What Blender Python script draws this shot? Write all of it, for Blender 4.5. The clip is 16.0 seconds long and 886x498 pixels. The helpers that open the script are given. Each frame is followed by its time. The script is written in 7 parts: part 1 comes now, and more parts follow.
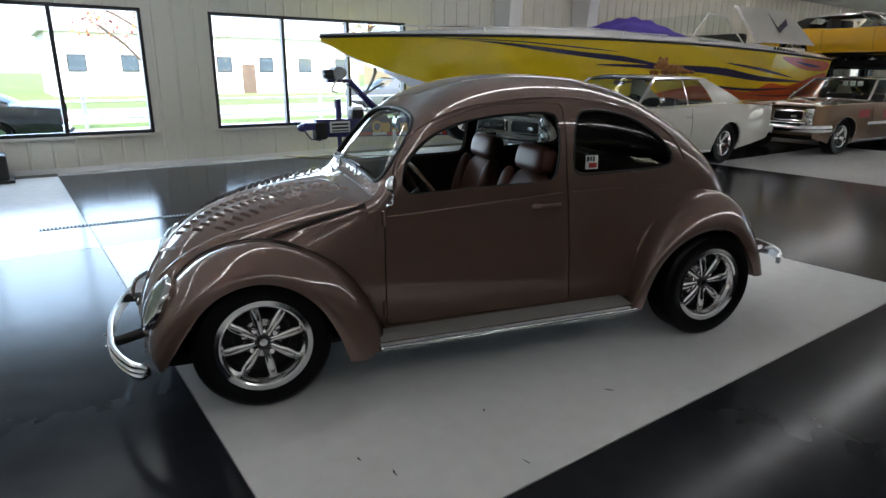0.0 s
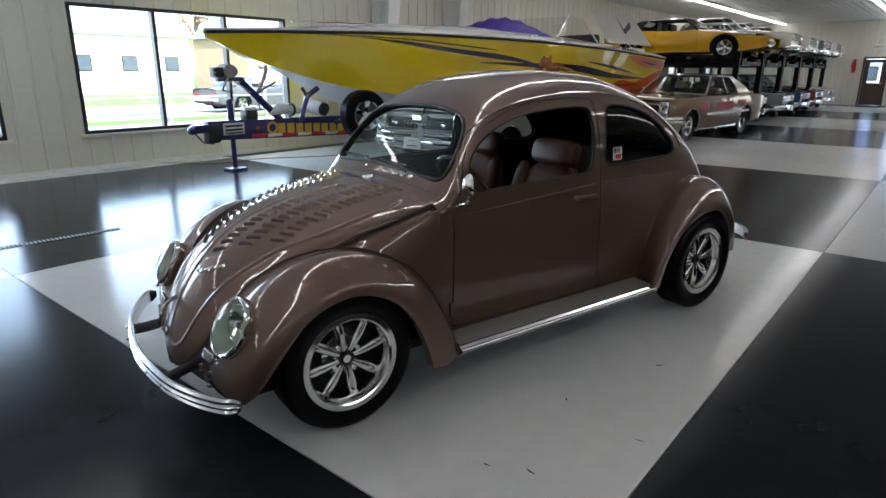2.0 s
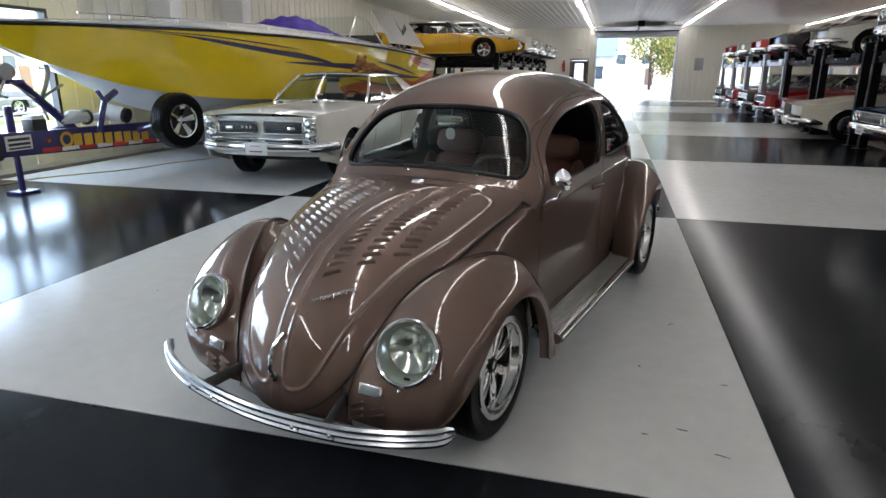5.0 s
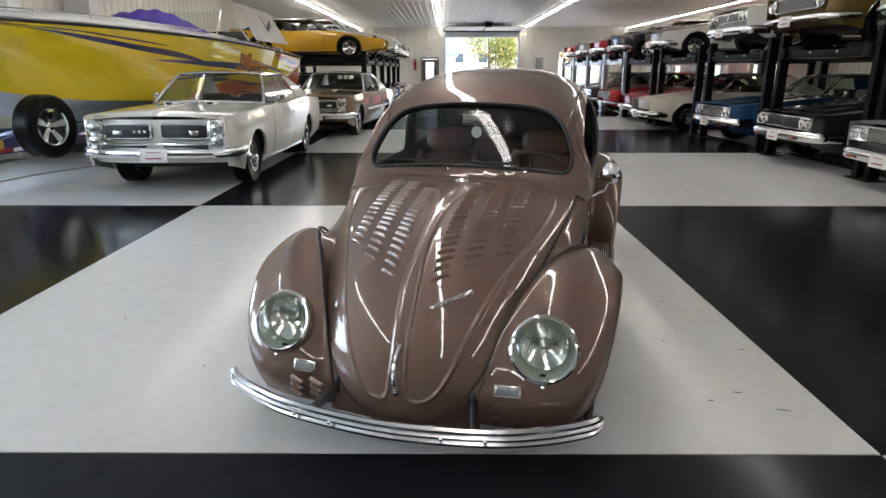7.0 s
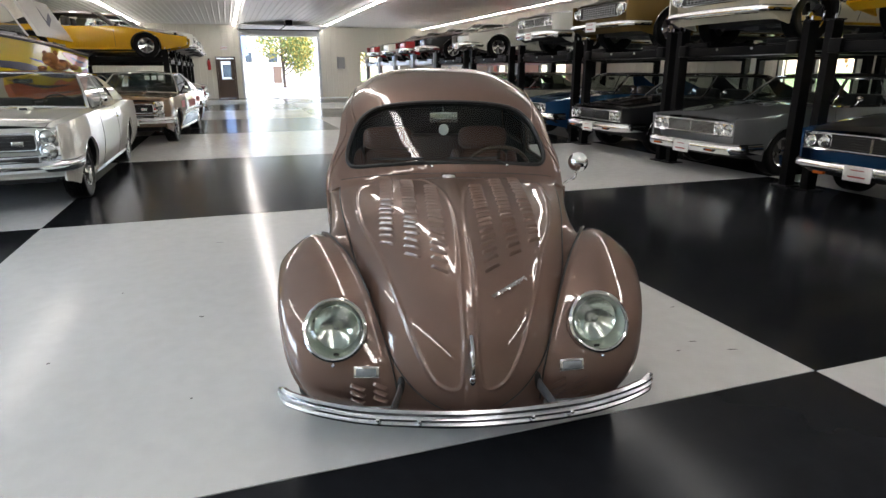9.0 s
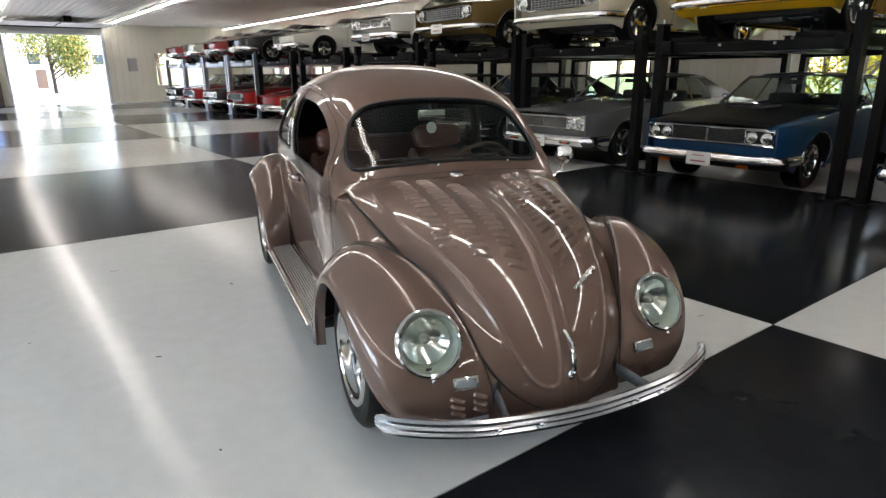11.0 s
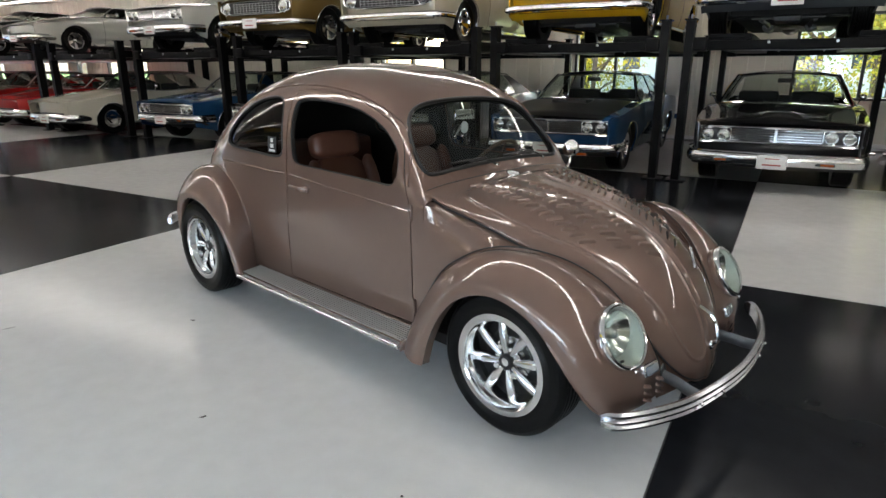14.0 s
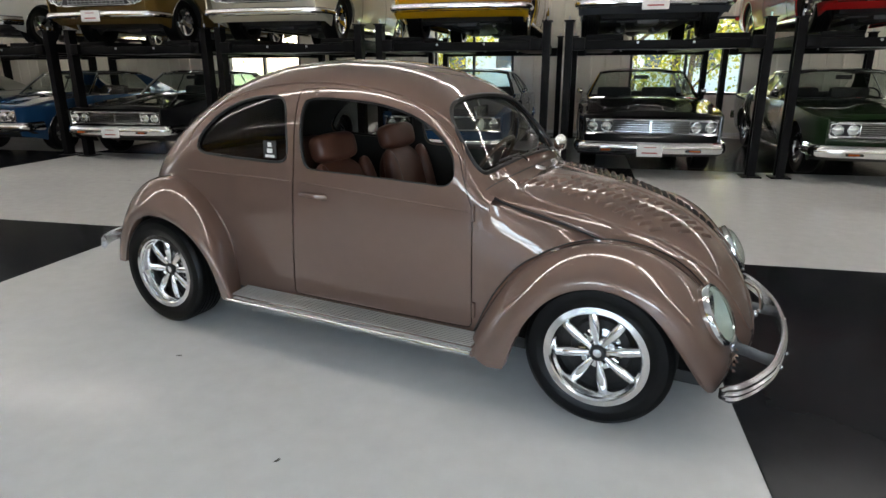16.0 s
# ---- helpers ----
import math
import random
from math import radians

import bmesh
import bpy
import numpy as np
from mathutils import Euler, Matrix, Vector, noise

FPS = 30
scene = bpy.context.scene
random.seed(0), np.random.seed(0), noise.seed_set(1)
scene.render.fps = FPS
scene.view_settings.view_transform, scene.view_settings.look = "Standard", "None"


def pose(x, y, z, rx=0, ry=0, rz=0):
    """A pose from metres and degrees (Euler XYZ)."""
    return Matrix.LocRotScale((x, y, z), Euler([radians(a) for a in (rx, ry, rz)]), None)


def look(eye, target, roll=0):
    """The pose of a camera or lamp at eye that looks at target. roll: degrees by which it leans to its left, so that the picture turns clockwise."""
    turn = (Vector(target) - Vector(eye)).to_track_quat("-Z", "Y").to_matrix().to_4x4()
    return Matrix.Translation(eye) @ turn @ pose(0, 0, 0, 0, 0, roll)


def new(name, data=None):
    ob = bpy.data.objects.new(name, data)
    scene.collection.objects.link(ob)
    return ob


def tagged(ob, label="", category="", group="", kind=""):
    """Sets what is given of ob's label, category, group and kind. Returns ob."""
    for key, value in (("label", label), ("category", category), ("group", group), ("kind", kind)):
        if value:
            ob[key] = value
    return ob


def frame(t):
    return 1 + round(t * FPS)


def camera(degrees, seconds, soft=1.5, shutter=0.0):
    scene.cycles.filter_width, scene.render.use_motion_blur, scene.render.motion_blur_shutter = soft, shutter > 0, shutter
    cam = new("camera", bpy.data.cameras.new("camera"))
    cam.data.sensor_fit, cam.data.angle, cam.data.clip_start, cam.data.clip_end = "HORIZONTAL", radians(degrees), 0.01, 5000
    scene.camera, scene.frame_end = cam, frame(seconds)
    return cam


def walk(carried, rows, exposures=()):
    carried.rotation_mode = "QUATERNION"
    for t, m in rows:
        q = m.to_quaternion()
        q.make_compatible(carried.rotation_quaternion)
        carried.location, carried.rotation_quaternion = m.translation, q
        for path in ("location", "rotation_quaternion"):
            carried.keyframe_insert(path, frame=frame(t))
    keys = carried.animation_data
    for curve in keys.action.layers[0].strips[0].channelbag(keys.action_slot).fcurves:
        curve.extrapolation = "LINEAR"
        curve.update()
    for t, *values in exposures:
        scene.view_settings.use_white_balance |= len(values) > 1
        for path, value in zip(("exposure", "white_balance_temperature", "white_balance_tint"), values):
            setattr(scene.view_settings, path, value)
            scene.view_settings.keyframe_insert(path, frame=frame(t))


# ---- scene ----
cam = camera(72.2, 16.0)
PATH = [
    (0, (0.065, 0.166, 1.435), (1.18, 1.73, 0.877), 0.3),
    (0.5, (-0.135, 0.286, 1.44), (1.082, 1.771, 0.88), 0.3),
    (1, (-0.342, 0.457, 1.433), (0.978, 1.852, 0.874), 0.3),
    (1.5, (-0.503, 0.671, 1.425), (0.899, 1.984, 0.866), 0.3),
    (2, (-0.644, 0.876, 1.419), (0.837, 2.098, 0.859), 0.2),
    (2.5, (-0.806, 1.095, 1.419), (0.756, 2.211, 0.858), 0.2),
    (3, (-0.929, 1.337, 1.415), (0.704, 2.345, 0.854), 0.2),
    (3.5, (-1.067, 1.571, 1.424), (0.63, 2.467, 0.863), 0.1),
    (4, (-1.191, 1.776, 1.427), (0.571, 2.538, 0.866), 0.1),
    (4.2, (-1.225, 1.862, 1.421), (0.56, 2.57, 0.861), 0.1),
    (6.3, (-1.408, 2.862, 1.415), (0.502, 3.052, 0.852), 0.0),
    (6.5, (-1.411, 2.957, 1.414), (0.502, 3.101, 0.851), -0.0),
    (7, (-1.448, 3.191, 1.418), (0.471, 3.2, 0.855), -0.0),
    (7.5, (-1.468, 3.429, 1.424), (0.446, 3.282, 0.86), -0.0),
    (8, (-1.44, 3.656, 1.408), (0.455, 3.353, 0.845), -0.1),
    (8.5, (-1.419, 3.869, 1.417), (0.442, 3.403, 0.853), -0.1),
    (9, (-1.375, 4.116, 1.417), (0.44, 3.494, 0.853), -0.1),
    (9.2, (-1.345, 4.214, 1.418), (0.448, 3.532, 0.855), -0.1),
    (11.3, (-0.739, 5.047, 1.385), (0.733, 3.815, 0.823), -0.2),
    (11.5, (-0.681, 5.115, 1.399), (0.752, 3.839, 0.834), -0.1),
    (12, (-0.509, 5.288, 1.398), (0.832, 3.916, 0.832), -0.1),
    (12.5, (-0.331, 5.45, 1.403), (0.909, 3.986, 0.837), -0.2),
    (13, (-0.119, 5.576, 1.399), (1.003, 4.021, 0.831), -0.1),
    (13.5, (0.092, 5.713, 1.396), (1.113, 4.09, 0.829), -0.1),
    (14, (0.323, 5.853, 1.397), (1.261, 4.181, 0.829), -0.1),
    (14.5, (0.569, 5.907, 1.386), (1.417, 4.187, 0.818), -0.1),
    (15, (0.818, 5.958, 1.394), (1.542, 4.183, 0.825), -0.1),
    (15.5, (1.048, 6.066, 1.395), (1.631, 4.24, 0.825), -0.1),
    (16, (1.273, 6.128, 1.384), (1.7, 4.26, 0.813), -0.2),
]
walk(cam, [(t, look(eye, target, roll)) for t, eye, target, roll in PATH], [(0, 3.08, 6250, 13), (2, 3.14, 6250, 13), (3.5, 3.22, 6280, 14), (4.2, 3.26, 6350, 14), (6.3, 3.74, 6620, 15), (8.5, 3.74, 6750, 15), (11.5, 3.68, 6800, 14), (13, 3.70, 6800, 14), (16, 3.56, 6800, 14)])


# ---------------------------------------------------------------- world and sun
world = bpy.data.worlds.new("sky")
scene.world = world
world.use_nodes = True
_n = world.node_tree.nodes
_sky = _n.new("ShaderNodeTexSky")
_sky.sky_type, _sky.sun_disc = "NISHITA", False
_sky.sun_elevation, _sky.sun_rotation = radians(42), radians(-163)
_sky.air_density, _sky.dust_density = 1.0, 2.0
_n["Background"].inputs["Strength"].default_value = 0.105
world.node_tree.links.new(_sky.outputs[0], _n["Background"].inputs[0])
sun = new("sun", bpy.data.lights.new("sun", "SUN"))
sun.data.energy, sun.data.angle, sun.data.color = 2.0, radians(0.6), (1.0, 0.96, 0.91)
sun.matrix_world = look((-12, -40, 37), (0, 0, 0))


# daylight in the two wide window openings
for wx, ww in ((0.225, 3.35), (4.76, 3.5)):
    sky_light = new("window_daylight", bpy.data.lights.new("window_daylight", "AREA"))
    sky_light.data.shape, sky_light.data.size, sky_light.data.size_y = "RECTANGLE", ww, 1.7
    sky_light.data.energy, sky_light.data.color = 15.0, (0.66, 0.82, 1.0)
    sky_light.matrix_world = look((wx, 10.76, 1.43), (wx, 5.0, 1.2))


# ---------------------------------------------------------------- material helpers
def mat(name, base, rough=0.5, metal=0.0, coat=0.0, vary=0.12, scale=6.0, bump=0.0, bump_scale=60.0, rough_vary=0.1, emit=None, strength=0.0, per_object=0.0, coat_rough=0.03, spec=0.5):
    """A principled material with a broad and a fine noise in its colour and roughness."""
    m = bpy.data.materials.new(name)
    m.use_nodes = True
    nt = m.node_tree
    b = nt.nodes["Principled BSDF"]
    L = nt.links.new
    co = nt.nodes.new("ShaderNodeTexCoord")
    b.inputs["Metallic"].default_value = metal
    b.inputs["Coat Weight"].default_value = coat
    b.inputs["Coat Roughness"].default_value = coat_rough
    b.inputs["Specular IOR Level"].default_value = spec
    if emit:
        b.inputs["Emission Color"].default_value = (*emit, 1)
        b.inputs["Emission Strength"].default_value = strength
    big, fine = nt.nodes.new("ShaderNodeTexNoise"), nt.nodes.new("ShaderNodeTexNoise")
    big.inputs["Scale"].default_value, fine.inputs["Scale"].default_value = scale * 0.25, scale * 6
    big.inputs["Detail"].default_value, fine.inputs["Detail"].default_value = 3, 3
    for t in (big, fine):
        L(co.outputs["Object"], t.inputs["Vector"])
    mix = nt.nodes.new("ShaderNodeMath")
    mix.operation = "MULTIPLY_ADD"
    mix.inputs[1].default_value = 0.6
    L(big.outputs[0], mix.inputs[0])
    sc = nt.nodes.new("ShaderNodeMath")
    sc.operation, sc.inputs[1].default_value = "MULTIPLY", 0.4
    L(fine.outputs[0], sc.inputs[0])
    L(sc.outputs[0], mix.inputs[2])
    val = nt.nodes.new("ShaderNodeMapRange")
    val.inputs[1].default_value, val.inputs[2].default_value = 0.3, 0.7
    val.inputs[3].default_value, val.inputs[4].default_value = 1 - vary, 1 + vary
    L(mix.outputs[0], val.inputs[0])
    hsv = nt.nodes.new("ShaderNodeHueSaturation")
    hsv.inputs["Color"].default_value = (*base, 1)
    if per_object:
        info = nt.nodes.new("ShaderNodeObjectInfo")
        pr = nt.nodes.new("ShaderNodeMapRange")
        pr.inputs[3].default_value, pr.inputs[4].default_value = 1 - per_object, 1 + per_object
        L(info.outputs["Random"], pr.inputs[0])
        mul = nt.nodes.new("ShaderNodeMath")
        mul.operation = "MULTIPLY"
        L(pr.outputs[0], mul.inputs[0])
        L(val.outputs[0], mul.inputs[1])
        L(mul.outputs[0], hsv.inputs["Value"])
    else:
        L(val.outputs[0], hsv.inputs["Value"])
    L(hsv.outputs[0], b.inputs["Base Color"])
    rr = nt.nodes.new("ShaderNodeMapRange")
    rr.inputs[1].default_value, rr.inputs[2].default_value = 0.3, 0.7
    rr.inputs[3].default_value, rr.inputs[4].default_value = max(0.02, rough * (1 - rough_vary)), min(1, rough * (1 + rough_vary))
    L(mix.outputs[0], rr.inputs[0])
    L(rr.outputs[0], b.inputs["Roughness"])
    if bump:
        bn = nt.nodes.new("ShaderNodeTexNoise")
        bn.inputs["Scale"].default_value, bn.inputs["Detail"].default_value = bump_scale, 4
        L(co.outputs["Object"], bn.inputs["Vector"])
        bp = nt.nodes.new("ShaderNodeBump")
        bp.inputs["Strength"].default_value, bp.inputs["Distance"].default_value = 1.0, bump
        L(bn.outputs[0], bp.inputs["Height"])
        L(bp.outputs[0], b.inputs["Normal"])
    return m


def paint(name, base, metal=0.0, flake=0.0, rough=0.45, spec=0.3):
    """Car paint under clear lacquer, with fine flake and a faint orange peel."""
    m = mat(name, base, rough, metal, coat=1.0, vary=0.05, scale=3, rough_vary=0.08, coat_rough=0.006, spec=spec)
    nt = m.node_tree
    b = nt.nodes["Principled BSDF"]
    co = nt.nodes.new("ShaderNodeTexCoord")
    peel = nt.nodes.new("ShaderNodeTexNoise")
    peel.inputs["Scale"].default_value, peel.inputs["Detail"].default_value = 55, 1
    bp = nt.nodes.new("ShaderNodeBump")
    bp.inputs["Strength"].default_value, bp.inputs["Distance"].default_value = 1.0, 0.00005
    nt.links.new(co.outputs["Object"], peel.inputs["Vector"])
    nt.links.new(peel.outputs[0], bp.inputs["Height"])
    nt.links.new(bp.outputs[0], b.inputs["Coat Normal"])
    b.inputs["Coat IOR"].default_value = 1.65
    if flake:
        fl = nt.nodes.new("ShaderNodeTexNoise")
        fl.inputs["Scale"].default_value, fl.inputs["Detail"].default_value = 900, 0
        fb = nt.nodes.new("ShaderNodeBump")
        fb.inputs["Strength"].default_value, fb.inputs["Distance"].default_value = 1.0, flake
        nt.links.new(co.outputs["Object"], fl.inputs["Vector"])
        nt.links.new(fl.outputs[0], fb.inputs["Height"])
        nt.links.new(fb.outputs[0], b.inputs["Normal"])
    return m


def glass(name, tint, ior=1.45, rough=0.0):
    """Thin window glass: what lies behind shows tinted, with mirror gloss by Fresnel."""
    m = bpy.data.materials.new(name)
    m.use_nodes = True
    nt = m.node_tree
    nt.nodes.remove(nt.nodes["Principled BSDF"])
    tr, gl, fr, mx = (nt.nodes.new("ShaderNode" + k) for k in ("BsdfTransparent", "BsdfGlossy", "LayerWeight", "MixShader"))
    tr.inputs[0].default_value = (*tint, 1)
    gl.inputs["Roughness"].default_value = rough
    fr.inputs["Blend"].default_value = 0.5
    pw, ma = nt.nodes.new("ShaderNodeMath"), nt.nodes.new("ShaderNodeMath")
    pw.operation, pw.inputs[1].default_value = "POWER", 5
    f0 = ((ior - 1) / (ior + 1)) ** 2
    ma.operation, ma.inputs[1].default_value, ma.inputs[2].default_value = "MULTIPLY_ADD", 1 - f0, f0
    nt.links.new(fr.outputs["Facing"], pw.inputs[0])
    nt.links.new(pw.outputs[0], ma.inputs[0])
    nt.links.new(ma.outputs[0], mx.inputs[0])
    nt.links.new(tr.outputs[0], mx.inputs[1])
    nt.links.new(gl.outputs[0], mx.inputs[2])
    nt.links.new(mx.outputs[0], nt.nodes["Material Output"].inputs[0])
    return m


def glow(name, color, strength):
    m = bpy.data.materials.new(name)
    m.use_nodes = True
    b = m.node_tree.nodes["Principled BSDF"]
    b.inputs["Base Color"].default_value = (0.8, 0.8, 0.8, 1)
    b.inputs["Emission Color"].default_value = (*color, 1)
    b.inputs["Emission Strength"].default_value = strength
    return m


# ---------------------------------------------------------------- mesh helpers
class G:
    """A growing mesh: vertices and faces in lists."""

    def __init__(self):
        self.v, self.f = [], []

    def add(self, vs, fs):
        k = len(self.v)
        self.v += [tuple(p) for p in vs]
        self.f += [tuple(i + k for i in q) for q in fs]
        return self

    def box(self, c, s, m=None, bevel=0.0):
        """A box with centre c and sizes s; bevel cuts its edges."""
        if bevel:
            bm = bmesh.new()
            bmesh.ops.create_cube(bm, size=1, matrix=Matrix.Translation(c) @ Matrix.Diagonal((*s, 1)))
            bmesh.ops.bevel(bm, geom=bm.edges[:], offset=min(bevel, 0.45 * min(s)), segments=2, affect="EDGES", profile=0.6)
            bm.verts.index_update()
            vs, fs = [v.co.copy() for v in bm.verts], [[v.index for v in q.verts] for q in bm.faces]
            bm.free()
        else:
            vs = [Vector((c[0] + a * s[0] / 2, c[1] + b * s[1] / 2, c[2] + d * s[2] / 2)) for a in (-1, 1) for b in (-1, 1) for d in (-1, 1)]
            fs = [(0, 1, 3, 2), (4, 6, 7, 5), (0, 4, 5, 1), (2, 3, 7, 6), (0, 2, 6, 4), (1, 5, 7, 3)]
        return self.add([m @ v for v in vs] if m else vs, fs)

    def grid(self, rows, close_u=False, close_v=False):
        """Rows of points, joined into a sheet."""
        n, k = len(rows), len(rows[0])
        vs = [p for r in rows for p in r]
        fs = []
        for i in range(n if close_u else n - 1):
            for j in range(k if close_v else k - 1):
                a, b = i * k + j, i * k + (j + 1) % k
                c, d = ((i + 1) % n) * k + (j + 1) % k, ((i + 1) % n) * k + j
                fs.append((a, b, c, d))
        return self.add(vs, fs)

    def without(self, test):
        """Drops the faces whose middle passes the test."""
        self.f = [q for q in self.f if not test(sum((Vector(self.v[i]) for i in q), Vector()) / len(q))]
        return self

    def fan(self, pts):
        """One flat face."""
        return self.add(pts, [tuple(range(len(pts)))])

    def lathe(self, prof, m=None, n=32):
        """Turns a profile of (radius, height) round z."""
        m = m or Matrix()
        rows = [[m @ Vector((r * math.cos(2 * math.pi * j / n), r * math.sin(2 * math.pi * j / n), h)) for j in range(n)] for r, h in prof]
        return self.grid(rows, close_v=True)

    def cyl(self, a, b, r, n=16, r2=None):
        """A closed rod from a to b."""
        a, b = Vector(a), Vector(b)
        h = (b - a).length
        m = Matrix.Translation(a) @ (b - a).to_track_quat("Z", "Y").to_matrix().to_4x4()
        r2 = r if r2 is None else r2
        return self.lathe([(1e-4, 0), (r, 0), (r2, h), (1e-4, h)], m, n)

    def tube(self, path, r, n=10, close=False, flat=1.0):
        """A round bar along a path; flat squashes it upward."""
        ps = [Vector(p) for p in path]
        rows = []
        up = Vector((0, 0, 1))
        for i, p in enumerate(ps):
            a = ps[i - 1] if (i or close) else p
            b = ps[(i + 1) % len(ps)] if (i < len(ps) - 1 or close) else p
            t = (b - a).normalized()
            ref = up if abs(t.z) < 0.97 else Vector((1, 0, 0))
            x = t.cross(ref).normalized()
            y = x.cross(t)
            rows.append([p + x * (r * math.cos(2 * math.pi * j / n)) + y * (flat * r * math.sin(2 * math.pi * j / n)) for j in range(n)])
        self.grid(rows, close_u=close, close_v=True)
        if not close:
            self.fan(rows[0][::-1])
            self.fan(rows[-1])
        return self

    def prism(self, pts, off):
        """A flat outline pulled along off into a solid."""
        off = Vector(off)
        ps = [Vector(p) for p in pts]
        n = len(ps)
        self.add(ps + [p + off for p in ps], [tuple(range(n))[::-1], tuple(range(n, 2 * n))] + [(i, (i + 1) % n, n + (i + 1) % n, n + i) for i in range(n)])
        return self

    def blob(self, c, s, m=None, n=16, k=10):
        """An egg with centre c and half sizes s."""
        m = m or Matrix()
        rows = []
        for i in range(k + 1):
            a = math.pi * (i / k - 0.5)
            a = max(-1.5607, min(1.5607, a))
            rows.append([m @ (Vector(c) + Vector((s[0] * math.cos(a) * math.cos(2 * math.pi * j / n), s[1] * math.cos(a) * math.sin(2 * math.pi * j / n), s[2] * math.sin(a)))) for j in range(n)])
        return self.grid(rows, close_v=True)

    def moved(self, m):
        self.v = [tuple(m @ Vector(p)) for p in self.v]
        return self


def mesh_of(name, g, material, smooth=40, normals=None):
    me = bpy.data.meshes.new(name)
    me.from_pydata(g.v, [], g.f)
    if material:
        me.materials.append(material)
    me.validate()
    if normals is not None:
        me.polygons.foreach_set("use_smooth", [True] * len(me.polygons))
        me.normals_split_custom_set_from_vertices(normals)
    elif smooth:
        bm = bmesh.new()
        bm.from_mesh(me)
        bmesh.ops.remove_doubles(bm, verts=bm.verts, dist=1e-5)
        bmesh.ops.recalc_face_normals(bm, faces=bm.faces)
        bm.to_mesh(me)
        bm.free()
        me.polygons.foreach_set("use_smooth", [True] * len(me.polygons))
        me.set_sharp_from_angle(angle=radians(smooth))
    me.update()
    return me


def part(name, g, material, parent=None, label="", smooth=40, normals=None, data=None):
    """Links a growing mesh (or finished mesh data) as one object under its thing."""
    ob = new(name, data or mesh_of(name, g, material, smooth, normals))
    if parent:
        ob.parent = parent
    if label:
        tagged(ob, label)
    return ob


def thing(name, label, category, m=None, group="", kind=""):
    """An empty at the base of a thing, which carries its parts."""
    ob = new(name)
    ob.empty_display_size = 0.1
    if m:
        ob.matrix_world = m
    return tagged(ob, label, category, group, kind)


def lerp(x, xs, ys):
    """Smooth (monotone cubic) interpolation through nodes."""
    if x <= xs[0]:
        return ys[0]
    if x >= xs[-1]:
        return ys[-1]
    i = max(k for k in range(len(xs) - 1) if xs[k] <= x)

    def slope(k):
        if k == 0 or k == len(xs) - 1:
            j = min(k, len(xs) - 2) if k == 0 else k - 1
            return (ys[j + 1] - ys[j]) / (xs[j + 1] - xs[j])
        a, b = (ys[k] - ys[k - 1]) / (xs[k] - xs[k - 1]), (ys[k + 1] - ys[k]) / (xs[k + 1] - xs[k])
        return 0.0 if a * b <= 0 else 2 * a * b / (a + b)

    h = xs[i + 1] - xs[i]
    t = (x - xs[i]) / h
    return ((2 * t**3 - 3 * t**2 + 1) * ys[i] + (t**3 - 2 * t**2 + t) * h * slope(i) + (-2 * t**3 + 3 * t**2) * ys[i + 1] + (t**3 - t**2) * h * slope(i + 1))


def spline(pts, n, close=False):
    """n points along a smooth curve through pts."""
    ps = [Vector(p) for p in pts]
    k = len(ps)
    out = []
    segs = k if close else k - 1
    for j in range(n):
        u = j * segs / (n if close else n - 1)
        i = min(int(u), segs - 1)
        t = u - i
        g = lambda q: ps[q % k] if close else ps[max(0, min(k - 1, q))]
        a, b, c, d = g(i - 1), g(i), g(i + 1), g(i + 2)
        if not close and i == 0:
            a = 2 * b - c
        if not close and i == k - 2:
            d = 2 * c - b
        out.append(0.5 * (2 * b + (c - a) * t + (2 * a - 5 * b + 4 * c - d) * t * t + (3 * b - a - 3 * c + d) * t**3))
    return out


def inside(p, poly):
    x, y = p
    hit = False
    j = len(poly) - 1
    for i in range(len(poly)):
        (xi, yi), (xj, yj) = poly[i], poly[j]
        if (yi > y) != (yj > y) and x < (xj - xi) * (y - yi) / (yj - yi) + xi:
            hit = not hit
        j = i
    return hit


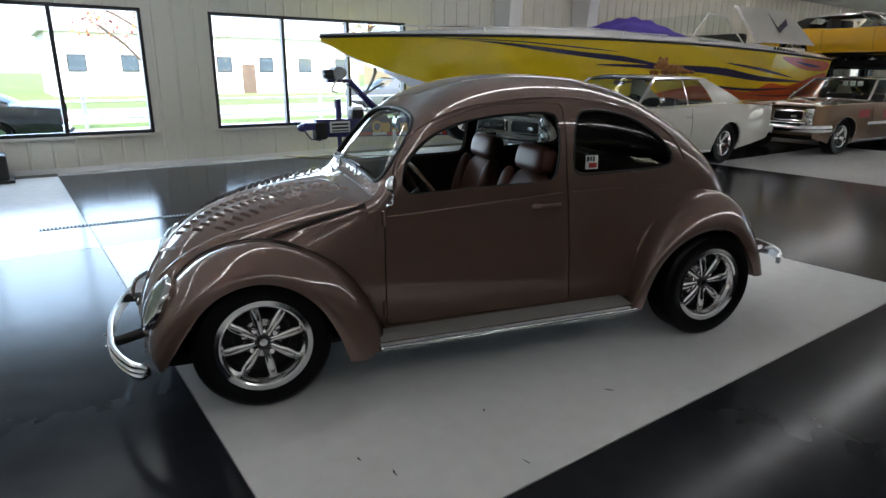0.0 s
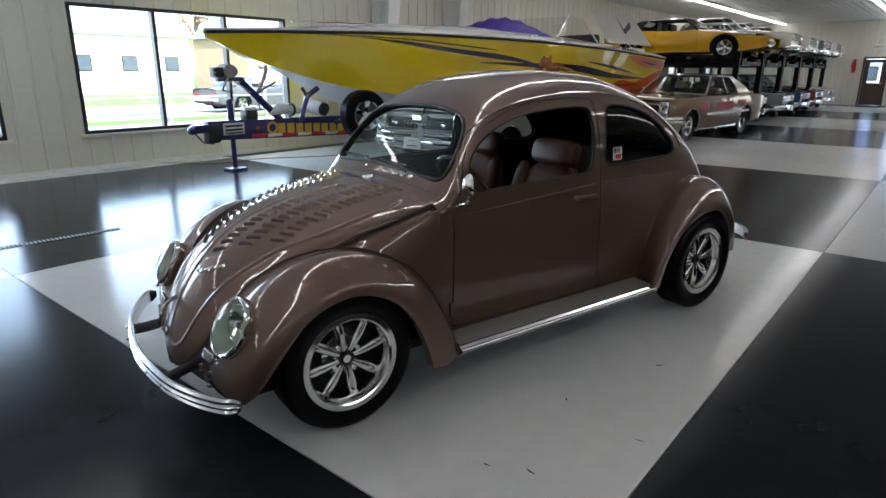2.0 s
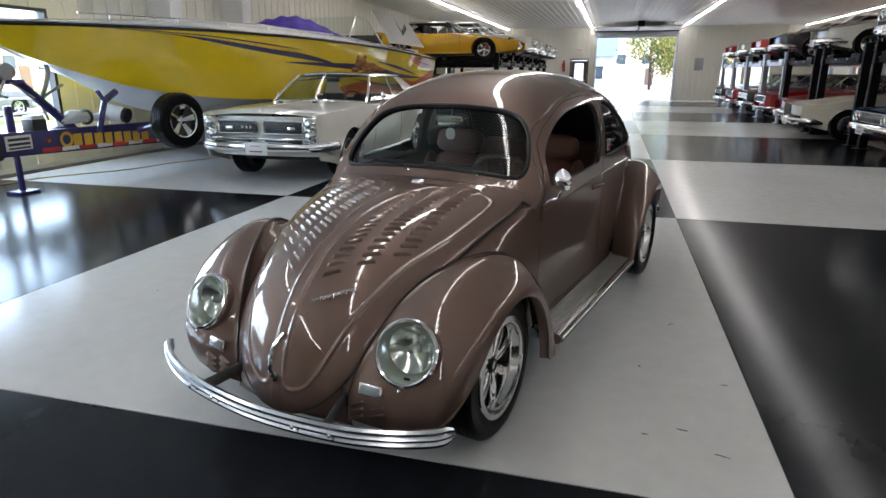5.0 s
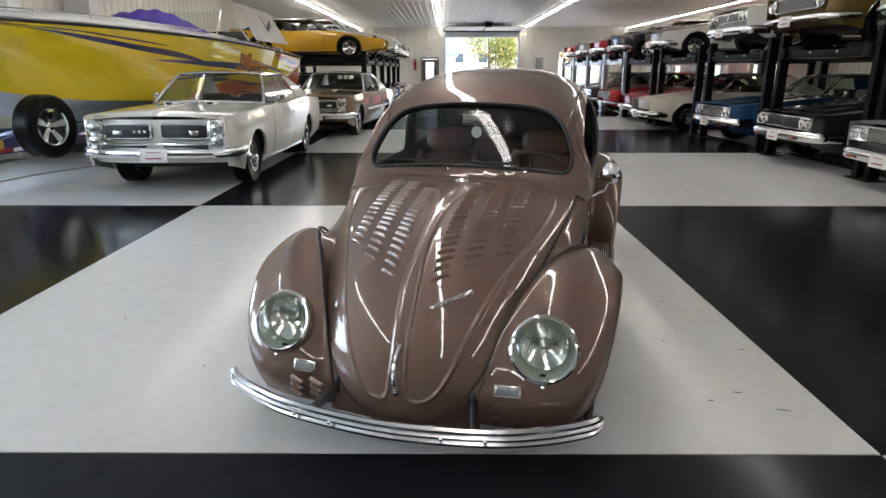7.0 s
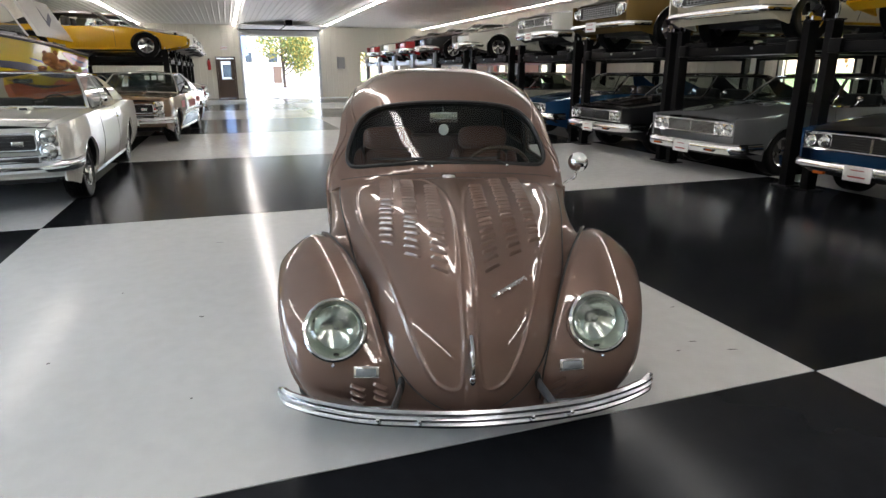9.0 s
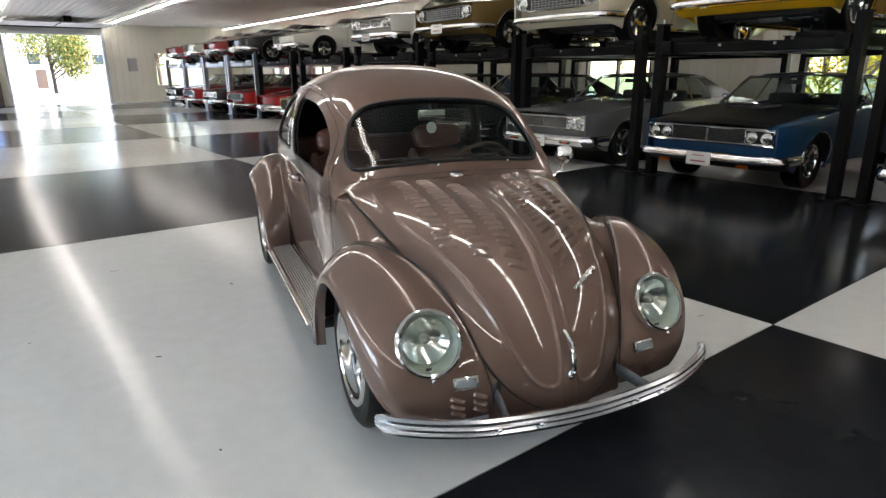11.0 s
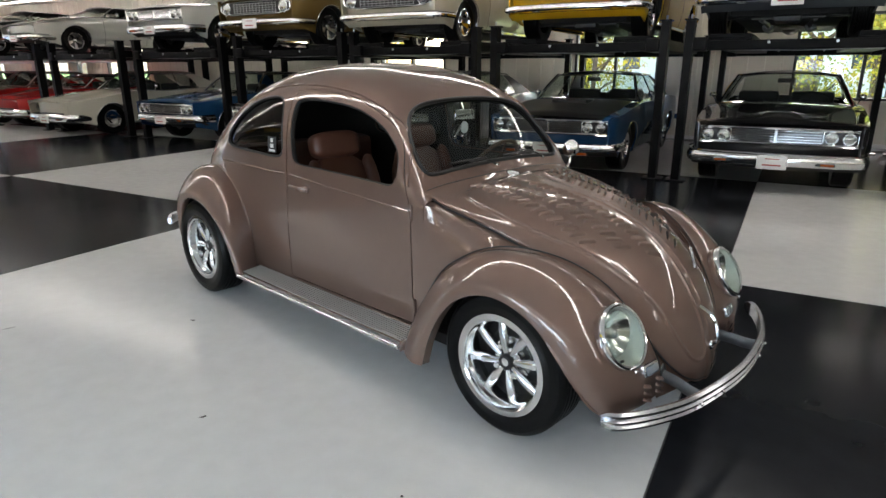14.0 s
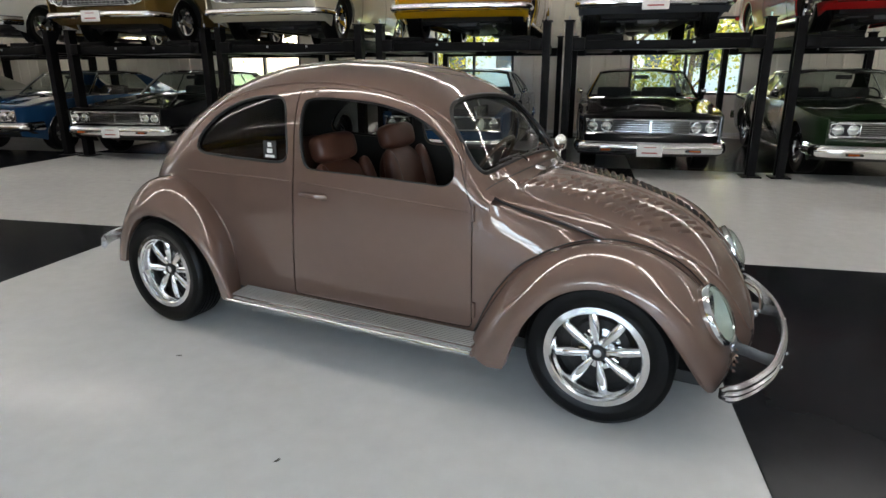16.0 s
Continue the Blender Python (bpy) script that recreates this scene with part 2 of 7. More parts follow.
def sheet(outline, holes, step, surf, normal, lip=0.012):
    """A panel: a flat outline with holes, filled by triangles and laid on a curved surface; its edges turn in by lip.
    Returns the mesh lists and the vertex normals."""
    from mathutils.geometry import delaunay_2d_cdt
    pts, edges, loops = [], [], [outline] + list(holes)
    for lp in loops:
        k = len(pts)
        pts += [Vector(p) for p in lp]
        edges += [(k + i, k + (i + 1) % len(lp)) for i in range(len(lp))]
    arr = np.array([(p.x, p.y) for p in pts])
    (x0, y0), (x1, y1) = arr.min(0), arr.max(0)
    nx, ny = int((x1 - x0) / step) + 1, int((y1 - y0) / step) + 1
    for i in range(nx + 1):
        for j in range(ny + 1):
            p = (x0 + (i + 0.5 * (j % 2)) * step, y0 + j * step)
            if inside(p, outline) and not any(inside(p, h) for h in holes):
                if np.min((arr[:, 0] - p[0]) ** 2 + (arr[:, 1] - p[1]) ** 2) > (0.45 * step) ** 2:
                    pts.append(Vector(p))
    vs, _, fs = delaunay_2d_cdt(pts, edges, [], 0, 1e-6)[:3]
    keep = []
    for q in fs:
        c = (sum(vs[i][0] for i in q) / len(q), sum(vs[i][1] for i in q) / len(q))
        if inside(c, outline) and not any(inside(c, h) for h in holes):
            keep.append(tuple(q))
    g = G()
    co = [Vector(surf(*p)) for p in vs]
    nn = [Vector(normal(*c)) for c in co]
    g.add(co, keep)
    for lp in loops:
        a = [Vector(surf(*p)) for p in lp]
        na = [Vector(normal(*c)) for c in a]
        for i in range(len(a)):
            j = (i + 1) % len(a)
            q = [a[i], a[j], a[j] - na[j] * lip, a[i] - na[i] * lip]
            fn = (q[1] - q[0]).cross(q[3] - q[0])
            if fn.length < 1e-12:
                continue
            g.add(q, [(0, 1, 2, 3)])
            nn += [fn.normalized()] * 4
    for k, q in enumerate(g.f):
        a, b, c = (Vector(g.v[i]) for i in q[:3])
        if (b - a).cross(c - a).dot(nn[q[0]] + nn[q[1]] + nn[q[2]]) < 0:
            g.f[k] = q[::-1]
    return g, nn
# ---------------------------------------------------------------- materials
WALL = mat("cream liner panel", (0.68, 0.655, 0.57), 0.42, vary=0.05, scale=2, bump=0.0004, bump_scale=40)
CEIL = mat("white ceiling steel", (0.78, 0.78, 0.75), 0.4, vary=0.04, scale=2)
BLACK_TRIM = mat("black window trim", (0.012, 0.012, 0.013), 0.4)
IRON = mat("chassis grey", (0.10, 0.10, 0.10), 0.5, metal=0.5, vary=0.4)
WHITE_FLOOR = mat("white epoxy", (0.58, 0.585, 0.57), 0.16, vary=0.08, scale=1.6, rough_vary=0.35, bump=0.0007, bump_scale=1.6, spec=0.09)
BLACK_FLOOR = mat("black epoxy", (0.0125, 0.0135, 0.016), 0.17, vary=0.3, scale=1.2, rough_vary=0.3, bump=0.0008, bump_scale=2.2, spec=0.09)
# the cool cast of the daylight reflections is put into the gloss colour
BLACK_FLOOR.node_tree.nodes["Principled BSDF"].inputs["Specular Tint"].default_value = (0.80, 0.93, 1.0, 1)
CONCRETE = mat("concrete", (0.1, 0.1, 0.1), 0.7, vary=0.2)
TUBE = glow("tube light", (1.0, 0.98, 0.94), 1.5)
FIXTURE = mat("grey fixture", (0.40, 0.40, 0.40), 0.5)
STEEL_BLACK = mat("black powder coat", (0.005, 0.005, 0.0055), 0.45, vary=0.25, scale=8, spec=0.10)
GALV = mat("galvanised steel", (0.5, 0.52, 0.55), 0.32, metal=0.9, vary=0.25, scale=9)
BROWN_DOOR = mat("brown door", (0.09, 0.06, 0.045), 0.45)
RED = mat("red enamel", (0.5, 0.02, 0.02), 0.35)
WHITE = mat("white paint", (0.75, 0.75, 0.74), 0.4, vary=0.04)
GREY = mat("grey box paint", (0.3, 0.31, 0.31), 0.5)
PANE = glass("window pane", (0.96, 0.98, 0.97))

X0, X1, Y0, Y1, ZC = -12.0, 34.0, -7.7, 10.58, 3.72

# ---------------------------------------------------------------- floor
floor = part("floor", G().box(((X0 + X1) / 2, (Y0 + Y1) / 2, -0.11), (X1 - X0 + 0.6, Y1 - Y0 + 0.6, 0.2)), CONCRETE)
tagged(floor, "concrete hall floor painted in glossy black and white squares", "floor", kind="structure")
TX, TY = [-12.89 + 4.49 * i for i in range(12)], [-11.627 + 4.38 * i for i in range(7)]
for i in range(11):
    for j in range(6):
        a, b = max(TX[i], X0 - 0.1), min(TX[i + 1], X1 + 0.1)
        c, d = max(TY[j], Y0 - 0.1), min(TY[j + 1], Y1 + 0.1)
        if b - a < 0.05 or d - c < 0.05:
            continue
        white = (i + j) % 2 == 0
        part("square", G().box(((a + b) / 2, (c + d) / 2, -0.005), (b - a - 0.007, d - c - 0.007, 0.01)), WHITE_FLOOR if white else BLACK_FLOOR, floor, smooth=0)


# ---------------------------------------------------------------- walls
def wall(name, axis, at, lo, hi, top, openings, out, label, ribs=0.30):
    """A ribbed steel wall along an axis with openings (lo, hi, bottom, top); out is the side away from the room."""
    g = G()
    t = 0.22
    cuts = sorted(openings)

    def slab(a, b, z0, z1):
        if b - a < 1e-3 or z1 - z0 < 1e-3:
            return
        c, s = ((a + b) / 2, at + out * t / 2, (z0 + z1) / 2), (b - a, t, z1 - z0)
        g.box(c if axis == "x" else (c[1], c[0], c[2]), s if axis == "x" else (s[1], s[0], s[2]))
        k = math.ceil(a / ribs)
        while k * ribs < b - 0.03:
            if k * ribs > a + 0.03:
                r = [(k * ribs - 0.022, at + out * 0.001), (k * ribs - 0.012, at - out * 0.014), (k * ribs + 0.012, at - out * 0.014), (k * ribs + 0.022, at + out * 0.001)]
                r = [(p, q, z0) if axis == "x" else (q, p, z0) for p, q in r]
                g.prism(r, (0, 0, z1 - z0))
            k += 1

    x = lo
    for a, b, z0, z1 in cuts:
        slab(x, a, 0, top)
        slab(a, b, 0, z0)
        slab(a, b, z1, top)
        x = b
    slab(x, hi, 0, top)
    return tagged(part(name, g, WALL, smooth=0), label, "wall", kind="structure")


NORTH_WINDOWS = [(-1.52, 1.97, 0.52, 2.33), (2.94, 6.58, 0.53, 2.33)]
SOUTH_WINDOWS = [(-1.80, 0.41, 0.83, 2.35), (2.84, 4.60, 0.83, 2.35), (7.85, 9.75, 0.83, 2.35), (19.1, 21.3, 0.83, 2.35), (23.6, 25.4, 0.83, 2.35), (28.0, 30.0, 0.83, 2.35)]
FAR_NORTH = [(18.0, 20.0, 0.83, 2.35), (22.0, 24.0, 0.83, 2.35), (26.0, 28.0, 0.83, 2.35), (30.0, 32.0, 0.83, 2.35)]
GARAGE = (-0.77, 3.20, 0.0, 3.18)
wall("wall_north", "x", Y1, X0 - 0.2, X1 + 0.2, ZC + 0.3, NORTH_WINDOWS + FAR_NORTH, 1, "cream ribbed steel wall with wide black-framed windows")
wall("wall_south", "x", Y0, X0 - 0.2, X1 + 0.2, ZC + 0.3, SOUTH_WINDOWS, -1, "cream ribbed steel wall behind the car lifts")
wall("wall_east", "y", X1, Y0, Y1, ZC + 0.3, [GARAGE, (3.66, 4.50, 0.0, 2.06), (-5.4, -3.1, 0.83, 2.4)], 1, "cream ribbed steel end wall with an open overhead door")
wall("wall_west", "y", X0, Y0, Y1, ZC + 0.3, [], -1, "cream ribbed steel end wall")

# ribbed ceiling
g = G()
y = Y0 - 0.2
prof = []
while y < Y1 + 0.2:
    prof += [(y, ZC), (y + 0.15, ZC), (y + 0.165, ZC - 0.016), (y + 0.20, ZC - 0.016), (y + 0.215, ZC)]
    y += 0.2286
g.grid([[(X0 - 0.2, a, b) for a, b in prof], [(X1 + 0.2, a, b) for a, b in prof]])
g.box(((X0 + X1) / 2, (Y0 + Y1) / 2, ZC + 0.3), (X1 - X0 + 0.8, Y1 - Y0 + 0.8, 0.3))
tagged(part("ceiling", g, CEIL, smooth=20), "white ribbed steel ceiling", "ceiling", kind="structure")

# pale skirting strip along the walls
g = G()
g.box(((X0 + X1) / 2, Y1 - 0.012, 0.035), (X1 - X0, 0.02, 0.07))
g.box(((X0 + X1) / 2, Y0 + 0.012, 0.035), (X1 - X0, 0.02, 0.07))
tagged(part("baseboard", g, WHITE, smooth=0), "low white steel base trim along the walls", "baseboard", kind="structure")


def window(n, a, b, z0, z1, y, out, panes):
    """A fixed window in a wall along x: black frame, mullions, panes."""
    w = thing("window_%d" % n, "fixed window with a black metal frame", "window", kind="structure")
    t = 0.05
    g = G()
    yc = y + out * 0.05
    for c, s in (((a + b) / 2, z0 + t / 2), (b - a, t)), (((a + b) / 2, z1 - t / 2), (b - a, t)), ((a + t / 2, (z0 + z1) / 2), (t, z1 - z0 - 2 * t)), ((b - t / 2, (z0 + z1) / 2), (t, z1 - z0 - 2 * t)):
        g.box((c[0], yc, c[1]), (s[0], 0.12, s[1]))
    part("window_frame", g, BLACK_TRIM, w, smooth=0)
    step = (b - a) / panes
    for k in range(1, panes):
        part("mullion", G().box((a + k * step, yc, (z0 + z1) / 2), (0.055, 0.1, z1 - z0 - 2 * t)), BLACK_TRIM, w, smooth=0)
    for k in range(panes):
        pn = part("pane", G().box((a + (k + 0.5) * step, yc + out * 0.02, (z0 + z1) / 2), (step - 0.04, 0.006, z1 - z0 - 0.08)), PANE, w, smooth=0)
        pn.visible_shadow = False
    part("window_sill", G().box(((a + b) / 2, y - out * 0.012, z0 - 0.025), (b - a + 0.12, 0.06, 0.045), bevel=0.006), WALL, w, "cream steel sill", smooth=30)
    return w


for k, (a, b, z0, z1) in enumerate(NORTH_WINDOWS):
    window(k + 1, a, b, z0, z1, Y1, 1, 3)
for k, (a, b, z0, z1) in enumerate(FAR_NORTH):
    window(k + 4, a, b, z0, z1, Y1, 1, 2)
for k, (a, b, z0, z1) in enumerate(SOUTH_WINDOWS):
    window(k + 8, a, b, z0, z1, Y0, -1, 2)

# ceiling light rows: twin tubes on white channels
FIX = mesh_of("channel", G().box((0, 0, 0.05), (2.40, 0.15, 0.04), bevel=0.01), FIXTURE)
TUBES = mesh_of("tube", G().box((0, 0, 0.020), (2.30, 0.050, 0.022), bevel=0.010), TUBE)
for row, yl in enumerate((8.0, 3.5, -1.0, -6.7)):
    for k in range(18):
        x = X1 - 1.3 - 2.45 * k
        if row == 0 and 1 < x < 8:
            continue
        lamp = thing("ceiling_light", "twin-tube strip light under the ribbed ceiling", "ceiling light", Matrix.Translation((x, yl, ZC - 0.085)), group="rows of strip lights")
        part("channel", None, None, lamp, data=FIX)
        for s in ((-0.035, 0.035) if row < 3 else (0.0,)):
            tb = part("tube", None, None, lamp, "glowing white tube", data=TUBES)
            tb.location = (0, s, -0.012)

# ---------------------------------------------------------------- far end wall: overhead door, exit door, boxes
od = thing("door_1", "raised white sectional overhead door in its steel tracks", "garage door", kind="structure")
g = G()
for k in range(2):
    g.box((X1 - 0.06, 1.215, 3.27 + 0.13 * k), (0.05, 4.1, 0.12), bevel=0.01)
part("door_panel", g, WHITE, od)
for k in range(5):
    part("door_panel", G().box((X1 - 0.75 - 0.56 * k, 1.215, 3.52), (0.54, 4.0, 0.045), bevel=0.01), WHITE, od)
for yy in (-0.86, 3.29):
    part("track", G().box((X1 - 1.9, yy, 3.5), (3.6, 0.05, 0.07)).box((X1 - 0.08, yy, 1.7), (0.06, 0.05, 3.4)), GALV, od, "galvanised steel track")
part("torsion_shaft", G().cyl((X1 - 0.14, -0.9, 3.52), (X1 - 0.14, 3.35, 3.52), 0.055, 12), STEEL_BLACK, od)
part("opener_rail", G().box((X1 - 2.6, 1.2, 3.55), (5.0, 0.09, 0.12)).box((X1 - 5.2, 1.2, 3.5), (0.55, 0.3, 0.24), bevel=0.02), STEEL_BLACK, od, "dark opener rail and motor box")
part("jamb", G().box((X1 - 0.02, -0.83, 1.59), (0.07, 0.11, 3.2)).box((X1 - 0.02, 3.26, 1.59), (0.07, 0.11, 3.2)), WHITE, od)

ed = thing("door_2", "brown steel exit door with a glazed upper half", "door", kind="structure")
g = G()
for yy, w_ in ((3.62, 0.07), (4.54, 0.07)):
    g.box((X1 - 0.02, yy, 1.03), (0.08, w_, 2.06))
g.box((X1 - 0.02, 4.08, 2.095), (0.08, 0.99, 0.07))
part("door_frame", g, BROWN_DOOR, ed)
g = G()
for c, s in ((4.08, 0.5), (0.84, 0.98)), ((3.75, 1.5), (0.18, 1.02)), ((4.41, 1.5), (0.18, 1.02)), ((4.08, 1.95), (0.48, 0.12)):
    g.box((X1 + 0.03, c[0], c[1]), (0.045, s[0], s[1]))
part("leaf", g, BROWN_DOOR, ed)
dp = part("pane", G().box((X1 + 0.03, 4.08, 1.44), (0.01, 0.48, 0.9)), PANE, ed)
dp.visible_shadow = False
part("handle", G().cyl((X1 - 0.06, 3.76, 0.98), (X1, 3.76, 0.98), 0.03, 12).tube([(X1 - 0.06, 3.76, 0.98), (X1 - 0.07, 3.88, 0.98)], 0.012), GALV, ed)

part_sign = thing("exit_sign", "small white exit sign with faint red letters over the door", "exit sign")
part("housing", G().box((X1 - 0.04, 4.10, 2.56), (0.07, 0.34, 0.2), bevel=0.015), WHITE, part_sign)


def words(text, size, m, material, parent, name="lettering", label="", depth=0.004):
    """Raised letters in the built-in font, as a mesh."""
    cu = bpy.data.curves.new(name, "FONT")
    cu.body, cu.size, cu.align_x, cu.align_y, cu.extrude = text, size, "CENTER", "CENTER", depth
    tmp = bpy.data.objects.new(name, cu)
    scene.collection.objects.link(tmp)
    me = bpy.data.meshes.new_from_object(tmp.evaluated_get(bpy.context.evaluated_depsgraph_get()))
    bpy.data.objects.remove(tmp)
    me.transform(m)
    me.materials.clear()
    me.materials.append(material)
    ob = new(name, me)
    ob.parent = parent
    if label:
        tagged(ob, label)
    return ob


words("EXIT", 0.15, Matrix.Translation((X1 - 0.079, 4.10, 2.56)) @ pose(0, 0, 0, 90, 0, -90), RED, part_sign)
fe = thing("fire_extinguisher", "red fire extinguisher hung on the cream wall", "fire extinguisher")
part("cylinder", G().lathe([(0.001, 1.45), (0.07, 1.46), (0.078, 1.5), (0.078, 1.85), (0.05, 1.93), (0.025, 1.97), (0.001, 1.97)], Matrix.Translation((X1 - 0.1, 4.9, 0)), 16), RED, fe)
part("valve", G().box((X1 - 0.1, 4.9, 2.0), (0.05, 0.1, 0.06), bevel=0.01).tube([(X1 - 0.1, 4.94, 2.0), (X1 - 0.12, 5.0, 1.85), (X1 - 0.11, 4.98, 1.65)], 0.012), STEEL_BLACK, fe)
eb = thing("electric_panel", "flat grey electric panel box on the end wall", "electric panel")
part("cabinet", G().box((X1 - 0.05, -2.0, 1.83), (0.1, 0.42, 0.62), bevel=0.01), GREY, eb)
part("cover", G().box((X1 - 0.105, -2.0, 1.83), (0.012, 0.36, 0.56), bevel=0.004), GREY, eb)

# pale steel frame columns that stand out from the north wall
for xx in (8.75, 11.05):
    col = part("column", G().prism([(xx, Y1 - 0.02, 0), (xx, Y1 - 0.28, 0), (xx, Y1 - 0.62, ZC), (xx, Y1 - 0.02, ZC)], (0.32, 0, 0)), WHITE, smooth=0)
    tagged(col, "tapered white steel frame column against the wall", "column", kind="structure")

# floor drain
dr = thing("floor_drain", "long black slotted floor drain grate", "floor drain")
part("channel", G().box((0.93, 6.77, 0.001), (1.5, 0.10, 0.004)), STEEL_BLACK, dr)
for k in range(46):
    part("slot", None, None, dr, data=bpy.data.meshes.get("slot") or mesh_of("slot", G().box((0, 0, 0), (0.012, 0.075, 0.006)), GREY)).location = (0.20 + k * 0.032, 6.77, 0.003)
dr.matrix_world = Matrix.Translation((0.93, 6.77, 0)) @ pose(0, 0, 0, 0, 0, -4) @ Matrix.Translation((-0.93, -6.77, 0))

# scuffs and crumbs on the white paint
SCUFF = mat("scuff", (0.05, 0.045, 0.04), 0.6)
for k, (x, y, a, w_, h_) in enumerate([(3.19, 3.715, 20, 0.055, 0.016), (2.30, 4.39, 60, 0.05, 0.018), (1.05, 1.85, 80, 0.07, 0.01), (0.98, 2.0, 95, 0.05, 0.008), (0.9, 1.72, 75, 0.09, 0.008), (3.9, 2.9, 10, 0.10, 0.006), (2.9, 4.9, 45, 0.02, 0.015), (1.9, 5.1, 0, 0.02, 0.02), (1.6, 2.0, 30, 0.03, 0.012), (2.2, 1.8, 130, 0.08, 0.008), (1.3, 4.4, 15, 0.02, 0.014), (4.0, 4.3, 70, 0.09, 0.006), (6.5, 0.4, 20, 0.05, 0.01), (7.0, -0.6, 60, 0.06, 0.008), (1.5, 1.62, 100, 0.06, 0.006)]):
    w_, h_ = w_ * 0.55, h_ * 0.7
    pts = [(w_ * math.cos(t) * (0.5 + 0.15 * math.sin(5 * t + k)), h_ * math.sin(t) * (0.5 + 0.2 * math.cos(3 * t + k)), 0) for t in [2 * math.pi * j / 12 for j in range(12)]]
    part("scuff", G().prism(pts, (0, 0, 0.0015)), SCUFF, floor, smooth=0).matrix_local = pose(x, y, 0.0002, 0, 0, a)
# ---------------------------------------------------------------- car materials
BROWN = paint("mauve brown metallic", (0.168, 0.106, 0.083), metal=0.45, flake=0.00003, rough=0.44, spec=0.10)
CHROME = mat("chrome", (0.82, 0.83, 0.84), 0.06, metal=1.0, vary=0.03, rough_vary=0.3)
ALU = mat("polished aluminium", (0.74, 0.74, 0.74), 0.13, metal=1.0, vary=0.06, scale=20, rough_vary=0.4)
RUBBER = mat("tyre rubber", (0.0025, 0.0025, 0.0026), 0.38, vary=0.2, scale=20, bump=0.0004, bump_scale=120, spec=0.16)
SEAL = mat("black seal", (0.008, 0.008, 0.008), 0.45)
DARK = mat("dark underside", (0.010, 0.0095, 0.009), 0.7, vary=0.4, scale=5)
LINING = mat("dark headlining", (0.018, 0.016, 0.014), 0.85)
LEATHER = mat("brown leather", (0.095, 0.036, 0.022), 0.42, vary=0.15, scale=12, bump=0.0006, bump_scale=160)
CLEAR = glass("windscreen glass", (0.64, 0.70, 0.67), 1.55)
TINT = glass("smoked glass", (0.27, 0.28, 0.27), 1.5)
LENS = glass("headlight lens", (0.90, 0.94, 0.91), 1.7, 0.01)
AMBER = mat("amber lens", (0.38, 0.07, 0.006), 0.2)
FROST = mat("ribbed lamp glass", (0.50, 0.52, 0.50), 0.16, metal=0.75, coat=0.8, vary=0.35, scale=60, rough_vary=0.5)
SIGNAL = mat("ribbed signal glass", (0.26, 0.29, 0.31), 0.18, metal=0.3, coat=1.0, vary=0.3, scale=50, rough_vary=0.4)
SATIN = mat("satin chrome", (0.74, 0.76, 0.80), 0.20, metal=1.0, vary=0.04, scale=20, rough_vary=0.3)
BOWL = mat("pale lamp bowl", (0.48, 0.53, 0.47), 0.35, vary=0.1, scale=20)
MIRROR = mat("silvered reflector", (0.80, 0.82, 0.80), 0.07, metal=1.0, vary=0.08, scale=40, bump=0.0012, bump_scale=70)
BOARD = mat("ribbed grey mat", (0.30, 0.29, 0.27), 0.42, metal=0.3, vary=0.1, scale=10)
STICKER = mat("sticker white", (0.7, 0.7, 0.68), 0.5)
INK = mat("dark ink", (0.02, 0.02, 0.02), 0.5)

# ---------------------------------------------------------------- the brown car; s runs back from the front axle, y to its left
beetle = thing("beetle", "glossy mauve-brown metallic two-door beetle car with chrome trim", "car", pose(1.005, 3.231, 0, 0, 0, 180 - 14.52))
C = lambda s, y, z: Vector((-s, y, z))

ZT = ([0.42, 0.48, 0.53, 0.56, 0.61, 0.70, 0.79, 0.90, 1.08, 1.25, 1.45, 1.70, 1.95, 2.15, 2.35, 2.55, 2.75, 2.90, 2.98, 3.02], [0.885, 0.910, 0.929, 0.972, 1.040, 1.150, 1.245, 1.325, 1.390, 1.420, 1.432, 1.420, 1.375, 1.305, 1.205, 1.070, 0.890, 0.670, 0.450, 0.280])
ZB = ([0.42, 0.55, 0.70, 1.5, 2.0, 2.3, 2.6, 2.85, 3.02], [0.80, 0.83, 0.865, 0.88, 0.875, 0.83, 0.70, 0.47, 0.24])
YB = ([0.42, 0.60, 0.9, 1.5, 1.9, 2.2, 2.5, 2.75, 2.92, 3.02], [0.594, 0.606, 0.615, 0.617, 0.612, 0.600, 0.563, 0.462, 0.315, 0.12])
PW = ([0.42, 0.50, 0.57, 0.65, 0.75, 0.90, 1.1, 1.4, 1.7, 2.0, 2.3, 2.6, 3.02], [2.0, 2.15, 2.85, 3.6, 3.7, 3.4, 3.15, 3.05, 3.0, 2.8, 2.55, 2.35, 2.0])


def cab_low(s, z):
    d = (lerp(s, *ZB) - z) / 0.6
    return lerp(s, *YB) * (1 + 0.012 * d - 0.055 * d * d)


def cab_implicit(s, y, z):
    zb, yb, zt, p = lerp(s, *ZB), lerp(s, *YB), lerp(s, *ZT), lerp(s, *PW)
    if z <= zb:
        return abs(y) / cab_low(s, z) - 1
    return (abs(y) / yb) ** p + ((z - zb) / max(1e-4, zt - zb)) ** p - 1


def cab_normal(x, y, z):
    e = 0.0015
    f = lambda a, b, c: cab_implicit(-a, b, c)
    n = Vector((f(x + e, y, z) - f(x - e, y, z), f(x, y + e, z) - f(x, y - e, z), f(x, y, z + e) - f(x, y, z - e)))
    return n.normalized() if n.length > 0 else Vector((0, 0, 1))


KV = 0.62  # width of the sheet coordinate per radian


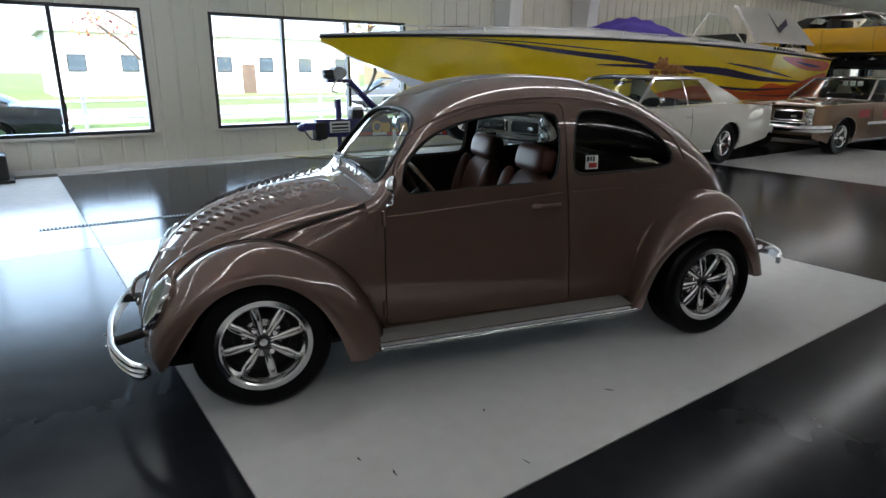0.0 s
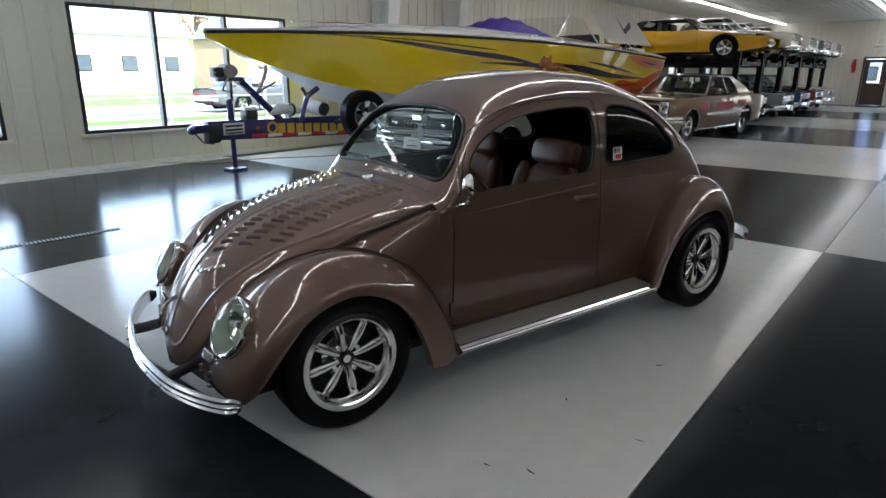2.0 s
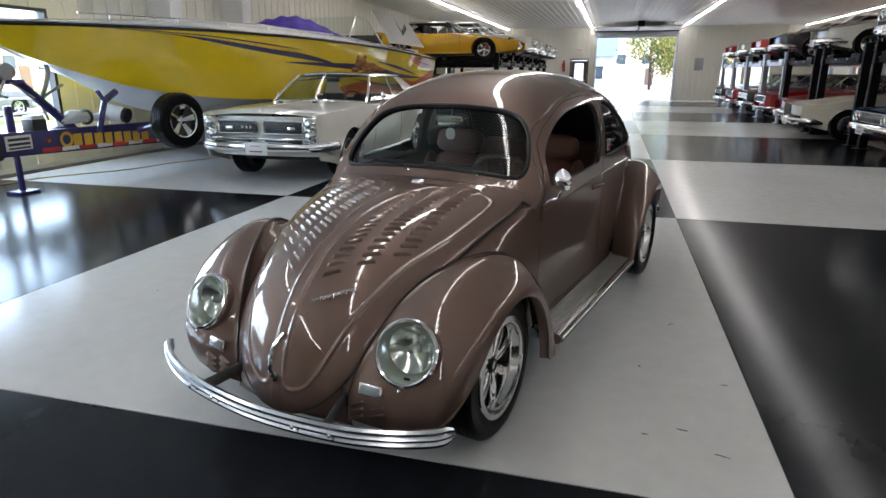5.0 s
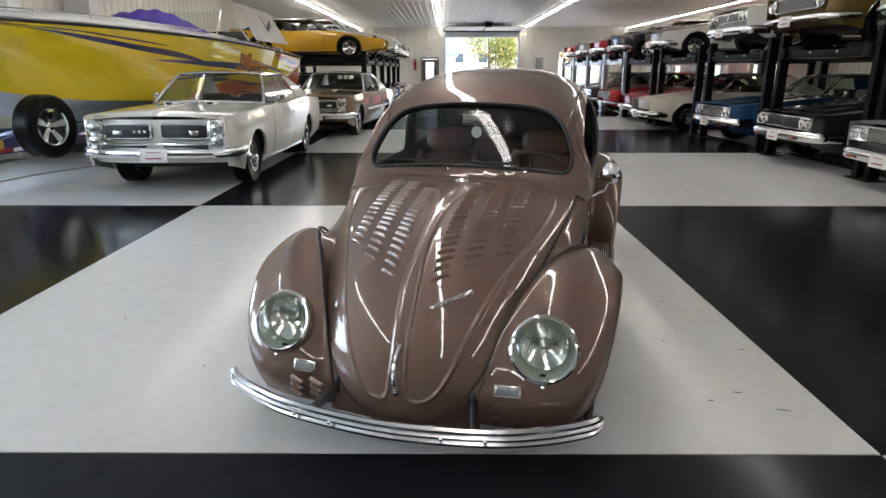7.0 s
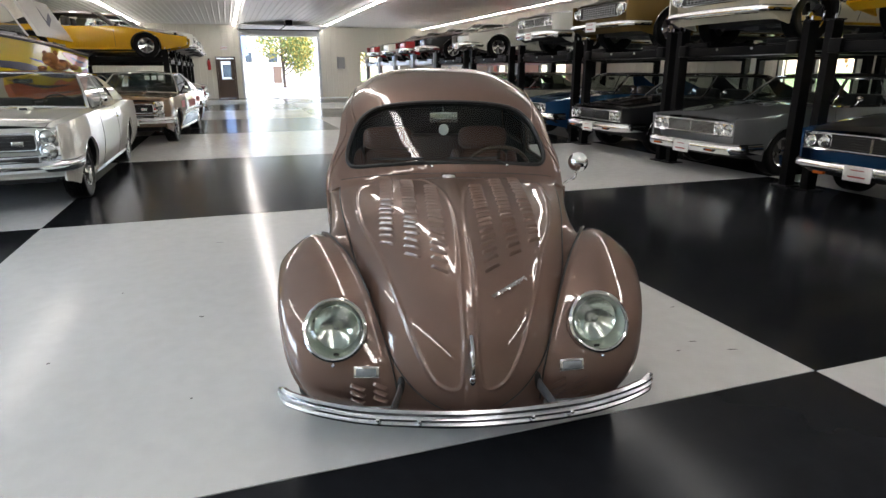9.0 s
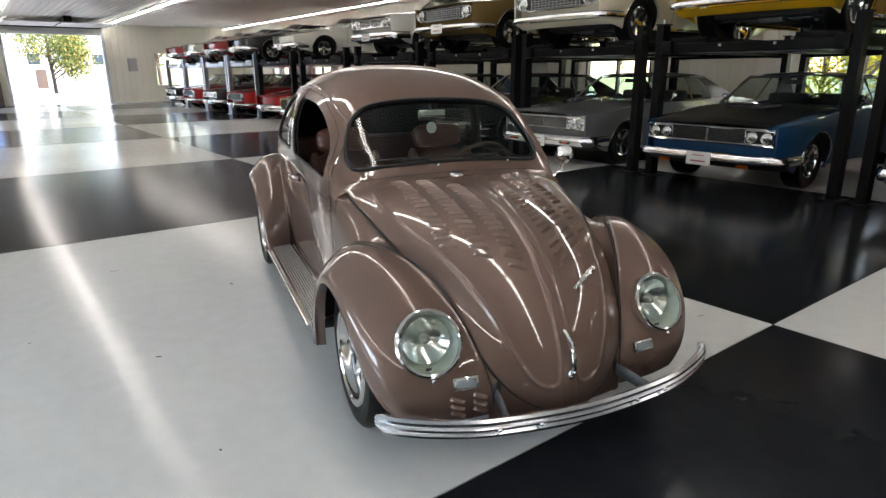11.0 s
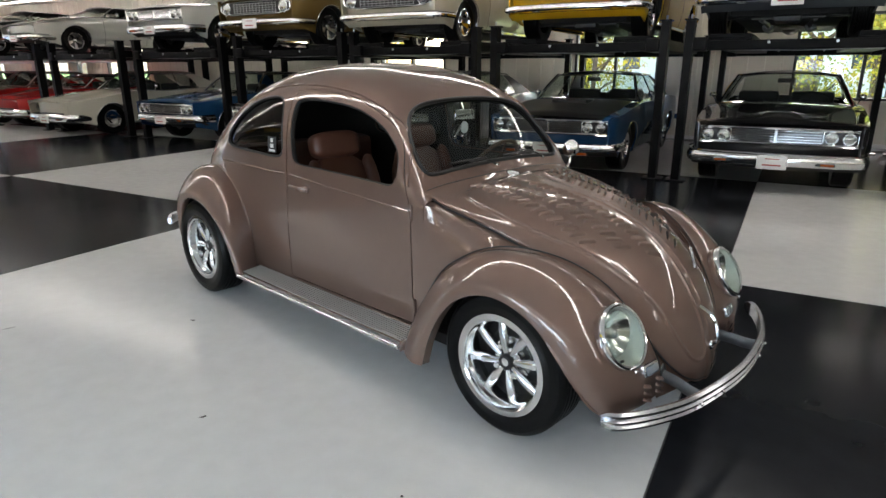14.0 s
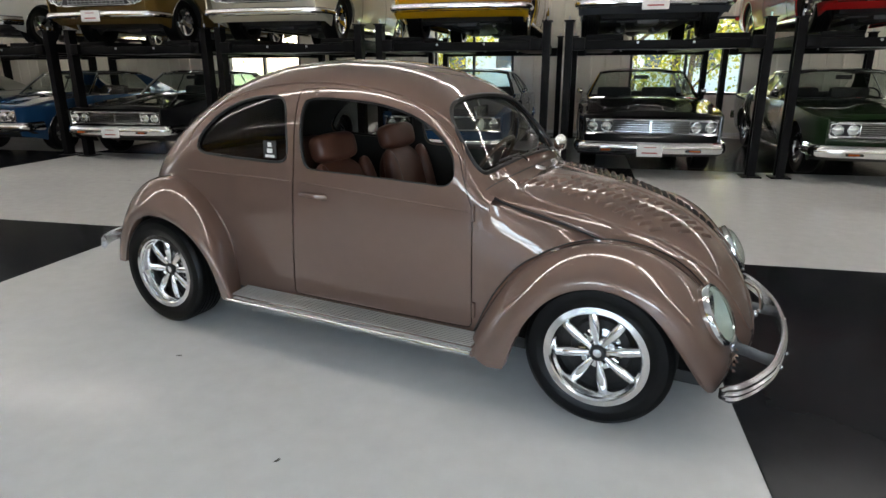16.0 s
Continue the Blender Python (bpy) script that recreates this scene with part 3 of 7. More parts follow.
def cab(s, v, side=1):
    """v below 0 is metres under the belt; from 0 it climbs over the roof to the other side."""
    zb, yb, zt, p = lerp(s, *ZB), lerp(s, *YB), lerp(s, *ZT), lerp(s, *PW)
    if v < 0:
        return C(s, side * cab_low(s, zb + v), zb + v)
    a = v / KV
    if a > math.pi - 1e-9:
        return C(s, -side * yb, zb)
    c, d = math.cos(a), math.sin(a)
    return C(s, side * math.copysign(yb * abs(c) ** (2 / p), c), zb + (zt - zb) * max(0, d) ** (2 / p))


def v_of(s, z):
    zb, zt, p = lerp(s, *ZB), lerp(s, *ZT), lerp(s, *PW)
    if z < zb:
        return z - zb
    return KV * math.asin(min(1, (z - zb) / (zt - zb)) ** (p / 2))


def on_side(pts, n):
    """A smooth closed outline of (s, z) on the body side, in sheet coordinates."""
    return [(p.x, v_of(p.x, p.y)) for p in spline([(a, b, 0) for a, b in pts], n, True)]


def ws_point(y, z):
    """Where the screen passes through (y, z): its s."""
    lo, hi = 0.45, 1.2
    for _ in range(40):
        m = (lo + hi) / 2
        if z > lerp(m, *ZT) or cab_implicit(m, y, z) > 0:
            lo = m
        else:
            hi = m
    return hi


def sharp_loop(pts, r, k=5):
    """A closed outline with its corners rounded by r."""
    out = []
    n = len(pts)
    for i in range(n):
        a, b, c = Vector(pts[i - 1]), Vector(pts[i]), Vector(pts[(i + 1) % n])
        u, w = (a - b), (c - b)
        d = min(r, 0.45 * u.length, 0.45 * w.length)
        p, q = b + u.normalized() * d, b + w.normalized() * d
        for j in range(k + 1):
            t = j / k
            out.append(tuple((1 - t) ** 2 * p + 2 * t * (1 - t) * b + t * t * q))
    return out


def dense(pts, step=0.04):
    out = []
    for i, p in enumerate(pts):
        a, b = Vector(p), Vector(pts[(i + 1) % len(pts)])
        k = max(1, int((b - a).length / step))
        out += [tuple(a.lerp(b, j / k)) for j in range(k)]
    return out


DOOR_WIN = [(0.660, 0.935), (0.658, 0.980), (0.675, 1.03), (0.716, 1.083), (0.785, 1.142), (0.885, 1.193), (1.035, 1.232), (1.20, 1.250), (1.35, 1.257), (1.435, 1.250), (1.468, 1.222), (1.472, 1.11), (1.460, 0.985), (1.440, 0.937), (1.39, 0.922), (1.20, 0.917), (1.0, 0.911), (0.80, 0.903), (0.70, 0.901)]
QUARTER = [(1.548, 1.09), (1.562, 1.18), (1.595, 1.238), (1.66, 1.256), (1.78, 1.250), (1.92, 1.217), (2.05, 1.150), (2.145, 1.068), (2.178, 1.005), (2.145, 0.967), (2.02, 0.956), (1.80, 0.949), (1.62, 0.946), (1.560, 0.965), (1.545, 1.01)]
DOOR = [(0.575, 0.262), (1.585, 0.262), (1.560, 0.50), (1.530, 0.80), (1.505, 1.00), (1.502, 1.15), (1.510, 1.292), (1.38, 1.298), (1.20, 1.290), (1.04, 1.272), (0.90, 1.230), (0.780, 1.172), (0.700, 1.098), (0.645, 1.015), (0.608, 0.925), (0.580, 0.85), (0.566, 0.80), (0.568, 0.55)]
win_v = on_side(DOOR_WIN, 60)
qtr_v = on_side(QUARTER, 56)
door_v = [(a, v_of(a, b)) for a, b in dense(sharp_loop(DOOR, 0.03))]
WS = [(0.0, 0.968), (0.30, 0.960), (0.43, 0.950), (0.487, 0.953), (0.508, 0.985), (0.503, 1.04), (0.478, 1.11), (0.440, 1.170), (0.385, 1.213), (0.30, 1.238), (0.16, 1.252), (0.0, 1.256)]
WS = WS + [(-y, z) for y, z in WS[-2:0:-1]]
ws_yz = [(p.x, p.y) for p in spline([(a, b, 0) for a, b in WS], 72, True)]
ws_v = []
for y_, z_ in ws_yz:
    s_ = ws_point(y_, z_)
    zb_, zt_, yb_, p_ = lerp(s_, *ZB), lerp(s_, *ZT), lerp(s_, *YB), lerp(s_, *PW)
    a_ = math.atan2(max(0, (z_ - zb_) / (zt_ - zb_)) ** (p_ / 2), math.copysign((abs(y_) / yb_) ** (p_ / 2), y_))
    ws_v.append((s_, KV * a_))

VTOP = KV * math.pi


def body_sheet():
    return (lambda u, v: cab(u, v) if v <= VTOP + 1e-9 else cab(u, VTOP - v, -1)), cab_normal


def grow(loop, d):
    """Moves an outline outward by d."""
    n = len(loop)
    out = []
    area = sum(loop[i][0] * loop[(i + 1) % n][1] - loop[(i + 1) % n][0] * loop[i][1] for i in range(n))
    sg = 1 if area > 0 else -1
    for i in range(n):
        a, b = Vector(loop[i - 1]), Vector(loop[(i + 1) % n])
        t = (b - a).normalized()
        out.append((loop[i][0] + sg * t.y * d, loop[i][1] - sg * t.x * d))
    return out


def bottom(s):
    return max(0.24, 0.24 + (s - 2.0) * 0.06) - lerp(s, *ZB)


# whole shell: both sides and the roof in one sheet, doors and windows cut out
ss = [0.495] + [0.50 + 0.04 * i for i in range(63)] + [3.0]
outline = [(s, bottom(s)) for s in ss] + [(3.0, VTOP * f / 14) for f in range(15)] + [(s, VTOP - bottom(s)) for s in reversed(ss)] + [(0.495, VTOP * (1 - f / 24)) for f in range(25)]
outline = [p for i, p in enumerate(outline) if (Vector(p) - Vector(outline[i - 1])).length > 1e-4]
mirror_v = lambda loop: [(a, VTOP - b) for a, b in loop]
surf, nrm = body_sheet()
g, nn = sheet(outline, [door_v, qtr_v, mirror_v(door_v), mirror_v(qtr_v), ws_v], 0.032, surf, nrm)
part("body_shell", g, BROWN, beetle, normals=nn)
# dark lining behind it closes the gaps
g, nn = sheet(outline, [grow(win_v, 0.004), grow(qtr_v, 0.004), mirror_v(grow(win_v, 0.004)), mirror_v(grow(qtr_v, 0.004)), grow(ws_v, 0.004)], 0.06, lambda u, v: surf(u, v) - nrm(*surf(u, v)) * 0.022, nrm, lip=0.01)
part("lining", g, LINING, beetle, "dark cloth lining", normals=nn)
for sg, mv in ((1, lambda q: q), (-1, mirror_v)):
    g, nn = sheet(mv(grow(door_v, -0.006)), [mv(win_v)], 0.032, surf, nrm)
    door = part("door", g, BROWN, beetle, normals=nn)
    loop = [surf(*p) - nrm(*surf(*p)) * 0.009 for p in mv(win_v)]
    part("window_seal", G().tube(loop, 0.0055, 8, True), SEAL, door, "black rubber window seal")
    # pressed swage line under the window and handle
    def belt_at(s_):
        z_ = 0.803 + 0.058 * min(1, (s_ - 0.58) / 0.92)
        y_ = cab_low(s_, z_) if z_ < lerp(s_, *ZB) else cab(s_, v_of(s_, z_)).y
        return C(s_, sg * (abs(y_) - 0.0018), z_)
    part("swage_line", G().tube([belt_at(0.585 + 0.03 * i) for i in range(31)], 0.0050, 8), BROWN, door)
    part("swage_line", G().tube([belt_at(1.540 + 0.03 * i) for i in range(25)], 0.0050, 8), BROWN, beetle)
    hy = cab_low(1.38, 0.80)
    handle = G().tube(spline([C(1.33, sg * (hy + 0.012), 0.802), C(1.36, sg * (hy + 0.034), 0.806), C(1.41, sg * (hy + 0.036), 0.806), C(1.465, sg * (hy + 0.02), 0.803)], 12), 0.010, 8, flat=1.2)
    handle.blob(C(1.34, sg * (hy + 0.008), 0.80), (0.028, 0.012, 0.018))
    part("handle", handle, BROWN, door)
    for z in (0.80, 0.36):
        part("hinge", G().tube([C(0.563, sg * (cab_low(0.563, z) + 0.006), z - 0.035), C(0.563, sg * (cab_low(0.563, z) + 0.006), z + 0.035)], 0.009, 10), BROWN, door)
    # quarter glass and seal
    g, nn = sheet(mv(grow(qtr_v, 0.003)), [], 0.05, lambda u, v: surf(u, v) - nrm(*surf(u, v)) * 0.012, nrm, lip=0.003)
    q = part("quarter_window", g, TINT, beetle, "dark tinted side glass", normals=nn)
    part("window_seal", G().tube([surf(*p) - nrm(*surf(*p)) * 0.004 for p in mv(qtr_v)], 0.0075, 8, True), SEAL, q, "black rubber window seal")

g, nn = sheet(grow(ws_v, 0.003), [], 0.05, lambda u, v: surf(u, v) - nrm(*surf(u, v)) * 0.010, nrm, lip=0.003)
screen = part("windscreen", g, CLEAR, beetle, "clear slightly green windscreen", normals=nn)
part("window_seal", G().tube([surf(*p) for p in ws_v], 0.010, 10, True), SEAL, screen, "black rubber screen seal")

# stickers on the quarter windows
for sg, mv, s0, w_, h_ in ((1, lambda q: q, 1.655, 0.075, 0.07), (-1, mirror_v, 1.66, 0.085, 0.085)):
    rows = []
    for i in range(4):
        rows.append([])
        for j in range(4):
            s, z = s0 + w_ * (i / 3 - 0.5), 1.005 + h_ * (j / 3 - 0.5)
            p = surf(*mv([(s, v_of(s, z))])[0])
            rows[-1].append(p - nrm(*p) * 0.007)
    st = part("sticker", G().grid(rows), STICKER if sg > 0 else INK, beetle, "small white sticker with red and black marks" if sg > 0 else "small dark round-topped sticker with white marks")
    for k, (a, b, c, d) in enumerate([(0.1, 0.55, 0.3, 0.9), (0.36, 0.6, 0.5, 0.88), (0.58, 0.55, 0.72, 0.9), (0.25, 0.1, 0.9, 0.45)] if sg > 0 else [(0.15, 0.05, 0.85, 0.2), (0.3, 0.3, 0.7, 0.55), (0.35, 0.65, 0.65, 0.9)]):
        q = []
        for u, w2 in ((a, b), (c, b), (c, d), (a, d)):
            s, z = s0 + w_ * (u - 0.5), 1.005 + h_ * (w2 - 0.5)
            p = surf(*mv([(s, v_of(s, z))])[0])
            q.append(p - nrm(*p) * 0.0055)
        part("mark", G().fan(q), (RED if k == 3 else INK) if sg > 0 else STICKER, st)

# roof gutter over the doors
for mv in (lambda q: q, mirror_v):
    gl = [(p.x, v_of(p.x, p.y)) for p in spline([(0.592, 0.905, 0), (0.632, 1.010, 0), (0.690, 1.100, 0), (0.772, 1.182, 0), (0.90, 1.246, 0), (1.08, 1.292, 0), (1.35, 1.318, 0), (1.60, 1.314, 0), (1.85, 1.278, 0), (2.06, 1.202, 0), (2.20, 1.105, 0), (2.27, 0.99, 0)], 50)]
    part("gutter", G().tube([surf(*p) for p in mv(gl)], 0.007, 8), BROWN, beetle)

# ---------------------------------------------------------------- bonnet
HC = [(0.505, 0.918), (0.36, 0.908), (0.15, 0.878), (0.0, 0.845), (-0.14, 0.797), (-0.25, 0.738), (-0.345, 0.662), (-0.418, 0.575), (-0.480, 0.470), (-0.525, 0.36), (-0.548, 0.262), (-0.546, 0.200)]
HE = [(0.535, 0.540, 0.862), (0.39, 0.532, 0.830), (0.20, 0.503, 0.777), (0.03, 0.465, 0.710), (-0.14, 0.425, 0.632), (-0.27, 0.380, 0.548), (-0.34, 0.348, 0.500), (-0.405, 0.316, 0.434), (-0.455, 0.277, 0.361), (-0.492, 0.222, 0.293), (-0.518, 0.161, 0.243), (-0.537, 0.095, 0.212), (-0.545, 0.02, 0.199)]
NU, NA = 240, 231
hc = spline([(a, 0, b) for a, b in HC], NU)
he = spline(HE, NU)


def hood_point(i, a):
    """A flat crown that rolls over a full shoulder to the edge."""
    c, e = hc[i], he[i]
    k = min(1, abs(a))
    roll = 0.40 * k**2 + 0.60 * (1 - (1 - k**3) ** 0.62)
    f = min(1, i / (0.35 * NU))
    s, y, z = c.x + (e.x - c.x) * ((1 - f) * k**2.2 + f * roll), e.y * a, c.z + (e.z - c.z) * roll
    if s > 0.40:
        # flush with the scuttle at its rear edge
        zb, yb, zt, p = lerp(s, *ZB), lerp(s, *YB), lerp(s, *ZT), lerp(s, *PW)
        w = min(1, (s - 0.40) / 0.11)
        z += (zb + (zt - zb) * max(0, 1 - min(1, abs(y) / yb) ** p) ** (1 / p) + 0.002 - z) * w * w * (3 - 2 * w)
    return C(s, y, z)


across = [math.sin(u * 1.25) / math.sin(1.25) for u in [-1 + 2 * j / (NA - 1) for j in range(NA)]]
grid_ = np.array([[hood_point(i, a) for a in across] for i in range(NU)], dtype=float)
du, dv = np.gradient(grid_, axis=0), np.gradient(grid_, axis=1)
hn = np.cross(dv, du)
hn /= np.linalg.norm(hn, axis=2, keepdims=True) + 1e-12
if hn[20, NA // 2, 2] < 0:
    hn = -hn


def hood_at(y, z):
    """The bonnet's own point nearest to a place in front view."""
    q = (grid_[:, :, 1] - y) ** 2 + (grid_[:, :, 2] - z) ** 2
    return Vector(grid_[np.unravel_index(np.argmin(q), q.shape)])


# raised bead: a loop on each half, along the spine, the rear edge and the side
loops_ = []
for sg in (1, -1):
    upper = [(0.42, 0.050), (0.27, 0.056), (0.16, 0.105), (0.090, 0.22), (0.062, 0.42), (0.062, 0.66), (0.085, 0.83), (0.15, 0.875), (0.25, 0.875)]
    pts = [hood_point(int(a * (NU - 1)), sg * b) for a, b in upper]
    pts += [hood_at(sg * y, z) for y, z in ((0.335, 0.700), (0.283, 0.610), (0.243, 0.530), (0.208, 0.443), (0.160, 0.348), (0.121, 0.303), (0.074, 0.285), (0.040, 0.302), (0.030, 0.360), (0.025, 0.44), (0.025, 0.55), (0.028, 0.66))]
    loops_.append(np.array(spline(pts, 700, True), dtype=float))
bead = np.concatenate(loops_)
disp = np.zeros((NU, NA))
for i in range(NU):
    d2 = ((grid_[i][:, None, :] - bead[None]) ** 2).sum(2).min(1)
    disp[i] = 0.0046 * np.exp(-d2 / 0.0075**2)
spine = np.array(across)
disp += 0.003 * np.exp(-((spine[None, :] * np.array([e.y for e in he])[:, None]) / 0.026) ** 6) * np.clip((np.arange(NU)[:, None] / NU - 0.05) / 0.1, 0, 1)
gd = grid_ + hn * disp[:, :, None]
g = G().grid([[tuple(p) for p in r] for r in gd])
rim = [tuple(p) for p in gd[:, 0]] + [tuple(p) for p in gd[-1, 1:]] + [tuple(p) for p in gd[::-1, -1]] + [tuple(p) for p in gd[0, ::-1]]
low = [(p[0], p[1] * 0.985, p[2] - 0.016) for p in rim]
g.grid([rim, low])
hood = part("hood", g, BROWN, beetle, smooth=50)
# thin black tube under the rim stands for the shade in the shut gap
part("gap_shade", G().tube([(p[0] - 0.003, p[1] * 1.003, p[2] - 0.007) for p in rim[::3]], 0.0042, 6, True), SEAL, hood, "dark line in place of the shade in the bonnet gap")

# the same added dark line for the shaded gap along the rear edge
part("gap_shade", G().tube([tuple(gd[0, j] + hn[0, j] * 0.0005 + np.array([-0.003, 0, 0])) for j in range(2, NA - 2, 3)], 0.0030, 6), SEAL, hood, "dark line in place of the shade in the bonnet gap")


def hood_frame(s, y):
    """A frame on the bonnet: x to the side, z along the normal."""
    q = grid_[:, :, :2] - np.array([-s, y])
    i, j = np.unravel_index(np.argmin((q**2).sum(2)), (NU, NA))
    n = Vector(hn[i, j])
    xa = Vector((0, 1, 0))
    xa = (xa - n * xa.dot(n)).normalized()
    ya = n.cross(xa)
    return Matrix.Translation(Vector(gd[i, j])) @ Matrix((xa, ya, n)).transposed().to_4x4()


# louvres: pressed scoops with an open mouth toward the screen
lv, mouth = G(), G()
rows = []
for i in range(15):
    a = -1 + 2 * i / 14
    h = 0.0115 * max(0, 1 - abs(a) ** 5) ** 0.5
    rows.append([(0.040 * a, -0.0125, -0.001), (0.040 * a, -0.0105, h * 0.16), (0.040 * a, -0.004, h * 0.62), (0.040 * a, 0.003, h * 0.96), (0.040 * a, 0.0055, h), (0.040 * a, 0.0068, h * 0.90)])
lv.grid(rows)
mouth.grid([[(0.039 * (-1 + 2 * i / 14), 0.0075, -0.001), (0.039 * (-1 + 2 * i / 14), 0.0060, 0.0104 * max(0, 1 - abs(-1 + 2 * i / 14) ** 5) ** 0.5)] for i in range(15)])
LV, MO = mesh_of("louvre", lv, BROWN), mesh_of("mouth", mouth, SEAL)
for sg in (1, -1):
    for (ya, yb2, sa, sb, n) in ((0.312, 0.306, 0.450, -0.125, 16), (0.212, 0.203, 0.375, -0.230, 18), (0.104, 0.100, 0.270, -0.312, 18)):
        for k in range(n):
            t = k / (n - 1)
            m = hood_frame(sa + (sb - sa) * t, sg * (ya + (yb2 - ya) * t)) @ pose(0, 0, 0, 0, 0, sg * (18 + 14 * t)) @ Matrix.Diagonal((0.88 + 0.06 * t, 0.64, 1.0, 1))
            lo = part("louvre", None, None, hood, data=LV)
            lo.matrix_local = m
            part("mouth", None, None, lo, "dark louvre opening", data=MO)

# bonnet handle, badge and script
hh = G()
pth = [hood_frame(-0.478, 0) @ Vector((0, 0, 0.004)), hood_frame(-0.496, 0) @ Vector((0, 0, 0.038)), hood_frame(-0.512, 0) @ Vector((0, 0, 0.044)), hood_frame(-0.528, 0) @ Vector((0, 0, 0.034)), hood_frame(-0.536, 0) @ Vector((0, 0, 0.006))]
hh.tube(spline(pth, 18), 0.0085, 8)
hh.blob((0, 0, 0), (0.013, 0.013, 0.02), Matrix.Translation(pth[-1]))
part("handle", hh, CHROME, hood, "arched chrome bonnet handle")
bd = part("emblem", G().lathe([(0.001, 0.008), (0.025, 0.007), (0.030, 0.004), (0.032, -0.001)], hood_frame(0.478, 0) @ Matrix.Diagonal((1.15, 1.0, 1, 1)), 24), CHROME, hood, "small round chrome badge")
sc_ = G()
base_ = hood_frame(-0.365, 0.158) @ pose(0, 0, 0, 0, 0, 180 + 32) @ Matrix.Diagonal((0.85, 1.1, 1, 1))
path = [(-0.10 + 0.2 * i / 40, 0.011 * math.sin(i * 1.55) * (0.6 + 0.4 * math.cos(i * 0.6)), 0.010 + 0.0 * i) for i in range(41)]
sc_.tube([base_ @ Vector(p) for p in path], 0.0028, 6).tube([base_ @ Vector((-0.10 + 0.05 * i, -0.006, 0.008)) for i in range(5)], 0.0022, 6)
part("script", sc_, CHROME, hood, "slanted chrome script trim")

# ---------------------------------------------------------------- wings
FI = [(-0.470, 0.270, 0.195), (-0.465, 0.280, 0.299), (-0.425, 0.308, 0.412), (-0.350, 0.350, 0.530), (-0.255, 0.402, 0.634), (-0.130, 0.468, 0.706), (0.010, 0.545, 0.738), (0.145, 0.596, 0.719), (0.280, 0.604, 0.648), (0.376, 0.606, 0.572), (0.480, 0.603, 0.425), (0.567, 0.598, 0.235)]
FM = [(-0.462, 0.420, 0.192), (-0.490, 0.440, 0.262), (-0.464, 0.466, 0.368), (-0.404, 0.502, 0.494), (-0.306, 0.538, 0.616), (-0.170, 0.588, 0.716), (0.000, 0.636, 0.749), (0.150, 0.664, 0.716), (0.278, 0.676, 0.632), (0.378, 0.684, 0.520), (0.468, 0.692, 0.375), (0.540, 0.690, 0.213)]
FO = [(-0.436, 0.568, 0.200), (-0.456, 0.610, 0.272), (-0.420, 0.660, 0.380), (-0.348, 0.694, 0.492), (-0.243, 0.718, 0.586), (-0.122, 0.738, 0.642), (0.000, 0.750, 0.661), (0.127, 0.758, 0.630), (0.237, 0.760, 0.547), (0.322, 0.758, 0.432), (0.385, 0.760, 0.318), (0.440, 0.752, 0.188)]
FL = [(-0.412, 0.606, 0.208), (-0.385, 0.664, 0.262), (-0.342, 0.704, 0.342), (-0.285, 0.728, 0.432), (-0.205, 0.746, 0.532), (-0.108, 0.757, 0.590), (0.00, 0.762, 0.607), (0.108, 0.765, 0.578), (0.195, 0.765, 0.515), (0.265, 0.762, 0.422), (0.320, 0.757, 0.310), (0.362, 0.748, 0.188)]
RI = [(1.955, 0.602, 0.225), (1.965, 0.604, 0.36), (1.99, 0.604, 0.50), (2.065, 0.602, 0.655), (2.20, 0.585, 0.765), (2.36, 0.550, 0.825), (2.52, 0.500, 0.820), (2.68, 0.440, 0.735), (2.80, 0.380, 0.585), (2.90, 0.340, 0.40), (2.94, 0.320, 0.26)]
RM = [(1.905, 0.690, 0.222), (1.925, 0.698, 0.36), (1.965, 0.705, 0.50), (2.055, 0.708, 0.650), (2.20, 0.702, 0.770), (2.375, 0.690, 0.818), (2.55, 0.668, 0.790), (2.70, 0.630, 0.690), (2.82, 0.585, 0.545), (2.91, 0.545, 0.40), (2.965, 0.520, 0.28)]
RO = [(1.862, 0.755, 0.222), (1.890, 0.768, 0.36), (1.940, 0.780, 0.485), (2.04, 0.790, 0.605), (2.20, 0.796, 0.700), (2.375, 0.796, 0.732), (2.535, 0.784, 0.695), (2.67, 0.755, 0.600), (2.775, 0.718, 0.490), (2.86, 0.680, 0.385), (2.92, 0.650, 0.285)]
RL = [(1.940, 0.752, 0.225), (1.968, 0.762, 0.34), (2.010, 0.772, 0.45), (2.090, 0.780, 0.550), (2.22, 0.785, 0.622), (2.375, 0.785, 0.640), (2.50, 0.776, 0.600), (2.60, 0.755, 0.520), (2.685, 0.725, 0.430), (2.755, 0.695, 0.350), (2.81, 0.668, 0.28)]


def lamp_frame(sg):
    """Middle and axis of a headlight."""
    return Matrix.Translation(C(-0.414, sg * 0.502, 0.490)) @ Vector((0.87, sg * 0.09, 0.485)).to_track_quat("Z", "Y").to_matrix().to_4x4()


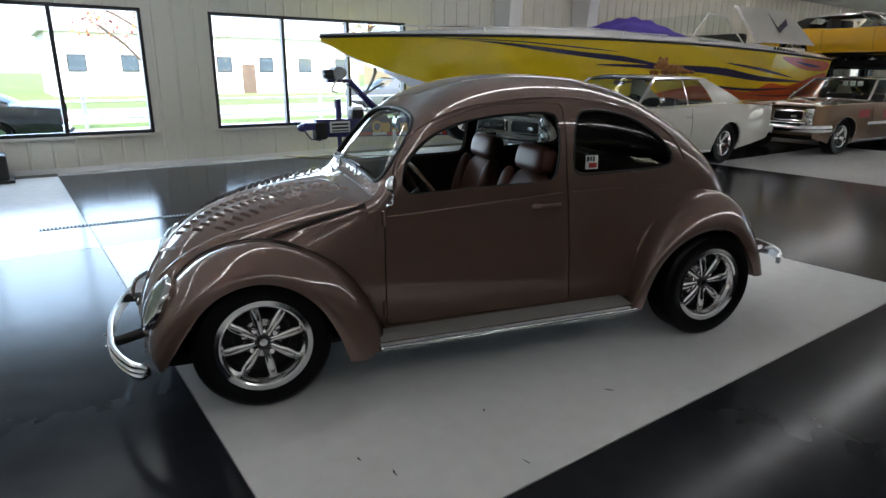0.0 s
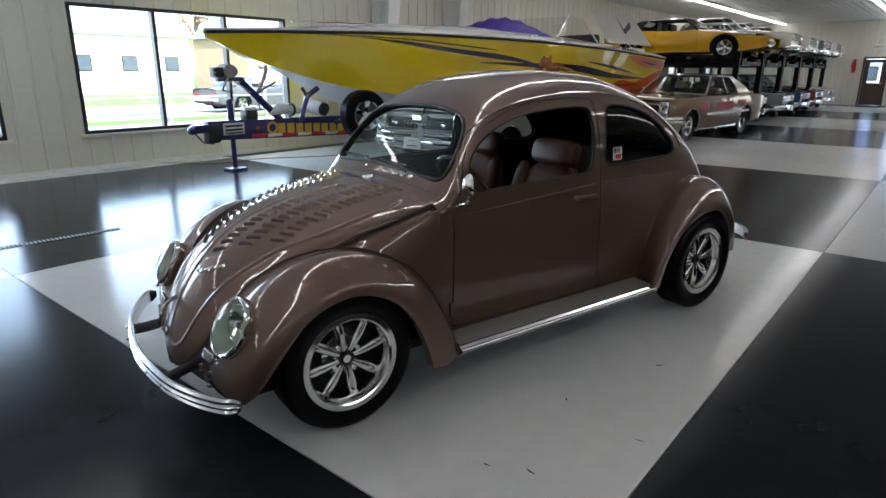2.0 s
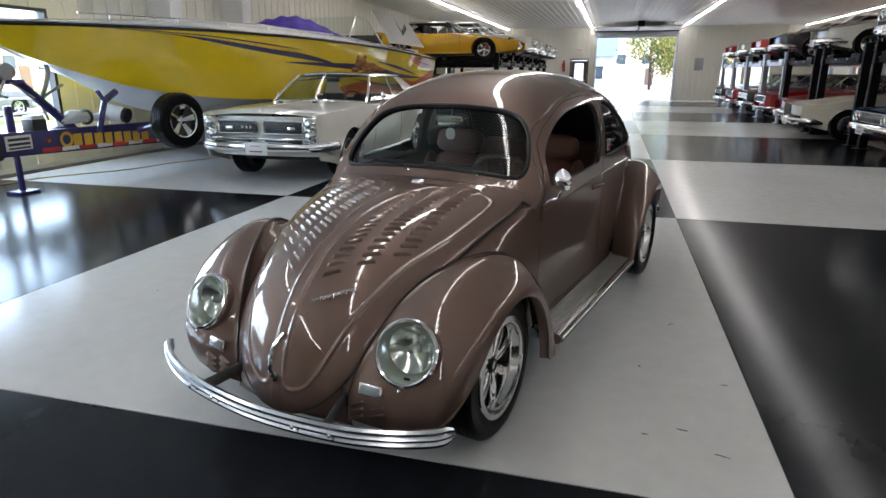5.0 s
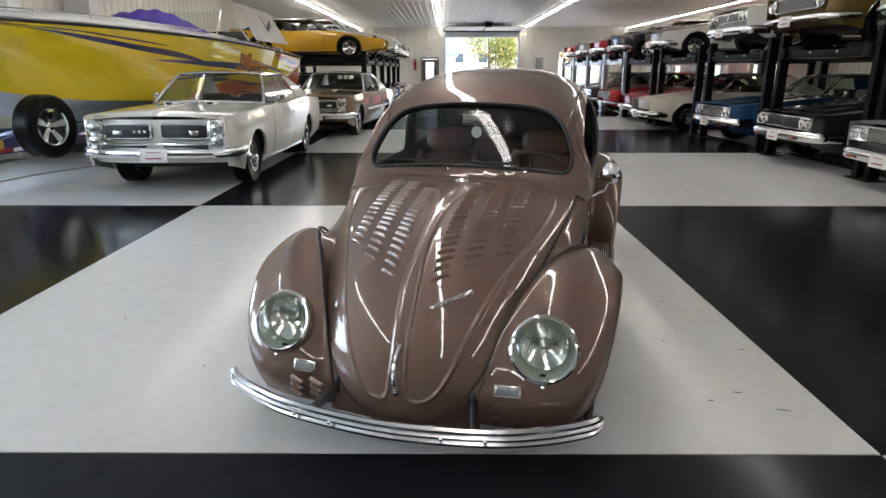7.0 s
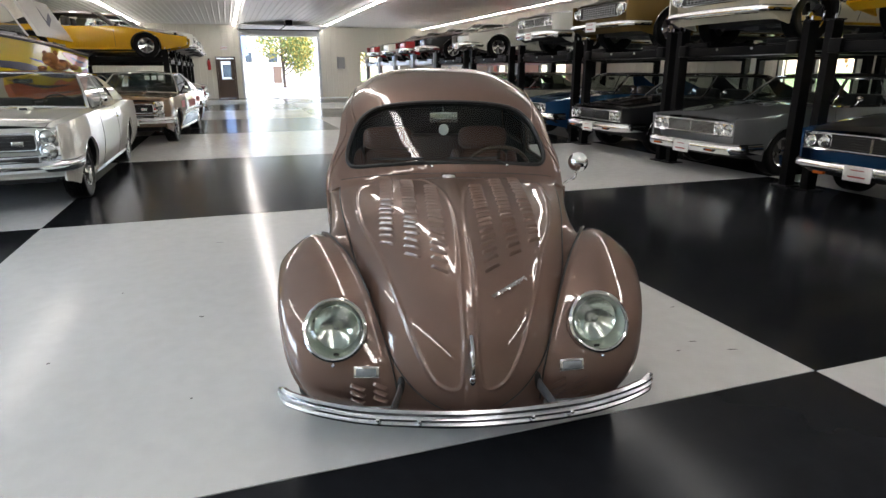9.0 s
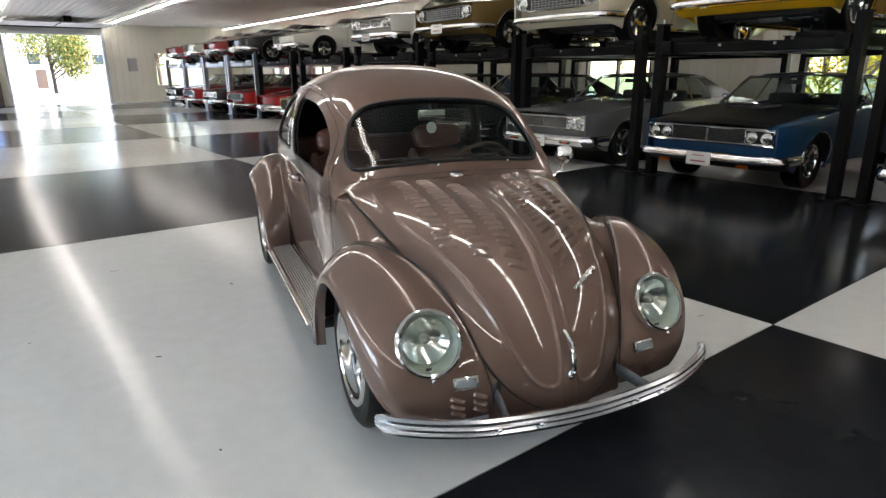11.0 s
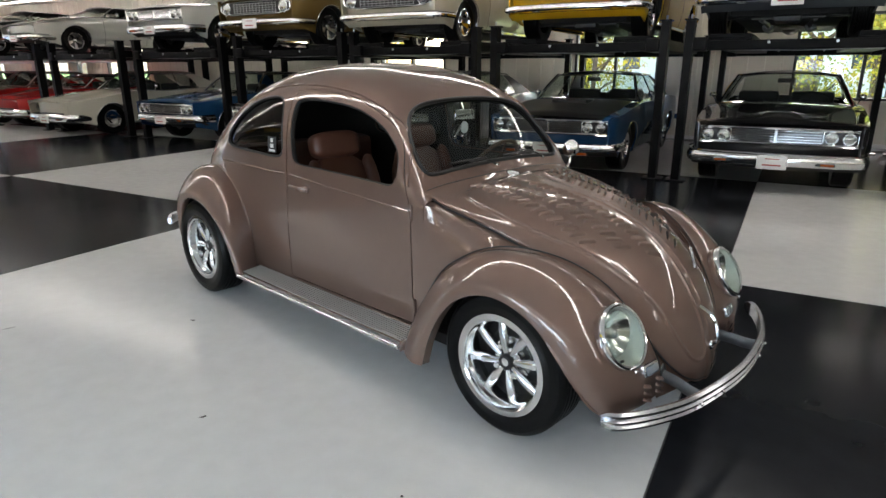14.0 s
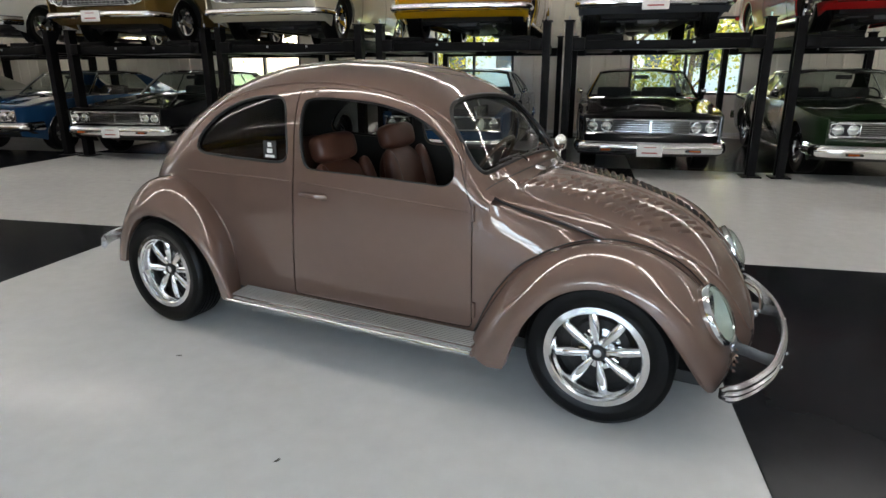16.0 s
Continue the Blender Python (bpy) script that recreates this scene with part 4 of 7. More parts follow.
def wing(name, guides, sg, n=96):
    guides = list(guides)
    if name == "rear_wing":
        guides[2] = [tuple(Vector(l).lerp(Vector(o), (1.0, 0.8, 0.65)[min(i, 2)]) + Vector((0, 0.004, 0))) for i, (o, l) in enumerate(zip(guides[2], guides[3]))]
    cs = [spline(q, n) for q in guides]
    rows = []
    for i in range(n):
        a, b, c, d = (C(q[i].x, sg * q[i].y, q[i].z) for q in cs)
        sec = spline([a, b, c, d], 34)
        inn = Vector((0, -sg * 0.020, 0))
        mid = Vector((-sum(q[i].x for q in cs) / 4, 0, 0.30))
        tuck = (Vector((mid.x, d.y, mid.z)) - d).normalized() * 0.006
        rows.append(sec + [d + inn * 0.25 + tuck, d + inn + tuck * 0.6, d + inn * 2.2])
    # fair the sheet: even out the curve along and across the wing, edges kept
    ga = np.array([[tuple(p) for p in r] for r in rows], dtype=float)
    for k in range(60):
        ga[1:-1, 1:33] += 0.25 * (ga[2:, 1:33] - 2 * ga[1:-1, 1:33] + ga[:-2, 1:33])
        if k % 6 == 0:
            ga[:, 2:32] += 0.2 * (ga[:, 3:33] - 2 * ga[:, 2:32] + ga[:, 1:31])
    rows = [[Vector(p) for p in r] for r in ga]
    lm_ = lamp_frame(sg).inverted()
    hole = (lambda p: (lm_ @ p).xy.length < 0.112 and (lm_ @ p).z > -0.25) if name == "front_wing" else (lambda p: False)
    w_ = part(name, G().grid(rows).without(hole), BROWN, beetle, smooth=60)
    # dark inner skin, a finger's width inside
    na = np.cross(np.gradient(ga, axis=0), np.gradient(ga, axis=1))
    na /= np.linalg.norm(na, axis=2, keepdims=True) + 1e-12
    if na[48, 12, 2] > 0:
        na = -na
    gi = ga[:, 0:31:3] + 0.012 * na[:, 0:31:3]
    part("inner_skin", G().grid([[tuple(p) for p in r] for r in gi]).without(hole), DARK, w_, "dark unpainted inner side")
    return w_


for sg in (1, -1):
    fw = wing("front_wing", (FI, FM, FO, FL), sg)
    wing("rear_wing", (RI, RM, RO, RL), sg)
    # bead between wing and body
    part("beading", G().tube([C(p.x, sg * (p.y + 0.003), p.z + 0.003) for p in spline(FI, 50)], 0.0028, 6), SEAL, fw)
    # side of the nose between bonnet edge and wing
    rows = []
    for p in spline(HE[:12], 70):
        q = C(p.x + 0.006, sg * (p.y - 0.004), p.z - 0.013)
        if p.x > -0.42:
            w2 = Vector((p.x, lerp(p.x, [c[0] for c in FI], [c[1] for c in FI]), lerp(p.x, [c[0] for c in FI], [c[2] for c in FI])))
        else:
            zz = min(p.z, 0.409)
            fz = [c[2] for c in FI[:3]]
            w2 = Vector((lerp(zz, fz, [c[0] for c in FI[:3]]), lerp(zz, fz, [c[1] for c in FI[:3]]), zz))
        e = C(w2.x, sg * w2.y, w2.z)
        bul = Vector((0, sg * 0.015, 0.006)) * (q - e).length / 0.4
        shoulder = lambda d: 1 - (1 - min(1.0, d / 0.10)) ** 2.2
        full = max(1e-3, shoulder(q.z - e.z))
        row = []
        for t in [k / 12 for k in range(13)]:
            r = q + (e - q) * t
            f = shoulder(q.z - r.z) / full if q.z - e.z > 0.02 else t
            r.y = q.y + (e.y - q.y) * f + bul.y * (4 * t * (1 - t)) * max(0.0, min(1.0, 1 - p.x / 0.25))
            row.append(r)
        tuck = C(p.x + 0.010, sg * (p.y - 0.035), p.z - 0.008)
        for r in row:
            w = max(0, min(1, (-r.x - 0.36) / 0.13))
            s_ = max(0.42, -r.x)
            zb_, zt_, yb_, p_ = lerp(s_, *ZB), lerp(s_, *ZT), lerp(s_, *YB), lerp(s_, *PW)
            y_ = cab_low(s_, r.z) if r.z < zb_ else yb_ * max(0.0, 1 - min(1, (r.z - zb_) / (zt_ - zb_)) ** p_) ** (1 / p_)
            if w > 0:
                r.y = sg * (abs(r.y) + (y_ + 0.0015 - abs(r.y)) * w * w * (3 - 2 * w))
        rows.append([tuck] + row)
    ga = np.array([[tuple(p) for p in r] for r in rows], dtype=float)
    for k in range(50):
        ga[1:-1, 2:-1] += 0.25 * (ga[2:, 2:-1] - 2 * ga[1:-1, 2:-1] + ga[:-2, 2:-1])
    rows = [[Vector(p) for p in r] for r in ga]
    part("nose_side", G().grid(rows), BROWN, beetle, smooth=60)
    # headlight: painted bucket, chrome ring, lens, reflector
    m = lamp_frame(sg)
    hl = part("headlight", G().lathe([(0.112, -0.12), (0.118, -0.05), (0.121, -0.006), (0.117, 0.002)], m, 48), BROWN, beetle)
    part("ring", G().lathe([(0.1215, -0.012), (0.1225, -0.005), (0.120, 0.005), (0.113, 0.010), (0.107, 0.008), (0.106, -0.004)], m, 56), CHROME, hl, "chrome headlight ring")
    part("bowl", G().lathe([(0.106, 0.004), (0.104, -0.018), (0.098, -0.050), (0.080, -0.075), (0.001, -0.085)], m, 32), BOWL, hl, "pale green-white lamp bowl")
    um = Matrix.Translation(m @ Vector((0, 0.012, -0.030))) @ Vector((0.97, sg * 0.10, 0.16)).to_track_quat("Z", "Y").to_matrix().to_4x4()
    sb = part("sealed_beam", G().lathe([(0.088, -0.034), (0.089, -0.004), (0.085, 0.001)], um, 40), ALU, hl)
    part("reflector", G().lathe([(0.085, -0.001), (0.070, -0.018), (0.046, -0.034), (0.020, -0.042), (0.001, -0.043)], um, 32), MIRROR, sb, "silvered reflector")
    part("bulb", G().lathe([(0.0005, 0.006), (0.012, 0.002), (0.018, -0.010), (0.019, -0.034)], um, 16), FROST, sb)
    part("lens", G().lathe([(0.106, 0.002), (0.099, 0.014), (0.080, 0.027), (0.050, 0.036), (0.02, 0.040), (0.0005, 0.041)], m, 48), LENS, hl, "domed clear glass lens").visible_shadow = False
    part("vent_slot", G().box((0, -0.088, -0.050), (0.022, 0.010, 0.012), m, bevel=0.003), SEAL, hl)
    part("screw", G().blob((0, -0.130, -0.004), (0.008, 0.008, 0.008), m, 8, 6), CHROME, hl)
    # turn signal
    m = Matrix.Translation(C(-0.470, sg * 0.388, 0.341)) @ Vector((0.93, sg * 0.08, 0.30)).to_track_quat("Z", "Y").to_matrix().to_4x4()
    ts = part("turn_signal", G().box((0, 0, 0.0), (0.098, 0.048, 0.022), m, bevel=0.010), CHROME, beetle, "oblong chrome signal lamp")
    part("lens", G().box((0, 0, 0.009), (0.078, 0.031, 0.012), m, bevel=0.005), SIGNAL, ts, "frosted clear lens")
    # six small louvres under it
    for r_ in range(3):
        for c_ in (0, 1):
            mm = Matrix.Translation(C(-0.489 - 0.002 * r_ + 0.006 * c_, sg * (0.338 + 0.085 * c_), 0.288 - 0.026 * r_ - 0.004 * c_)) @ m.to_quaternion().to_matrix().to_4x4() @ pose(0, 0, 0, 0, 0, 0)
            lo = part("louvre", None, None, fw, data=LV)
            ya = Vector((0, sg, 0.18 * 1)).normalized()
            zn = Vector((0.985, sg * 0.03, 0.12)).normalized()
            ya = (ya - zn * ya.dot(zn)).normalized()
            xm = Matrix((ya, zn.cross(ya), zn)).transposed().to_4x4()
            lo.matrix_local = Matrix.Translation(mm.translation) @ xm @ pose(0, 0, 0, 0, 0, sg * 14) @ Matrix.Diagonal((0.72, 0.72, 1.0, 1))
    # running board
    rb = part("running_board", G().prism([C(0.50, sg * 0.60, 0.215), C(0.50, sg * 0.742, 0.205), C(0.50, sg * 0.757, 0.222), C(0.50, sg * 0.757, 0.240), C(0.50, sg * 0.745, 0.252), C(0.50, sg * 0.60, 0.262)], (-1.40, 0, 0)), ALU, beetle, "ribbed bright metal running board", smooth=25)
    for k in range(9):
        yy = 0.618 + 0.0135 * k
        part("rib", G().box(((-1.2), sg * yy, 0.2635 - 0.0062 * (k / 8) * 1.6), (1.38, 0.006, 0.006)), BOARD, rb, smooth=0)
    part("edge_trim", G().tube([C(0.50, sg * 0.757, 0.231), C(1.90, sg * 0.757, 0.231)], 0.012, 10), CHROME, rb, "chrome edge strip")
    part("tailpipe_badge", G().lathe([(0.001, 0.006), (0.030, 0.006), (0.038, 0.0), (0.038, -0.02)], Matrix.Translation(C(1.775, sg * 0.685, 0.182)) @ pose(0, 0, 0, 90 * -sg, 0, 0) @ Matrix.Diagonal((1, 0.7, 1, 1)), 24), CHROME, beetle, "oval chrome plate under the sill")
    # side mirror on the hinge
    if sg < 0:
        continue
    base_m = C(0.575, sg * 0.615, 0.845)
    head = C(0.592, sg * 0.690, 0.955)
    sm = part("side_mirror", G().tube(spline([base_m, base_m + Vector((0, sg * 0.03, 0.02)), C(0.585, sg * 0.675, 0.88), head], 12), 0.0065, 8), CHROME, beetle, "round chrome mirror on a bent arm")
    m = Matrix.Translation(head) @ Vector((-1, sg * 0.50, 0.05)).to_track_quat("Z", "Y").to_matrix().to_4x4()
    part("mirror_head", G().lathe([(0.049, 0.004), (0.052, 0.0), (0.049, -0.012), (0.035, -0.028), (0.012, -0.036), (0.0005, -0.037)], m, 28), CHROME, sm)
    part("mirror_glass", G().lathe([(0.049, 0.0035), (0.0005, 0.0035)], m, 28), CHROME, sm)

# nose apron under the bonnet
rows = []
for i in range(25):
    y = -0.29 + 0.58 * i / 24
    k = abs(y) / 0.29
    rows.append([C(-0.516 + 0.075 * k**2, y, 0.190 + 0.16 * k**2.2), C(-0.512 + 0.06 * k**2, y, 0.182 + 0.04 * k), C(-0.505 + 0.04 * k**2, y, 0.175), C(-0.45, y, 0.155)])
part("apron", G().grid(rows), BROWN, beetle, smooth=60)

# bumpers: three ribbed blade on brackets
def blade(pts, name, label):
    pa = spline(pts, 60)
    sec = [(0.0, -0.034), (0.010, -0.036), (0.019, -0.028), (0.020, -0.020), (0.013, -0.013), (0.020, -0.006), (0.022, 0.003), (0.014, 0.009), (0.020, 0.016), (0.019, 0.026), (0.010, 0.034), (0.0, 0.033), (-0.004, 0.03), (-0.004, -0.03)]
    rows = []
    for i, p in enumerate(pa):
        a, b = pa[max(0, i - 1)], pa[min(59, i + 1)]
        t = (b - a).normalized()
        n = Vector((t.y, -t.x, 0))
        if n.x < 0 and name == "front_bumper":
            n = -n
        if n.x > 0 and name == "rear_bumper":
            n = -n
        end = min(1, 0.55 + min(i, 59 - i) / 8)
        rows.append([p + n * q[0] + Vector((0, 0, q[1] * end)) for q in sec])
    g = G().grid(rows, close_v=True)
    g.fan(rows[0])
    g.fan(rows[-1])
    return part(name, g, SATIN, beetle, label, smooth=25)


fb = blade([C(-0.452, 0.703, 0.268), C(-0.505, 0.662, 0.262), C(-0.575, 0.52, 0.254), C(-0.630, 0.33, 0.250), C(-0.662, 0.0, 0.248), C(-0.630, -0.33, 0.250), C(-0.575, -0.52, 0.254), C(-0.505, -0.662, 0.262), C(-0.452, -0.703, 0.268)], "front_bumper", "slim ribbed chrome bumper blade")
for sg in (1, -1):
    part("bracket", G().tube(spline([C(-0.455, sg * 0.262, 0.268), C(-0.53, sg * 0.275, 0.262), C(-0.59, sg * 0.29, 0.252), C(-0.645, sg * 0.30, 0.250)], 14), 0.009, 8, flat=2.8), IRON, fb, "flat grey steel bracket")
    part("grommet", G().blob(C(-0.463, sg * 0.258, 0.272), (0.015, 0.020, 0.042)), SEAL, fb)
    for yy, ss_ in ((0.345, -0.655), (0.20, -0.677)):
        part("bolt", G().blob(C(ss_, sg * yy, 0.250), (0.007, 0.008, 0.008), None, 10, 6), CHROME, fb)
rbp = blade([C(2.93, 0.70, 0.38), C(3.02, 0.63, 0.38), C(3.10, 0.45, 0.38), C(3.13, 0.0, 0.38), C(3.10, -0.45, 0.38), C(3.02, -0.63, 0.38), C(2.93, -0.70, 0.38)], "rear_bumper", "ribbed chrome rear bumper")
for sg in (1, -1):
    part("bracket", G().tube([C(2.88, sg * 0.40, 0.34), C(3.09, sg * 0.45, 0.38)], 0.014, 8), ALU, rbp)

# wipers
for y0, y1 in ((0.30, 0.02), (-0.08, -0.36)):
    piv = C(0.515, y0, 0.955)
    wp = part("wiper", G().tube(spline([piv, C(0.53, y0 - 0.06, 0.985), C(0.535, y0 - 0.18, 0.985)], 8), 0.0045, 6), SEAL, beetle, "thin dark wiper arm")
    part("blade", G().tube([C(0.548, y0 - 0.04, 0.992), C(0.548, y1 - 0.02, 0.990)], 0.005, 6), SEAL, wp)
    part("pivot", G().blob(piv, (0.008, 0.008, 0.008), None, 10, 6), CHROME, wp)

# wheels: eight polished spokes
spoke = G()
rows = []
for i in range(15):
    t = i / 14
    r = 0.036 + 0.132 * t
    w_ = 0.0115 + 0.0115 * math.sin(math.pi * min(1, t * 0.74)) ** 1.3
    h = 0.010 + 0.010 * math.sin(math.pi * min(1, t * 0.85))
    z0 = 0.022 - 0.006 * t
    rows.append([(r, w_ * math.cos(a), z0 + h * math.sin(a)) for a in [math.pi * k / 8 for k in range(9)]] + [(r, -w_ * 0.8, z0 - 0.016), (r, w_ * 0.8, z0 - 0.016)])
spoke.grid(rows, close_v=True)
SPOKE = mesh_of("spoke", spoke, ALU)


def tyre_mesh(name, R, w, rim):
    prof = [(rim, -w * 0.42), (rim + 0.012, -w * 0.47), (R - 0.055, -w * 0.52), (R - 0.022, -w * 0.50), (R - 0.006, -w * 0.43), (R, -w * 0.36)]
    for k in range(5):
        c = -w * 0.30 + w * 0.15 * k
        prof += [(R, c - w * 0.055), (R - 0.006, c - w * 0.045), (R - 0.006, c + w * 0.0), (R, c + w * 0.01)]
    prof += [(R, w * 0.36), (R - 0.006, w * 0.43), (R - 0.022, w * 0.50), (R - 0.055, w * 0.52), (R - 0.060, w * 0.513), (rim + 0.012, w * 0.47), (rim, w * 0.42)]
    return mesh_of(name, G().lathe(prof, None, 64), RUBBER, 30)


BT_F, BT_R = tyre_mesh("tyre", 0.296, 0.165, 0.196), tyre_mesh("tyre", 0.301, 0.185, 0.196)
RIM = mesh_of("rim", G().lathe([(0.206, 0.070), (0.211, 0.080), (0.208, 0.087), (0.186, 0.089), (0.179, 0.083), (0.177, 0.066), (0.169, 0.058), (0.166, 0.040), (0.165, 0.0), (0.165, -0.03), (0.178, -0.075), (0.195, -0.08)], None, 64), ALU)
DISC = mesh_of("brake_drum", G().lathe([(0.172, -0.045), (0.13, -0.04), (0.12, -0.015), (0.06, -0.012), (0.001, -0.012)], None, 32), DARK)
HUB = mesh_of("hub", G().lathe([(0.090, -0.016), (0.089, -0.008), (0.060, -0.004), (0.052, 0.012), (0.044, 0.022), (0.030, 0.026)], None, 32), ALU)
CAP = mesh_of("cap", G().lathe([(0.032, 0.022), (0.032, 0.040), (0.028, 0.047), (0.018, 0.048), (0.017, 0.045)], None, 24), SEAL)
CAPC = mesh_of("cap_badge", G().lathe([(0.017, 0.0455), (0.0005, 0.0465)], None, 24), ALU)
NUT = mesh_of("lug_nut", G().lathe([(0.013, 0.0), (0.013, 0.016), (0.009, 0.020), (0.0005, 0.020)], None, 10), CHROME)
for s, yo, zz, ty, r0 in ((0.0, 0.600, 0.296, BT_F, 11), (2.40, 0.648, 0.301, BT_R, 5)):
    for sg in (1, -1):
        wh = new("wheel")
        wh.parent = beetle
        wh.matrix_local = Matrix.Translation(C(s, sg * yo, zz)) @ pose(0, 0, 0, -90 * sg, 0, 0) @ pose(0, 0, 0, 0, 0, r0)
        part("tyre", None, None, wh, "black tyre with plain sidewall", data=ty)
        part("rim", None, None, wh, "polished alloy rim", data=RIM)
        part("brake_drum", None, None, wh, data=DISC)
        part("hub", None, None, wh, data=HUB)
        part("cap", None, None, wh, "black centre cap", data=CAP)
        part("cap_badge", None, None, wh, data=CAPC)
        for k in range(8):
            part("spoke", None, None, wh, data=SPOKE).matrix_local = pose(0, 0, 0.008, 0, 0, 45 * k)
        for k in range(4):
            part("lug_nut", None, None, wh, data=NUT).matrix_local = pose(0.062 * math.cos(math.pi * (k / 2 + 0.125)), 0.062 * math.sin(math.pi * (k / 2 + 0.125)), 0.02, 0, 0, 0)

# floor pan, wheel houses and cabin fittings
part("floor_pan", G().box(C(1.25, 0, 0.225), (3.3, 1.10, 0.06), bevel=0.02).box(C(0.47, 0, 0.50), (0.03, 1.0, 0.50)).box(C(0.05, 0, 0.36), (0.75, 0.62, 0.26)).box(C(2.3, 0, 0.42), (1.0, 0.95, 0.36)), DARK, beetle)
for s in (0.0, 2.4):
    part("axle", G().cyl(C(s, -0.6, 0.295), C(s, 0.6, 0.295), 0.04, 12), DARK, beetle)
part("dashboard", G().prism([C(0.60, -0.52, 0.70), C(0.65, -0.52, 0.72), C(0.68, -0.52, 0.85), C(0.65, -0.52, 0.895), C(0.60, -0.52, 0.90)], (0, 1.04, 0)), BROWN, beetle, "painted dash panel")
dm = Matrix.Translation(C(0.86, 0.30, 0.865)) @ Vector((-0.82, 0, 0.55)).to_track_quat("Z", "Y").to_matrix().to_4x4()
sw = part("steering_wheel", G().tube([dm @ Vector((0.185 * math.cos(a), 0.185 * math.sin(a), 0)) for a in [2 * math.pi * k / 40 for k in range(40)]], 0.011, 8, True), mat("varnished wood", (0.07, 0.035, 0.015), 0.3, coat=0.5), beetle, "wood-rim steering wheel")
for k in range(3):
    a = math.radians(90 + 120 * k)
    part("spoke", G().tube([dm @ Vector((0, 0, -0.03)), dm @ Vector((0.18 * math.cos(a), 0.18 * math.sin(a), 0))], 0.009, 6, flat=0.4), ALU, sw)
part("column", G().cyl(dm @ Vector((0, 0, -0.02)), dm @ Vector((0, 0, -0.30)), 0.022, 12), SEAL, sw)


def seat(y, s):
    ob = new("front_seat")
    ob.parent = beetle
    tagged(ob, "brown leather bucket seat")
    def cushion(name, c, size, m, sq=2.6):
        rows = []
        for i in range(17):
            a = math.pi * (i / 16 - 0.5)
            a = max(-1.55, min(1.55, a))
            sa, ca = math.sin(a), math.cos(a)
            rows.append([])
            for j in range(28):
                b = 2 * math.pi * j / 28
                f = lambda v: math.copysign(abs(v) ** (2 / sq), v)
                rows[-1].append(m @ (Vector(c) + Vector((size[0] * f(ca) * f(math.cos(b)), size[1] * f(ca) * f(math.sin(b)), size[2] * f(sa)))))
        part(name, G().grid(rows, close_v=True), LEATHER, ob, smooth=60)
    cushion("cushion", C(s, y, 0.43), (0.25, 0.235, 0.075), Matrix())
    tilt = Matrix.Translation(C(s + 0.22, y, 0.46)) @ pose(0, 0, 0, 0, -14, 0)
    cushion("backrest", (0, 0, 0.22), (0.075, 0.225, 0.27), tilt)
    cushion("bolster", (0.05, 0.185, 0.22), (0.05, 0.045, 0.25), tilt)
    cushion("bolster", (0.05, -0.185, 0.22), (0.05, 0.045, 0.25), tilt)
    cushion("headrest", (0.015, 0, 0.545), (0.058, 0.160, 0.074), tilt, 3.6)
    for q in (-0.05, 0.05):
        part("post", G().cyl(tilt @ Vector((0, q, 0.5)), tilt @ Vector((0, q, 0.58)), 0.008, 8), CHROME, ob)


seat(0.31, 1.16)
seat(-0.31, 1.16)
part("rear_seat", G().box(C(1.98, 0, 0.50), (0.45, 1.02, 0.18), bevel=0.06).box(C(2.22, 0, 0.72), (0.16, 1.02, 0.46), pose(0, 0, 0, 0, 0, 0), bevel=0.06), LEATHER, beetle, "brown leather rear bench")
rv = part("inner_mirror", G().box(C(0.80, 0.0, 1.175), (0.015, 0.15, 0.055), bevel=0.012), CHROME, beetle, "chrome cabin mirror")
part("stem", G().cyl(C(0.81, 0, 1.20), C(0.84, 0, 1.27), 0.006, 8), CHROME, rv)
part("air_freshener", G().lathe([(0.001, -0.004), (0.03, -0.003), (0.03, 0.003), (0.001, 0.004)], Matrix.Translation(C(0.80, 0.0, 1.11)) @ pose(0, 0, 0, 0, 90, 0) @ Matrix.Diagonal((1, 0.9, 1, 1)), 20), WHITE, beetle)
# ---------------------------------------------------------------- other cars
MATTE_BLACK = mat("satin black", (0.012, 0.012, 0.013), 0.38, vary=0.2)
VINYL = mat("black vinyl roof", (0.014, 0.014, 0.014), 0.5, bump=0.0008, bump_scale=200)
SALOON = mat("dark cabin trim", (0.02, 0.018, 0.017), 0.6)
CARGLASS = glass("car glass", (0.80, 0.86, 0.83), 1.5)
PLATE = mat("plate white", (0.72, 0.72, 0.70), 0.4)
RED_BAR = mat("red print", (0.36, 0.05, 0.05), 0.5)
CT = tyre_mesh("tyre", 0.335, 0.215, 0.197)
CRIM = mesh_of("rim", G().lathe([(0.203, 0.095), (0.200, 0.103), (0.188, 0.096), (0.180, 0.075), (0.170, 0.03), (0.10, 0.012), (0.02, 0.010), (0.001, 0.010)], None, 40), mat("dark wheel centre", (0.12, 0.12, 0.12), 0.3, metal=0.8))
CLIP = mesh_of("rim_lip", G().lathe([(0.2035, 0.096), (0.200, 0.104), (0.186, 0.097), (0.178, 0.07)], None, 40), CHROME)
CSP = mesh_of("spoke", G().prism([(0.03, -0.022, 0.03), (0.10, -0.028, 0.045), (0.182, -0.040, 0.065), (0.182, 0.040, 0.065), (0.10, 0.028, 0.045), (0.03, 0.022, 0.03)], (0, 0, 0.018)), CHROME)
CCAP = mesh_of("cap", G().lathe([(0.045, 0.03), (0.045, 0.062), (0.035, 0.072), (0.001, 0.074)], None, 20), CHROME)
